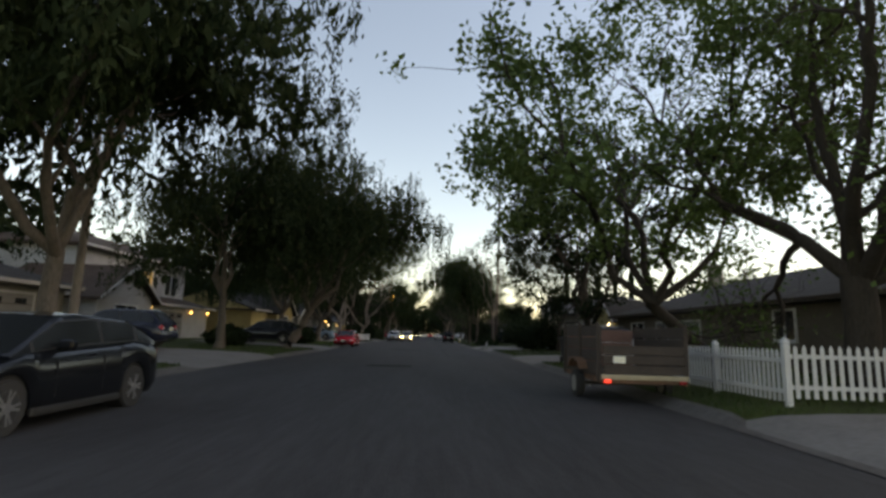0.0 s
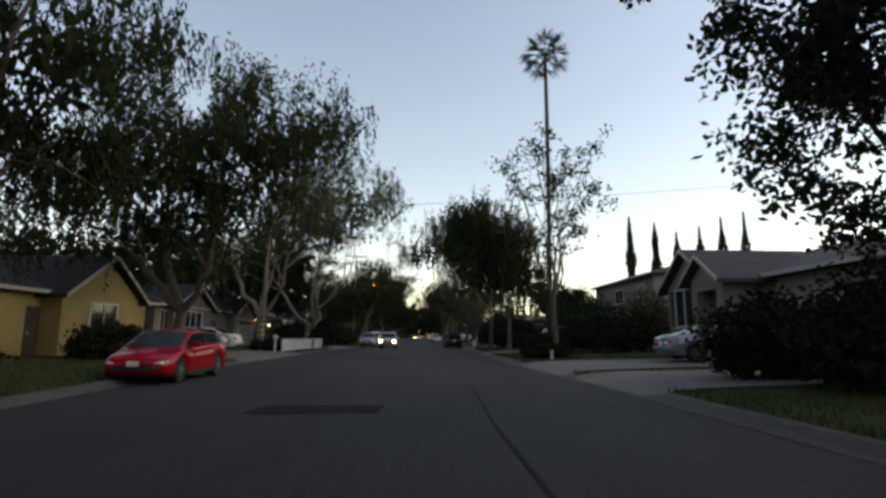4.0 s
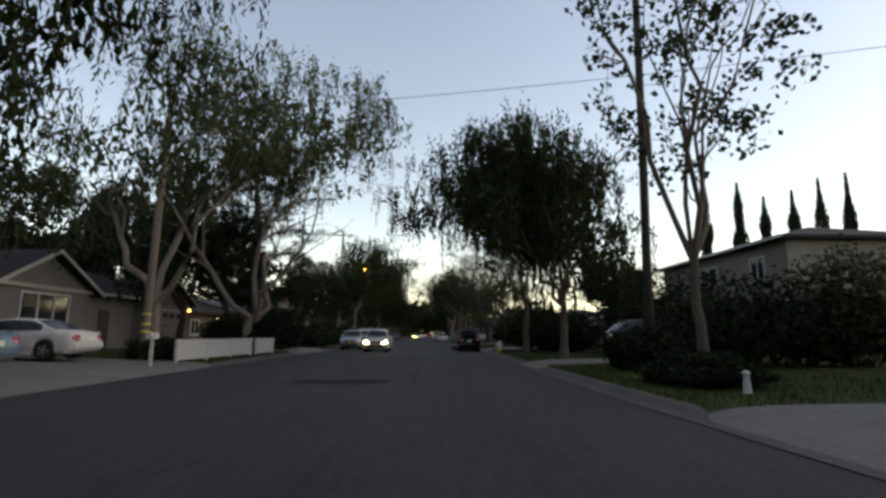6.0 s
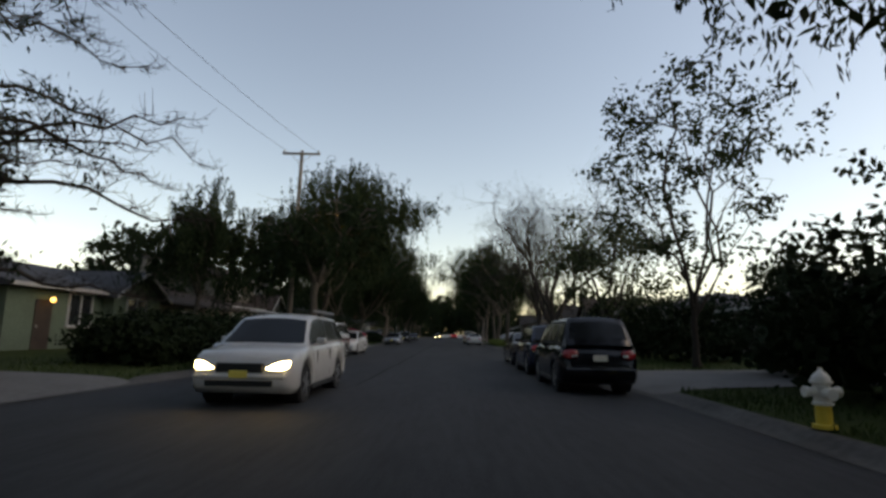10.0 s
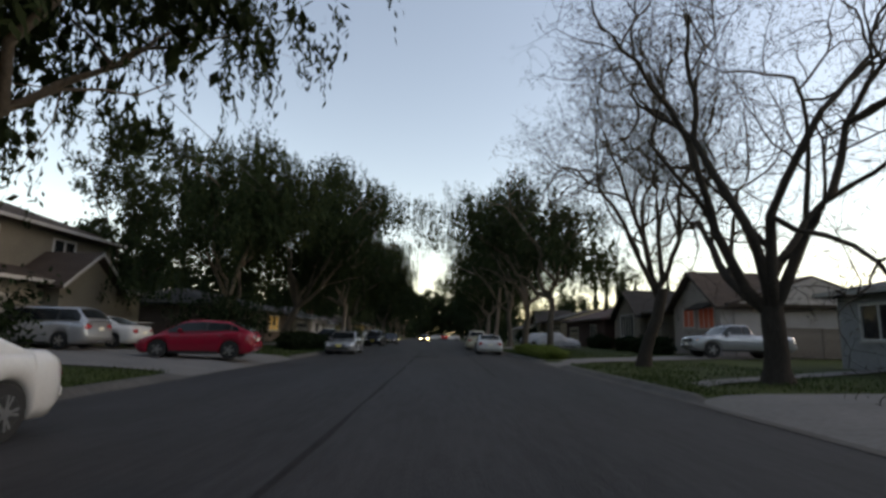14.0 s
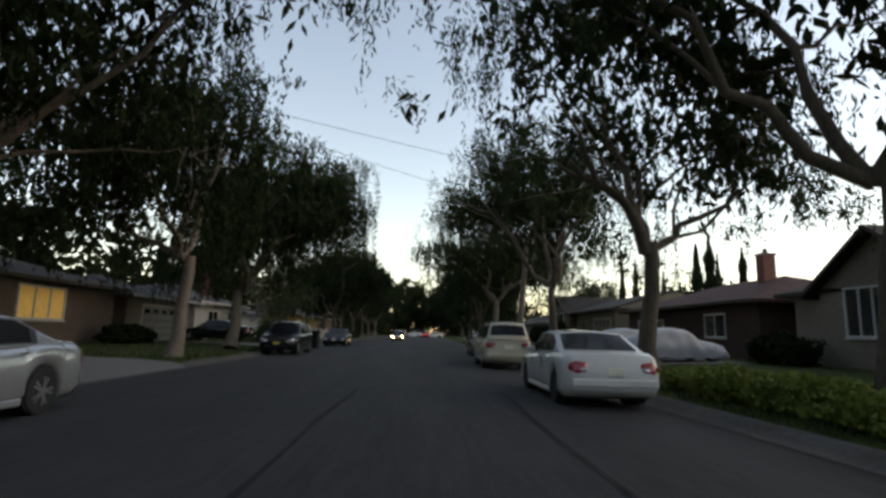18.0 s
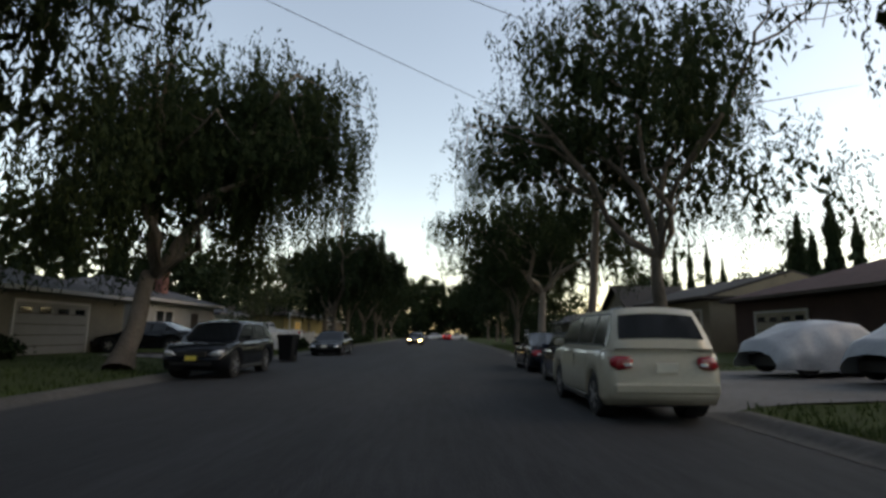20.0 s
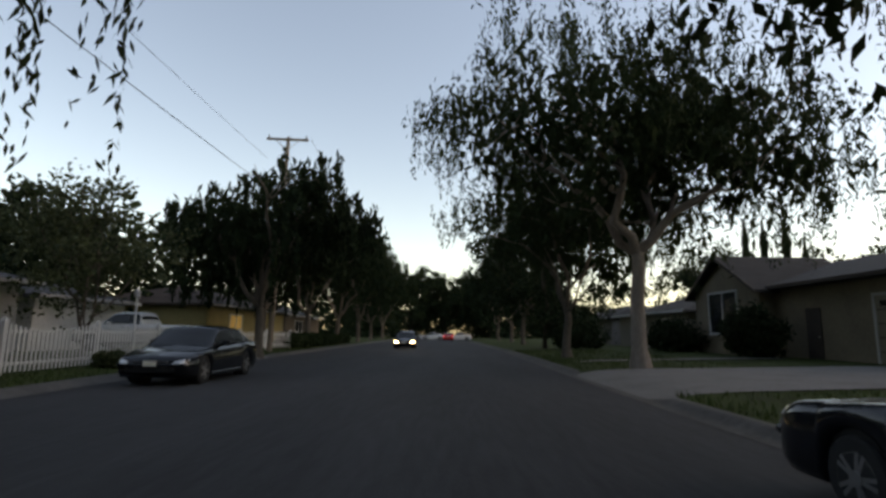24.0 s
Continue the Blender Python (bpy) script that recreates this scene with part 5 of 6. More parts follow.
def trailer(x, y):
    """A small open utility trailer with high dark board sides, seen from behind."""
    root = tagged(new("utility_trailer"), "old utility trailer with dark board sides and a wooden tailboard", "trailer")
    root.matrix_world = pose(x, y, -.02)
    rust = mat("rusty_paint", (.12, .06, .035), .8, var=.5, scale=3, bump=.3, bump_scale=20)
    pale = mat("bare_board", (.36, .3, .2), .8, var=.3, scale=3, stretch=(.2, 1, 1))
    part("frame", boxed(-.9, .9, 0, 2.9, .42, .54, .01), rust, root)
    part("floor", boxed(-.88, .88, .02, 2.88, .54, .58), WOOD_DARK, root)
    part("tail_beam", boxed(-.92, .92, -.04, .0, .5, .6, .008), pale, root)
    for sx in (-1, 1):
        for i in range(4):
            part("side_board", boxed(sx * .88, sx * .92, .02, 2.85, .6 + i * .26, .84 + i * .26, .006), WOOD_DARK, root)
        for yy in (.05, 1.4, 2.8):
            part("stake", boxed(sx * .92, sx * .98, yy, yy + .07, .45, 1.68, .006), WOOD_DARK, root)
        part("mudguard", prism([(.9, .66), (1.0, .82), (1.25, .9), (1.55, .9), (1.8, .82), (1.9, .66), (1.84, .66), (1.74, .78), (1.5, .85), (1.3, .85), (1.05, .78), (.97, .66)], "x", sx * .93, sx * 1.13), rust, root)
        w = part("wheel", turned([(-.09, .18), (-.09, .29), (-.06, .31), (.06, .31), (.09, .29), (.09, .18)], 20, "x", at=(sx * 1.02, 1.4, .31)), TYRE, root)
        part("rim", turned([(-.095, .19), (.095, .19)], 16, "x", at=(sx * 1.02, 1.4, .31)), mat("rim_white", (.2, .19, .17), .5, var=.2, scale=8), w)
        part("taillight", boxed(sx * .72, sx * .86, -.07, -.03, .43, .5, .01), TAIL_LIT if sx < 0 else TAIL, root)
    for i in range(3):
        part("tailboard", boxed(-.86, .86, -.02, .02, .62 + i * .2, .8 + i * .2, .006), WOOD_DARK, root)
    for i in range(3):
        part("front_board", boxed(-.86, .86, 2.84, 2.88, .6 + i * .33, .91 + i * .33, .006), mat("red_brown_board", (.16, .08, .06), .85, var=.35, scale=3), root)
    part("sign", boxed(-.66, -.4, -.04, -.025, .84, .98, .004), PLATE, root)
    part("axle", boxed(-1.0, 1.0, 1.36, 1.44, .28, .36), BLACK, root)
    part("drawbar", prism([(-.5, 2.9), (.5, 2.9), (.06, 4.1), (-.06, 4.1)], "z", .44, .5), rust, root)
    part("jack", cyl(0, 3.9, 0.02, .55, .03), METAL, root)


def mailbox(x, y, turn, label):
    root = tagged(new("mailbox"), label, "mailbox")
    root.matrix_world = pose(x, y, ground_z(x, y), 0, 0, turn)
    part("post", boxed(-.05, .05, -.05, .05, -.05, .95, .008), WHITE_PAINT, root)
    part("box", prism([(-.1, .95), (.1, .95), (.1, 1.08), (.07, 1.15), (0, 1.18), (-.07, 1.15), (-.1, 1.08)], "y", -.25, .25), WHITE_PAINT, root)
    part("flag", boxed(.1, .115, -.1, -.06, 1.0, 1.2), mat("flag_red", (.5, .03, .03), .5, var=.1), root)


# ---------------------------------------------------------------- houses, left side
ROOF_DARK = shingle("roof_dark", (0.03, 0.027, 0.025))
ROOF_BROWN = shingle("roof_brown", (0.055, 0.039, 0.031))
ROOF_RED = shingle("roof_red", (0.05, 0.022, 0.021))
ROOF_GREY = shingle("roof_grey", (0.06, 0.06, 0.063))
BRICK = mat("chimney_brick", (0.17, 0.065, 0.05), 0.85, var=0.35, scale=6, bump=0.6, bump_scale=18)
LIT_WARM = mat("lit_curtain", (0.9, 0.6, 0.2), 0.6, var=0.3, scale=3, emit=0.04, emit_color=(1.0, 0.66, 0.25), stretch=(1, 4, 1))
LIT_RED = mat("lit_red_curtain", (0.35, 0.1, 0.05), 0.6, var=0.3, scale=3, emit=0.013, emit_color=(1.0, 0.16, 0.06), stretch=(1, 4, 1))
W_CREAM = stucco("cream", (0.22, 0.2, 0.165))
W_YELLOW = stucco("yellow", (0.28, 0.22, 0.105))
W_GREY = stucco("grey", (0.16, 0.155, 0.15))
W_GREEN = stucco("green", (0.12, 0.16, 0.12))
W_TAN = stucco("tan", (0.18, 0.15, 0.11))
W_PINK = stucco("pinkish", (0.22, 0.175, 0.155))
# pink and cream darkened: tree shade on the left-hand houses put into the colour
W_PINK_SHADED = stucco("pinkish_shaded", (0.12, 0.094, 0.082))
W_CREAM_SHADED = stucco("cream_shaded", (0.15, 0.137, 0.113))
W_WHITE = stucco("white", (0.33, 0.33, 0.325))
W_BROWN = stucco("brown", (0.12, 0.096, 0.077))
DOOR_WHITE = mat("garage_white", (0.28, 0.27, 0.255), 0.6, var=0.1, scale=2)
# the white door, darkened for shade on the left-hand houses
DOOR_WHITE_SHADED = mat("garage_white_shaded", (0.17, 0.165, 0.155), 0.6, var=0.12, scale=2)
DOOR_TAN = mat("garage_tan", (0.2, 0.17, 0.125), 0.6, var=0.12, scale=2)

house("cream bungalow with a wide garage and dark roof", -1, -17, 10, 26, 9, W_CREAM_SHADED, ROOF_DARK, 3.0, 4.9, garages=[(18.5, 24, 2.5, 0, DOOR_WHITE_SHADED)], chimney=(-21, 22.5, 6.2, W_WHITE))
house("pale two-storey house with brown porch roofs and lit lamps", -1, -20.5, 29, 51, 9, W_WHITE, ROOF_BROWN, 3.0, 4.7, wings=[(34.0, 3.0, 4.9, 2.0)], upper=(34, 49, 1.5, 6.4, 8.0),
      windows=[(38, 40, 3.9, 5.6, -1.5), (42, 43.4, 3.9, 5.6, -1.5, LIT_WARM), (45.5, 47.5, 3.9, 5.6, -1.5), (32.8, 35.2, 1.3, 2.5, 2.0)], garages=[(41, 46, 2.5, 0, DOOR_WHITE_SHADED)], doors=[(37.5, 2.5, 0)])
wall_lamp(-20.2, 40.1, 2.65, BULB_WARM, -1, "glowing amber lamp on the garage wall")
wall_lamp(-20.2, 47.0, 2.55, BULB_WARM, -1, "small glowing lamp beside the garage")
wall_lamp(-20.2, 50.4, 2.6, BULB_WARM, -1, "small glowing lamp at the house corner")
house("yellow bungalow with a dark gabled roof", -1, -17, 53, 67.5, 9, W_YELLOW, ROOF_DARK, 3.2, 5.0, hip=False, wings=[(61.5, 3.2, 5.2, 1.0)], windows=[(63.8, 66, 1.9, 2.9, 0.0), (60.4, 62.6, 1.6, 2.8, 1.0)], doors=[(57.5, 2.5, 0)])
house("grey bungalow with two front gables and a white window", -1, -17.4, 69.5, 88.3, 9, W_GREY, ROOF_DARK, 3.3, 5.2, hip=False, wings=[(74.2, 3.1, 4.9, 0.5), (85.3, 2.9, 4.6, 0.7)],
      windows=[(72.7, 75.7, 1.7, 2.95, 0.5, None, 2), (70.2, 71.2, 1.5, 2.9, 0.02)], garages=[(83.4, 87.2, 2.7, 0.7, mat("garage_grey", (0.16, 0.16, 0.155), 0.7, var=0.15, scale=2))], doors=[(79, 2.5, 0)])
wall_lamp(-16.5, 87.9, 2.85, BULB_WARM, -1, "glowing amber lamp on the garage corner")
wall_lamp(-17.4, 95.5, 2.4, BULB_WHITE, -1, "bright white porch lamp")
house("dark bungalow half hidden behind shrubs", -1, -19, 90, 99, 8, W_BROWN, ROOF_DARK, 3.0, 4.7, windows=[(94, 95.4, 1.2, 2.3, 0)], trim=WOOD_DARK)
house("sage green bungalow with white-framed windows and porch light", -1, -17.4, 99.5, 110.2, 9, W_GREEN, ROOF_GREY, 3.05, 4.6, hip=False, wings=[(107.4, 2.1, 4.25, 0.6)],
      windows=[(106.4, 108.1, 1.7, 2.85, 0.6), (103.0, 104.5, 1.45, 2.85, 0.0)], doors=[(101.0, 2.5, 0)])
wall_lamp(-17.1, 101.6, 2.5, BULB_WARM, -1, "glowing porch lamp beside the door")
house("brown bungalow with a cream chimney", -1, -18.5, 111.8, 123.5, 9, W_BROWN, ROOF_BROWN, 3.0, 4.9, chimney=(-20.6, 113.8, 6.0, W_CREAM), windows=[(115, 117, 1.3, 2.5, 0)], trim=WOOD_DARK)
house("cream two-storey house with brown hipped roofs and a double garage", -1, -19.5, 125, 141.5, 10, W_CREAM_SHADED, ROOF_BROWN, 3.4, 5.2, upper=(128, 141, 1.8, 6.4, 8.1), windows=[(131.5, 132.3, 4.9, 5.9, -1.8), (136, 137.6, 4.9, 5.9, -1.8)],
      garages=[(126, 131.2, 2.6, 0, DOOR_WHITE_SHADED)], doors=[(134.5, 2.5, 0)], wings=[(135.5, 2.2, 5.0, 0.8)])
house("low pinkish bungalow with garage, lit yellow window and dark roof", -1, -17, 146, 166, 9, W_PINK_SHADED, ROOF_DARK, 3.1, 4.6, windows=[(159.2, 162.0, 1.45, 2.75, 0, LIT_WARM, 2)], garages=[(149.2, 153.8, 2.4, 0, DOOR_WHITE_SHADED)], doors=[(157, 2.4, 0)], trim=WOOD_DARK)
house("cream garage wing of a low bungalow", -1, -17, 167.3, 176, 9, W_CREAM_SHADED, ROOF_DARK, 2.9, 4.4, garages=[(169.0, 173.2, 2.4, 0, DOOR_WHITE_SHADED)])
house("grey bungalow with white eaves and a red brick chimney", -1, -17.5, 177.5, 188, 9, W_WHITE, ROOF_GREY, 3.1, 4.8, chimney=(-19, 183, 5.6, BRICK), windows=[(180, 182, 1.3, 2.5, 0)], doors=[(184.5, 2.5, 0)])
house("white shed-like wall behind the picket fence", -1, -18, 189.5, 196, 7, stucco("bright_white", (0.6, 0.6, 0.59)), ROOF_GREY, 2.7, 3.8)
house("yellow bungalow with a lit porch", -1, -17, 204, 222, 9, W_YELLOW, ROOF_BROWN, 3.1, 4.7, windows=[(208, 210.5, 1.3, 2.5, 0, LIT_WARM)], doors=[(214, 2.5, 0)])
house("brown bungalow far down the street", -1, -18, 226, 242, 9, W_BROWN, ROOF_DARK, 3.1, 4.8, windows=[(230, 233, 1.3, 2.5, 0)])

# houses, right side
house("taupe bungalow with a low hipped roof and pale eaves", 1, 14.5, 8, 39.3, 11, stucco("taupe", (0.095, 0.08, 0.066)), ROOF_DARK, 2.95, 5.2, windows=[(20.0, 21.2, 1.5, 2.6, 0), (34.5, 36.5, 1.3, 2.4, 0)], doors=[(23.3, 2.5, 0)], garages=[(27.2, 32.4, 2.35, 0, mat("garage_taupe", (0.1, 0.095, 0.088), 0.65, var=0.15, scale=2))], chimney=(20.5, 36.6, 6.6, W_CREAM), trim=WOOD_DARK)
house("pale yellow bungalow behind small trees", 1, 17.5, 41.5, 50.2, 8, W_YELLOW, ROOF_DARK, 3.0, 4.7, wings=[(47.4, 2.6, 4.7, 1.2)], garages=[(45.7, 49.1, 2.5, 1.2, DOOR_TAN)])
wall_lamp(15.9, 45.5, 2.6, BULB_WHITE, 1, "small white lamp on the yellow wall")
house("cream bungalow with a stepped front gable, portico and tall window", 1, 15.8, 50.9, 64.4, 10, W_CREAM, ROOF_GREY, 4.0, 5.9, base=0.5, wings=[(60.8, 2.5, 5.75, 1.3), (57.5, 1.35, 4.95, 2.2, 0.55)],
      windows=[(60.4, 62.4, 1.9, 3.8, 1.3, None, 1, True)], doors=[(57.0, 2.9, 0)], garages=[(51.7, 55.4, 2.7, 0, DOOR_TAN)])
house("grey two-storey house with a shallow hipped roof behind tall hedges", 1, 19, 76, 93, 11, stucco("stone_grey", (0.22, 0.2, 0.175)), ROOF_DARK, 3.2, 4.8, upper=(77, 92, 0.6, 6.6, 8.2), windows=[(79, 80.2, 4.6, 5.8, -0.6), (84, 86, 4.6, 5.8, -0.6)])
house("dim bungalow behind a dark hedge", 1, 17, 96, 112, 9, W_GREY, ROOF_DARK, 3.0, 4.6, windows=[(101, 103, 1.3, 2.4, 0)])
house("blue-grey bungalow with a corner window and white brick base", 1, 15.0, 113.5, 129, 10, stucco("blue_grey", (0.25, 0.26, 0.27)), ROOF_GREY, 3.2, 4.7, windows=[(126.2, 127.8, 1.5, 2.7, 0), (121.5, 123.5, 1.4, 2.6, 0)], garages=[(115, 119.5, 2.5, 0, DOOR_WHITE)])
rose = house("pinkish stucco bungalow with tall front gable and red-lit bay window", 1, 17.0, 140.1, 148.4, 9, stucco("pale_rose", (0.32, 0.285, 0.265)), ROOF_BROWN, 3.5, 5.3, hip=False, wings=[(143.4, 3.2, 5.7, 0.8)],
      windows=[(143.5, 145.0, 2.2, 3.3, 0.8, LIT_RED), (140.9, 142.8, 2.1, 3.3, 0.8, LIT_RED, 2)], doors=[(146.9, 2.6, 0)], trim=WOOD_DARK)
part("awning", prism([(16.2, 3.75), (15.35, 3.3), (15.35, 3.2), (15.4, 3.2), (16.2, 3.62)], "y", 140.6, 143.1), ROOF_DARK, rose, "dark cloth awning over the window")
board_fence(19.4, 139.2, 24.0, 139.5, "tall weathered brown board fence beside the house", 1.75, WOOD_GREY, "garden fences")
buff = house("stucco bungalow with a low gable and five-light window", 1, 16.4, 149.4, 160.5, 9, stucco("buff", (0.2, 0.172, 0.145)), ROOF_DARK, 3.4, 5.0, hip=False, wings=[(155.2, 3.0, 5.45, 0.6)], windows=[(153.7, 156.8, 1.6, 3.35, 0.6, None, 4)], doors=[(151, 2.5, 0)], trim=WOOD_DARK)
for vx, vy, vt in ((19.6, 151.3, 5.35), (20.9, 153.0, 5.5)):
    vent = part("vent_pipe", cyl(vx, vy, 4.5, vt, .07, .07, 10), METAL, buff)
    part("cowl", cyl(vx, vy, vt, vt + .12, .13, .05, 10), METAL, vent)
antenna = tagged(new("roof_antenna"), "thin metal television antenna on a bungalow roof", "antenna")
antenna.matrix_world = pose(20.0, 127.0, 4.4)
part("mast", cyl(0, 0, 0, 2.1, .02, .015, 8), METAL, antenna)
for az_, half_ in ((1.55, .3), (1.75, .22), (1.95, .14)):
    part("crossbar", boxed(-half_, half_, -.012, .012, az_, az_ + .024), METAL, antenna)
house("dark brown bungalow with a red-brown roof and brick chimney", 1, 16, 162.5, 179, 10, stucco("redwood", (0.06, 0.036, 0.032)), ROOF_RED, 3.3, 5.2, chimney=(19.9, 167.6, 6.4, BRICK), garages=[(173, 177, 2.5, 0, DOOR_TAN)], windows=[(165.5, 167.5, 1.5, 2.7, 0)], trim=WOOD_DARK)
house("tan bungalow with stone-faced gable, dark window and tan garage", 1, 15.8, 181.5, 200, 10, W_TAN, ROOF_DARK, 3.7, 5.4, hip=False, wings=[(196.4, 3.3, 5.6, 0.8)],
      windows=[(195.1, 198.0, 1.5, 3.7, 0.8)], garages=[(182.6, 187.0, 2.9, 0, DOOR_TAN)], doors=[(190, 2.6, 0)], trim=WOOD_DARK)
house("low bungalow with white-banded eaves", 1, 16, 203, 217, 9, W_CREAM, ROOF_DARK, 3.0, 4.6, windows=[(206, 208.5, 1.4, 2.5, 0)])
house("dim bungalow far down the street", 1, 16.5, 221, 240, 9, W_GREY, ROOF_DARK, 3.0, 4.7, windows=[(226, 229, 1.4, 2.5, 0)])
house("pale house closing the end of the street", 1, 26, 268, 282, 9, W_CREAM, ROOF_GREY, 3.2, 5.0)

# ---------------------------------------------------------------- parked cars
P_BLACK, P_NAVY, P_DGREY = paint("black", (0.006, 0.007, 0.009)), paint("navy", (0.014, 0.018, 0.035)), paint("dark_grey", (0.008, 0.009, 0.012))
P_SILVER, P_WHITE, P_RED = paint("silver", (0.4, 0.41, 0.42), 0.5), paint("white", (0.56, 0.56, 0.545)), paint("red", (0.36, 0.004, 0.012))
P_BLUE, P_DRED, P_BLUEGREY, P_TAN = paint("blue", (0.16, 0.24, 0.3), 0.3), paint("crimson", (0.28, 0.012, 0.03)), paint("blue_grey", (0.24, 0.25, 0.3), 0.4), paint("beige", (0.5, 0.46, 0.36))
P_MAROON = paint("maroon", (0.16, 0.035, 0.03))

car("black hatchback parked at the kerb, glossy and dark", HATCH, -5.0, 7.7, 180, P_BLACK)
trailer(5.2, 11.3)
car("dark sport utility car standing in a driveway", SUV, -13.6, 25.0, 90, P_NAVY)
car("dark navy sport utility car backed to the street in a driveway", SUV, 12.0, 32.6, -90, P_NAVY, rails=True)
car("black sport utility car in a driveway under a tree", SUV, -11.5, 40.6, 90, P_BLACK, rails=True)
car("bright red hatchback parked at the kerb", HATCH, -7.02, 50.05, 180, P_RED)
car("steel blue saloon car in a driveway", SEDAN, -12.9, 63.7, 90, P_BLUE)
car("white saloon car in a driveway beside a blue one", SEDAN, -14.0, 69.2, 90, P_WHITE)
car("silver-blue saloon car in a concrete driveway", SEDAN, 12.8, 55.4, -90, P_BLUEGREY)
car("dark sport utility car half hidden by shrubs", SUV, 12.5, 78.0, -90, P_NAVY, rails=True)
car("white sport utility car on the street with its headlights on", SUV, -3.25, 90.2, 180, P_WHITE, lit=True, plate_front=PLATE_YELLOW, rails=True, group="cars on the street")
car("silver compact sport utility car parked at the kerb", SUV, -6.05, 97.0, 180, P_SILVER, plate_front=PLATE_YELLOW)
car("old white off-road wagon with a dark red side band", WAGON_TRUCK, -6.3, 106.15, 180, P_WHITE, lower=P_MAROON, category="off-road wagon")
car("small white saloon car parked at the kerb", SEDAN, -6.35, 112.9, 180, P_WHITE)
car("crimson hatchback standing across a driveway", HATCH, -10.1, 129.5, 96, P_DRED)
car("silver minivan parked in a driveway", VAN, -17.5, 131.0 - 0.2, 90, P_SILVER)
car("white saloon car with a rear spoiler in a driveway", SEDAN, -17.0, 133.6, 90, P_WHITE, spoiler=True)
car("silver saloon car parked at the kerb with a yellowish plate", SEDAN, -6.85, 143.55, 180, P_SILVER, plate_front=PLATE_YELLOW)
car("black sport utility car parked at the kerb", SUV, -7.65, 165.95, 180, P_BLACK, plate_front=PLATE_YELLOW)
car("dark saloon car in a driveway", SEDAN, -14.6, 174.4, 90, P_BLACK)
car("glossy black saloon car parked at the kerb", SEDAN, -7.4, 181.8, 180, P_BLACK)
car("pale pickup truck behind the picket fence", PICKUP, -14.8, 192.2, 90, P_WHITE, category="pickup truck")
car("black boxy wagon parked at the kerb", BOXY, 3.72, 93.3, 0, P_BLACK)
car("dark blue sport utility car parked at the kerb", SUV, 3.75, 98.6, 0, P_NAVY)
car("black saloon car parked at the kerb", SEDAN, 3.85, 104.4, 0, P_BLACK)
car("pale blue sport utility car in a driveway", SUV, 12.6, 118.6, 90, P_BLUE)
car("blue saloon car in a driveway", SEDAN, 12.9, 115.9, 90, P_BLUE)
car("silver pickup truck standing in a driveway", PICKUP, 15.9, 138.0, 90, P_SILVER, category="pickup truck")
car("white sports saloon car parked at the kerb", SEDAN, 2.97, 149.0, 0, P_WHITE, rims=TYRE)
car("beige sport utility car with a dark rear window at the kerb", BOXY, 2.7, 159.0, 0, P_TAN)
car("black small hatchback with a chrome window line", MINI, 3.15, 163.55, 0, P_NAVY)
car("old dark grey hatchback saloon with a roof rack", OLDHATCH, 3.2, 169.6, 0, P_DGREY, rails=True, plate_rear=PLATE_YELLOW)
covered_car(9.8, 163.2, -84, 5, "car under a silver-grey cloth cover on a driveway")
covered_car(10.6, 160.4, -80, 9, "second car under a loose grey cloth cover")
car("oncoming car far down the street with lit headlights", SEDAN, -3.8, 214, 180, P_DGREY, lit=True, group="cars on the street")
car("red car far down the street with lit tail lamps", SEDAN, 0.4, 262, 0, P_RED, tail_lit=True, group="cars on the street")
for cx, cy in ((-2.5, 272), (2.6, 270)):
    car("white car near the end of the street", SEDAN, cx, cy, 90, P_WHITE, group="cars on the street")

# ---------------------------------------------------------------- fences, poles, small things
picket_fence(7.5, 10.2, 7.4, 25.2, "white picket fence along the pavement", 1.05, 2.5, .15)
picket_fence(7.5, 10.2, 13.6, 10.0, "white picket fence turning back from its corner post", 1.05, 2.5, .17)
wheelie_bin(7.4, 25.9, 10, BLACK, "black wheelie bin at the end of the fence")
board_fence(-9.15, 70.6, -8.75, 78.0, "low white board fence along the front garden")
board_fence(-8.7, 78.7, -8.55, 81.2, "short end of the low white fence")
mailbox(-9.1, 68.6, 0, "white mailbox on a post beside the fence")
hydrant(5.4, 86.3)
wheelie_bin(-7.75, 173.2, 0, mat("bin_black", (0.008, 0.008, 0.009), 0.7, var=0.15, scale=6, spec=0.15), "black wheelie bin at the kerb")
wheelie_bin(-7.95, 174.6, 20, mat("bin_grey", (0.014, 0.014, 0.016), 0.7, var=0.15, scale=6, spec=0.15), "grey wheelie bin beside a black one")
picket_fence(-11.3, 179.9, -11.4, 187.2, "white picket fence with dipping tops", 1.25, 3.2, .16, scallop=0.18)
picket_fence(-12.6, 198.5, -11.0, 203.5, "white picket fence beside the hedge", 1.1, 2.5, .18)
picket_fence(-12.5, 194.8, -12.5, 198.3, "short white picket fence at a driveway", 1.1, 1.8, .18)
post = tagged(new("lamp_post"), "slim white post lamp by the fence", "lamp post")
post.matrix_world = pose(-11.0, 184.9, ground_z(-11.0, 184.9))
part("post", cyl(0, 0, 0, 2.2, .045, .035, 10), WHITE_PAINT, post)
part("lantern", turned([(2.2, .05), (2.24, .09), (2.42, .1), (2.45, .05), (2.52, .02)], 8, "z"), LENS, post)
marker = tagged(new("marker_post"), "small white marker post on the verge", "marker")
marker.matrix_world = pose(7.0, 60.3, ground_z(7.0, 60.3))
part("post", cyl(0, 0, 0, .35, .09, .05, 10), WHITE_PAINT, marker)
part("cap", turned([(.35, .06), (.4, .09), (.45, .03)], 10, "z"), WHITE_PAINT, marker)

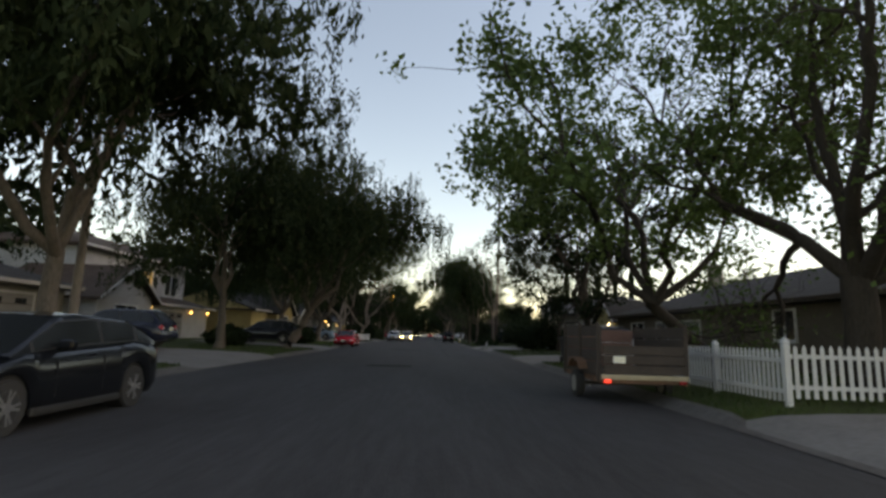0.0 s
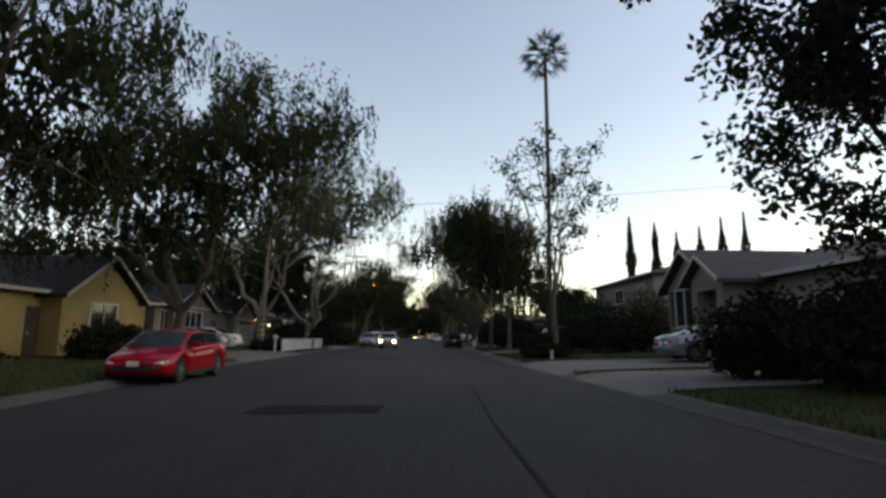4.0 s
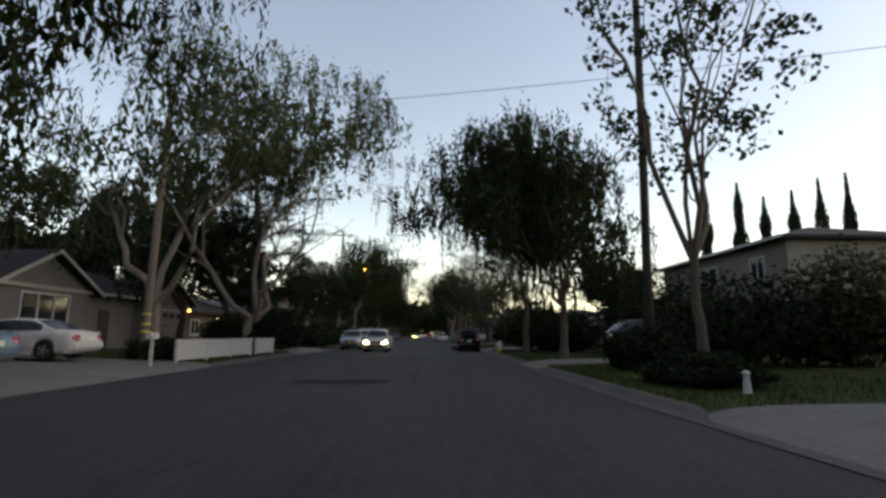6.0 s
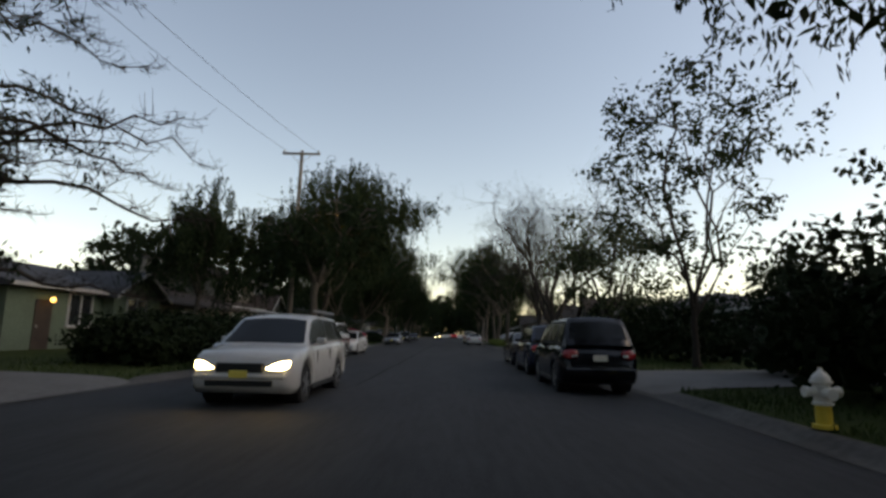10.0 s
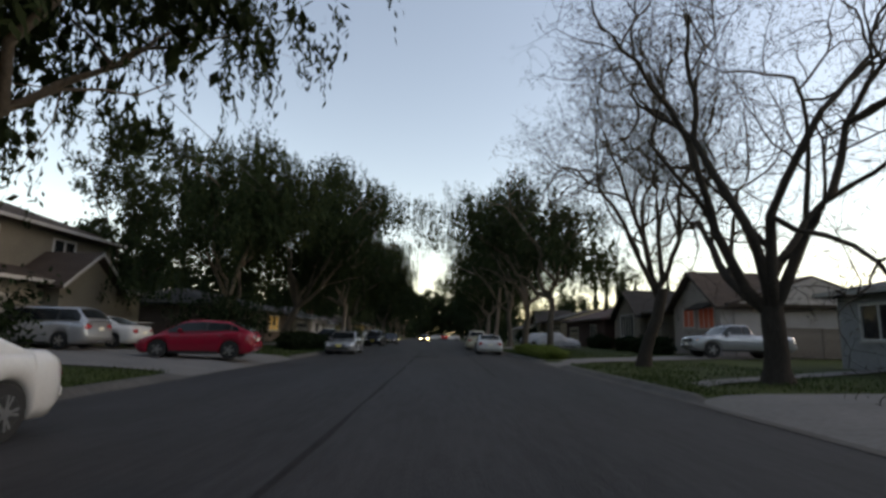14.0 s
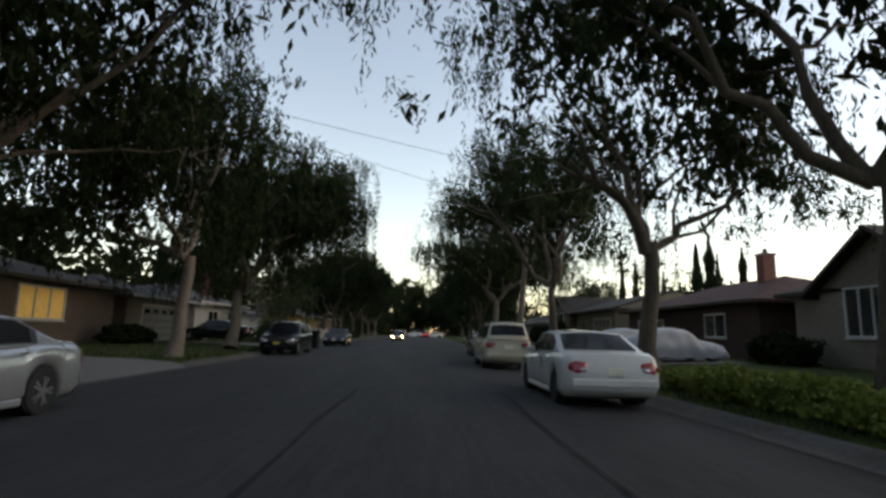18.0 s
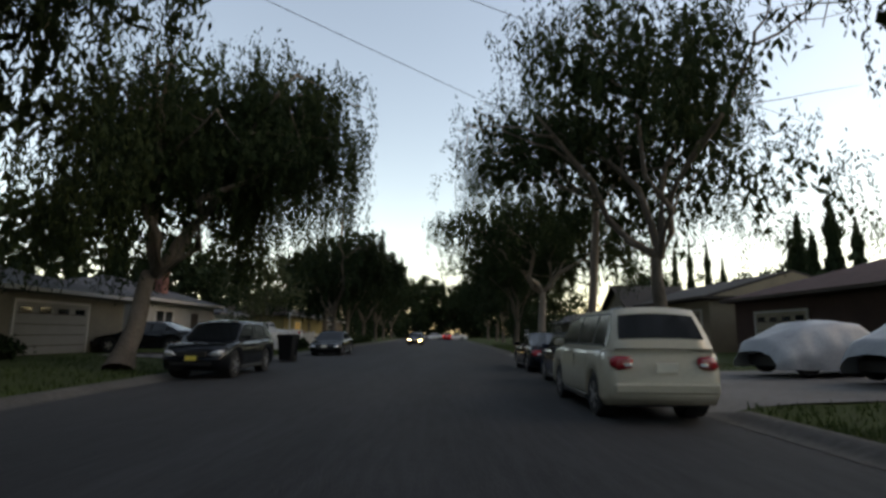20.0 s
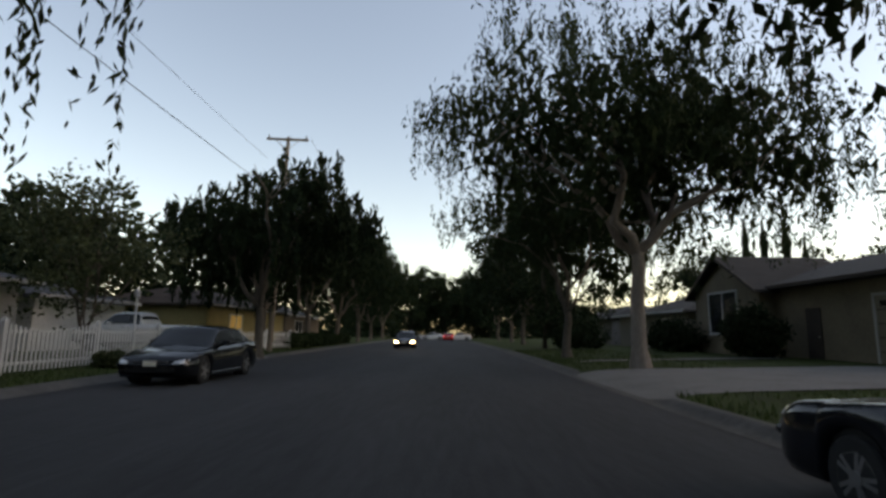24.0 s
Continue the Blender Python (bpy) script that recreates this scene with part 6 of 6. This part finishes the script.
utility_pole(-10.1, 112.4, 13.1, 12.85, 2.5, 1.0)
utility_pole(-10.5, 197.6, 12.9, 12.7, 2.5, 1.8)
utility_pole(-10.9, 71.5, 11.5, 11.2, 0, 1.0, "dark wooden utility pole with yellow reflector bands", bands=True)
utility_pole(-12.5, 20.0, 12.0, 11.7, 2.3, 0.0)
street_lamp(-10.6, 71.4, 9.3, 1.5, 1, LENS, "grey street lamp on an arm, unlit")
street_lamp(-9.9, 112.3, 8.4, 2.5, 1, SODIUM, "orange glowing street lamp among the leaves")
for dx in (-1.0, 1.0):
    wire_line((-10.1 + dx + .3, 112.25, 13.1), (-10.9 + dx * .3, 71.5, 11.3), 0.9)
    wire_line((-10.5 + dx + .8, 197.5, 12.8), (-11.0 + dx, 300, 12.5), 2.0)
    wire_line((-10.9 + dx * .3, 71.5, 11.2), (-12.5 + dx, 20, 11.8), 0.9)
wire_line((-10.1, 112.3, 12.2), (-11.3, 197.5, 11.6), 1.2)
wire_line((-10.0, 112.3, 9.6), (-10.9, 197.5, 9.6), 0.9, 0.02)
wire_line((-10.9, 71.5, 10.6), (19, 62.4, 10.0), 0.35)
wire_line((-17.0, 151.0, 10.0), (14.0, 169.2, 10.0), 0.3)
wire_line((-17.0, 149.5, 9.9), (14.0, 180.0, 10.1), 0.3)
glow = bpy.data.lights.new("sodium_glow", "POINT")
glow.energy, glow.color, glow.shadow_soft_size = 70, (1.0, 0.45, 0.1), 0.12
new("sodium_glow", glow).location = (-7.2, 112.3, 8.55)

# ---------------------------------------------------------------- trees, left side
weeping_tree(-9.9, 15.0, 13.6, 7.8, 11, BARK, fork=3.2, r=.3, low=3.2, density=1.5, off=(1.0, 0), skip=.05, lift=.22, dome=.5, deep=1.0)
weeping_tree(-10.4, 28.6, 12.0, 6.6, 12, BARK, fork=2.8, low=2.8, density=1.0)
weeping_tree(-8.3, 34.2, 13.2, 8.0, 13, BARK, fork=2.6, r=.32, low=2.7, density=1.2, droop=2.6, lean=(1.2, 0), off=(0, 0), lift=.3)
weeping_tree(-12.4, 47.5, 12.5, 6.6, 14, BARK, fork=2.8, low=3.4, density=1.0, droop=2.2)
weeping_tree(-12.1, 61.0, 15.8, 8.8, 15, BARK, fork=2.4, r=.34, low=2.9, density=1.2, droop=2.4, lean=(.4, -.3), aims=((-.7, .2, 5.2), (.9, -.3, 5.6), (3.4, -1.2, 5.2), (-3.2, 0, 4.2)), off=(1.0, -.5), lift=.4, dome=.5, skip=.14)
weeping_tree(-11.8, 73.8, 16.0, 7.2, 16, BARK_PALE, leaf=LEAF_OLIVE, fork=2.6, r=.28, low=4.6, density=0.85, droop=1.7, skip=.34, off=(1.0, 0), lift=.8, aims=((3.6, -1, 4.2), (-2.5, 0, 5.5), (1.0, 2, 6.5)))
weeping_tree(-9.8, 79.6, 17.0, 8.6, 17, BARK_PALE, leaf=LEAF_OLIVE, fork=2.0, r=.27, low=4.6, density=.85, droop=1.5, skip=.36, lift=.9, lean=(.8, -.5), off=(1.2, 0), dome=.5, aims=((3.2, -.5, 3.6), (-2.8, 0, 5.0), (.8, 2.2, 7.0), (1.5, -2, 6.5)), label="pale-limbed street tree with thin drooping foliage")
weeping_tree(-15.0, 83.5, 10.5, 5.4, 18, BARK_DARK, leaf=LEAF_DARK, low=2.4, density=1.0)
conifer(-12.8, 89.2, 16.5, 8.6, 19)
leafy_tree(-14.2, 90.6, 8.5, 2.8, 20, base=2.6, density=.9)
weeping_tree(-8.1, 109.3, 10.6, 6.0, 21, BARK, fork=4.0, r=.27, low=2.8, density=1.0, droop=2.2, lean=(.3, .6), off=(.6, 0), lift=.8, skip=.42)
weeping_tree(-13.4, 107.0, 9.6, 3.4, 23, BARK, fork=3.0, r=.16, low=3.0, density=.9, droop=2.2)
weeping_tree(-9.6, 116.0, 13.0, 8.2, 22, BARK, fork=3.6, low=2.5, density=1.0, droop=2.2, lean=(.9, 0), off=(.3, 0), lift=1.0, deep=.75, dome=.4)
leafy_tree(-21.4, 143.9, 15.5, 4.4, 123, base=3.0, density=1.1, leaf=LEAF, leafsize=1.2, label='tall garden tree between two houses', group='garden trees')
leafy_tree(-25.5, 85, 12.5, 4.8, 124, base=1.5, density=1.1, leafsize=1.4, label='tall dark garden tree behind the houses', group='garden trees')
leafy_tree(-25.5, 96, 13.5, 5.0, 125, base=1.5, density=1.1, leafsize=1.4, label='tall dark garden tree behind the houses', group='garden trees')
leafy_tree(-24, 119, 9.0, 4.4, 23, base=2.0, density=1.2)
weeping_tree(-12.9, 138.6, 12.6, 7.2, 24, BARK, fork=2.8, low=2.3, density=1.1, droop=2.8, lift=.9)
weeping_tree(-12.3, 147.6, 14.2, 8.6, 25, BARK, fork=3.0, r=.3, low=2.2, density=1.1, droop=2.6, lean=(1.0, 0), off=(.7, 0), lift=1.0, dome=.45, deep=.7)
weeping_tree(-9.7, 157.2, 12.8, 5.6, 26, BARK_PALE, fork=3.8, r=.26, low=2.4, density=1.25, droop=2.6, lift=.45, off=(-1.5, 0))
weeping_tree(-10.2, 164.6, 12.8, 6.8, 27, BARK, fork=3.2, r=.32, lift=.1, lean=(-.2, 2.0), off=(.2, 2.8), deep=1.0, leafsize=.9, low=2.7, density=1.9, droop=3.8)
leafy_tree(-13.4, 186.0, 6.3, 3.0, 28, bark=BARK, leaf=LEAF_OLIVE, fork=1.0, r=.09, base=1.7, density=1.0, leafsize=.8, label="small olive green garden tree behind the fence")
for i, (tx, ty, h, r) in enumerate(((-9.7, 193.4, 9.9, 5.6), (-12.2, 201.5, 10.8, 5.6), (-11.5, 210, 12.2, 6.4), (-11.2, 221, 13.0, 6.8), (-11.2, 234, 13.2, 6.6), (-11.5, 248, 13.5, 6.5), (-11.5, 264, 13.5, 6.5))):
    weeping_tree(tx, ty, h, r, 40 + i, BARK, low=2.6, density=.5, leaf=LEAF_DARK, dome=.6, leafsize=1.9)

# trees, right side
bare_tree(10.6, 12.0, 14.0, 8.0, 50, BARK_DARK, LEAF_BRIGHT, fork=2.8, r=.38, mains=6, haze=3)
leafy_tree(12.6, 21.6, 15.0, 8.6, 51, bark=BARK_DARK, leaf=LEAF_BRIGHT, fork=2.6, r=.3, base=3.9, density=1.05, lean=(-3.4, -1.4), clumps=1.05, spread=.62, leafsize=1.25, label="tall spreading tree with bright green leaves and many limbs")
leafy_tree(11.4, 36.8, 14.8, 6.4, 52, base=3.2, density=1.3, r=.3, fork=2.4, leafsize=1.15, clumps=1.25)
leafy_tree(11.0, 43.2, 9.8, 4.4, 53, base=2.4, density=1.2, clumps=1.15)
leafy_tree(8.1, 64.3, 13.8, 3.0, 54, bark=BARK, leaf=LEAF, fork=3.4, r=.16, base=5.0, density=.3, clumps=1.0, spread=.34, leafsize=1.1, label="slender tree with thin foliage beside a palm")
palm(9.25, 70.5, 22.3, 55)
leafy_tree(14.8, 91.6, 6.4, 2.8, 158, base=.8, density=1.1, leafsize=1.3, label="dark garden tree behind the tall hedge", group="garden trees")
weeping_tree(7.2, 75.9, 13.4, 6.6, 56, BARK, fork=2.8, r=.21, low=2.6, density=1.2, droop=2.4, off=(-1.3, 0), lift=.45)
weeping_tree(6.7, 83.6, 13.4, 7.0, 57, BARK, fork=3.2, r=.21, low=4.8, density=1.0, droop=1.9, lift=.3, off=(-1.7, 0), deep=.7)
leafy_tree(9.4, 99.0, 11.8, 4.0, 58, bark=BARK_DARK, leaf=LEAF, fork=2.0, r=.14, base=3.2, density=.5, spread=.4, leafsize=1.0, label="upright tree with loose clumps of leaves")
leafy_tree(8.6, 107.0, 7.6, 3.2, 59, base=1.4, leaf=LEAF_OLIVE, density=.7)
bare_tree(8.6, 122.8, 16.5, 8.0, 71, BARK_DARK, LEAF_BROWN, fork=2.1, r=.32, mains=6, haze=1, forks=(3, 4, 4, 4, 3))
bare_tree(7.8, 130.4, 15.0, 3.8, 61, BARK_DARK, LEAF_BROWN, fork=3.2, r=.24, mains=5, haze=1.5, forks=(3, 4, 4, 4, 3), lean=(.7, 0))
weeping_tree(7.0, 145.3, 12.9, 8.4, 62, BARK, fork=4.0, r=.25, low=4.4, density=1.1, droop=1.6, off=(-1.2, 0), skip=.3, leafsize=.8, lift=.3, dome=.7)
weeping_tree(6.5, 153.4, 14.2, 7.8, 63, BARK, fork=4.0, r=.29, low=4.8, density=1.1, droop=1.8, skip=.35, leafsize=.82, lift=.5, off=(-.5, 0), aims=((-2.9, -.7, 2.6), (2.8, .5, 2.4), (.7, 2.2, 4.6), (-.9, 1.0, 5.4)))
weeping_tree(7.0, 167.2, 14.0, 7.6, 64, BARK, fork=4.0, r=.27, low=4.0, density=1.2, droop=2.0, skip=.3, leafsize=.78, lift=.5, off=(-.4, 0))
weeping_tree(6.1, 173.0, 13.4, 7.2, 65, BARK_PALE, fork=7.6, r=.21, lean=(.7, 0), low=4.8, density=1.3, droop=1.9, skip=.3, leafsize=.75, lift=.3, off=(-1.2, 0))
weeping_tree(6.2, 185.4, 12.8, 8.5, 66, BARK_PALE, leaf=LEAF, fork=4.2, r=.28, low=4.0, density=1.0, droop=1.9, skip=.05, off=(.2, 0), lift=.35, dome=.7, leafsize=.9, aims=((-2.8, .5, 2.8), (3.4, -1, 1.6), (1.2, 2, 4.0), (-1, -2, 4.5)))
weeping_tree(5.6, 193.7, 11.2, 6.2, 67, BARK, fork=2.4, r=.22, low=2.8, density=1.0, droop=1.8)
leafy_tree(7.6, 210, 12.5, 5.4, 68, base=.8, density=1.1, leafsize=1.5)
for i, (tx, ty, h, r) in enumerate(((8, 224, 11, 6), (8.5, 238, 12, 6.5), (8.5, 254, 13, 6.5))):
    weeping_tree(tx, ty, h, r, 80 + i, BARK, low=2.6, density=.5, leaf=LEAF_DARK, leafsize=1.9)
# the far end of the street
for i, (tx, ty, h, r) in enumerate(((-18, 284, 14, 7), (-8, 288, 15, 6.5), (1, 291, 15.5, 6.5), (10, 288, 14.5, 6.5), (19, 286, 14, 7), (-4, 300, 16, 7), (6, 302, 16, 7))):
    leafy_tree(tx, ty, h, r, 90 + i, base=.6, density=.7, leafsize=2.3)
# garden trees behind the houses
for i, (tx, ty, h, r) in enumerate(((-27, 58, 10, 4.5), (-29, 76, 9, 4.5), (-27, 98, 10, 5), (-30, 60, 11, 5), (-28, 150, 9, 4.5), (-27, 168, 9, 4.5), (-26, 200, 10, 5), (32, 30, 8, 4), (30, 55, 8, 4), (34, 112, 9, 4.5), (31, 126, 8, 4), (33, 205, 8, 4.5), (28, 222, 10, 5))):
    leafy_tree(tx, ty, h, r, 110 + i, base=1.2, density=.5, leafsize=1.9, label="garden tree behind the houses", group="garden trees")
for i, (cx, cy, top) in enumerate(((24.8, 94.8, 14.9), (27.6, 94.3, 14.2), (31.0, 96, 13.4), (34.4, 97, 14.4), (37.8, 98, 15.9), (41.4, 99, 16.8))):
    cypress(cx, cy, top, .55, 200 + i)
for i, (cx, cy, top) in enumerate(((33.5, 226, 14), (36.2, 227, 14.2), (38.8, 227, 14.8), (41.6, 228, 12.5), (48, 222, 15), (27.5, 190, 10.5), (30, 192, 9.5), (33, 191, 10.5), (25, 183, 10), (-27, 192, 8.5), (-28.2, 193, 9), (-30.5, 191, 9.2))):
    cypress(cx, cy, top, .5, 220 + i)

def tree_belt(name, a, b, high, seed, label):
    """A far belt of garden trees from a to b: an uneven wall of foliage clumps, too many to count."""
    rng = np.random.default_rng(seed)
    a, b = np.array(a, dtype=float), np.array(b, dtype=float)
    span = np.linalg.norm(b - a)
    along, across = (b - a) / span, np.array([-(b - a)[1], (b - a)[0]]) / span
    n = int(span * 1.3 * max(1, high / 8))
    q = rng.uniform(0, span, n)
    hh = high * (0.72 + 0.3 * np.sin(q * .23 + seed) + 0.2 * np.sin(q * .61 + 2 * seed)) + rng.normal(size=n) * .5
    ground = a + along * q[:, None] + across * rng.normal(size=n)[:, None] * 2.2
    c = np.stack([ground[:, 0], ground[:, 1], np.maximum(1.0, hh * rng.uniform(.1, .95, n))], 1)
    idx = np.repeat(np.arange(n), 44)
    pos = c[idx] + rng.normal(size=(len(idx), 3)) * np.array([1.4, 1.4, 1.0])
    pos[:, 2] = np.maximum(pos[:, 2], .1)
    v = leaf_quads(rng, pos, rng.normal(size=(len(idx), 3)), rng.uniform(.7, 1.2, len(idx)), rng.uniform(.42, .75, len(idx)))
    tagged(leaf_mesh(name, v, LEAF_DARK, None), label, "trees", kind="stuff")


# belts added to hide the yellow horizon glow and block low light
for n_belt, (pa, pb, high) in enumerate((((-52, -20), (-46, 300), 8.0), ((56, -20), (50, 300), 8.0), ((-50, 300), (50, 304), 11.0), ((-60, 318), (60, 318), 14.0), ((-30, 120), (-28, 240), 12.0), ((-31, 30), (-30, 112), 10.5), ((31, 100), (30, 255), 4.6), ((32, 30), (31, 92), 4.0), ((-9, 280), (-40, 278), 8.0), ((8, 284), (40, 280), 8.0))):
    tree_belt("tree_belt", pa, pb, high, 7 + n_belt, "distant belt of dark garden trees, added to screen the horizon glow")

# hedges and shrubs
shrub(12.4, 41.2, 1.1, 1.0, 2.1, 299, leaf=mat('leaf_purple', (0.028, 0.012, 0.014), 0.8, var=0.3, scale=0.6, island=0.8, thin=0.1, spec=0.2), label='rounded dark purple-leaved shrub by the lawn')
shrub(13.5, 50.2, 1.2, 1.4, 1.8, 300)
shrub(9.9, 47.6, 1.8, 1.3, 2.3, 301, label="dark overgrown shrub beside the driveway")
shrub(10.4, 44.6, 1.9, 1.6, 2.5, 302)
shrub(7.2, 62.6, 1.2, 1.8, .7, 303, label="low clipped shrub on the verge")
shrub(12.6, 68.6, 3.2, 2.8, 3.1, 304, label="tall dark hedge in front of the two-storey house", name="hedge", boxy=.4)
shrub(13.5, 74.0, 3.0, 2.4, 2.7, 305, label="tall dark hedge in front of the two-storey house", name="hedge", boxy=.4)
shrub(14.8, 78.5, 2.2, 3.0, 4.3, 314, label="tall dark hedge in front of the two-storey house", name="hedge", boxy=.4)
shrub(14.8, 84.5, 2.2, 3.0, 4.3, 315, label="tall dark hedge in front of the two-storey house", name="hedge", boxy=.4)
shrub(15.0, 63.8 + 3.5, 1.8, 1.5, 4.2, 306, leaf=LEAF_OLIVE, label="rounded pale green tree-like shrub")
shrub(7.9, 67.6, 1.3, 1.4, 1.4, 307)
shrub(8.6, 89.2, 2.0, 2.6, 3.4, 308, label="tall dark hedge beside the street", name="hedge", boxy=.4)
shrub(9.6, 84.6, 2.2, 2.2, 2.6, 309)
shrub(11.0, 94.5, 2.4, 2.2, 3.0, 310)
shrub(11.5, 104.0, 2.6, 3.2, 3.2, 311, label="dark hedge behind the parked cars", name="hedge", boxy=.4)
shrub(11.4, 111.0, 2.4, 2.6, 3.6, 312, label="dark hedge behind the parked cars", name="hedge", boxy=.4)
for i in range(7):
    shrub(5.75 + .12 * math.sin(i * 2.3), 138.6 + i * 1.75, .8, .98, .6 + .09 * math.sin(i * 1.7), 320 + i, leaf=LEAF_HEADLIT, label="low rounded green hedge along the kerb", name="hedge", density=2.6, fine=.55)
shrub(13.6, 144.3, 1.3, 1.6, 1.2, 330)
shrub(14.6, 151.5, 1.0, 1.6, 1.2, 331)
shrub(14.3, 158.5, 1.0, 1.6, 1.3, 332)
shrub(13.6, 191.5, 1.2, 1.6, 2.4, 333, label="dark shrub beside the entrance")
shrub(13.8, 200.5, 1.4, 2.5, 1.9, 334, label="dark hedge at the end of the lawn", name="hedge", boxy=.4)
shrub(9.5, 207, 2.2, 3.0, 2.4, 335)
shrub(9.2, 112.3, .9, 1.1, 3.0, 339, label='tall dark shrub beside the driveway')
shrub(-12.0, 34.0, 1.0, 2.0, 1.2, 340)
shrub(-10.5, 45.3, 1.4, 1.6, 1.3, 341)
shrub(-13.0, 57.0, 1.5, 1.5, 1.5, 342)
shrub(-10.6, 72.4, 1.3, 1.5, .9, 343, label="ivy and low shrubs at the foot of a pole")
shrub(-9.7, 87.3, 1.5, 1.8, 2.9, 343, label='large dark shrub under the conifer')
shrub(-10.6, 86.0, 1.8, 2.4, 2.6, 344, label="large dark shrub in the front garden")
shrub(-12.2, 83.8, 1.6, 1.6, 2.2, 345)
shrub(-10.2, 96.4, 1.8, 1.5, 1.5, 346, label="dark clipped hedge beside the lawn", name="hedge", boxy=.6)
shrub(-10.6, 99.2, 2.2, 1.6, 1.7, 347, label="dark clipped hedge beside the lawn", name="hedge", boxy=.6)
shrub(-9.6, 103.5, 1.2, 3.0, 1.8, 348, label="dark hedge behind the parked cars", name="hedge", boxy=.6)
shrub(-14.5, 102.6, 1.0, 1.2, 1.1, 349)
shrub(-12.5, 118.5, 2.2, 4.0, 2.6, 350, label="tall dark hedge behind the parked cars", name="hedge", boxy=.5)
shrub(-12.2, 136.6, 2.4, 2.0, 3.0, 351, label="dark overgrown hedge beside the driveway", name="hedge", boxy=.4)
shrub(-10.2, 144.6, 1.2, 2.2, 1.1, 352, label="low dark clipped garden hedge", name="hedge", boxy=.6)
shrub(-9.8, 148.0, .9, 1.2, .9, 353, label="low dark clipped garden hedge", name="hedge", boxy=.6)
shrub(-15.8, 165.5, .8, 2.2, .9, 354)
shrub(-12.0, 178.5, 1.1, 1.1, 1.8, 355, leaf=LEAF_OLIVE, label="leafy shrub at the end of the fence")
shrub(-10.6, 183.2, .45, .45, .5, 356, leaf=LEAF_OLIVE, label="small shrub at the foot of the fence")
shrub(-10.7, 186.2, .5, .5, .6, 357)
shrub(-11.0, 188.2, .5, .5, .7, 358)
for i in range(4):
    shrub(-11.2 - .1 * i, 206 + i * 5.5, 1.1, 3.0, 1.0, 360 + i, leaf=LEAF, label="clipped green hedge along the pavement", name="hedge", boxy=.6)
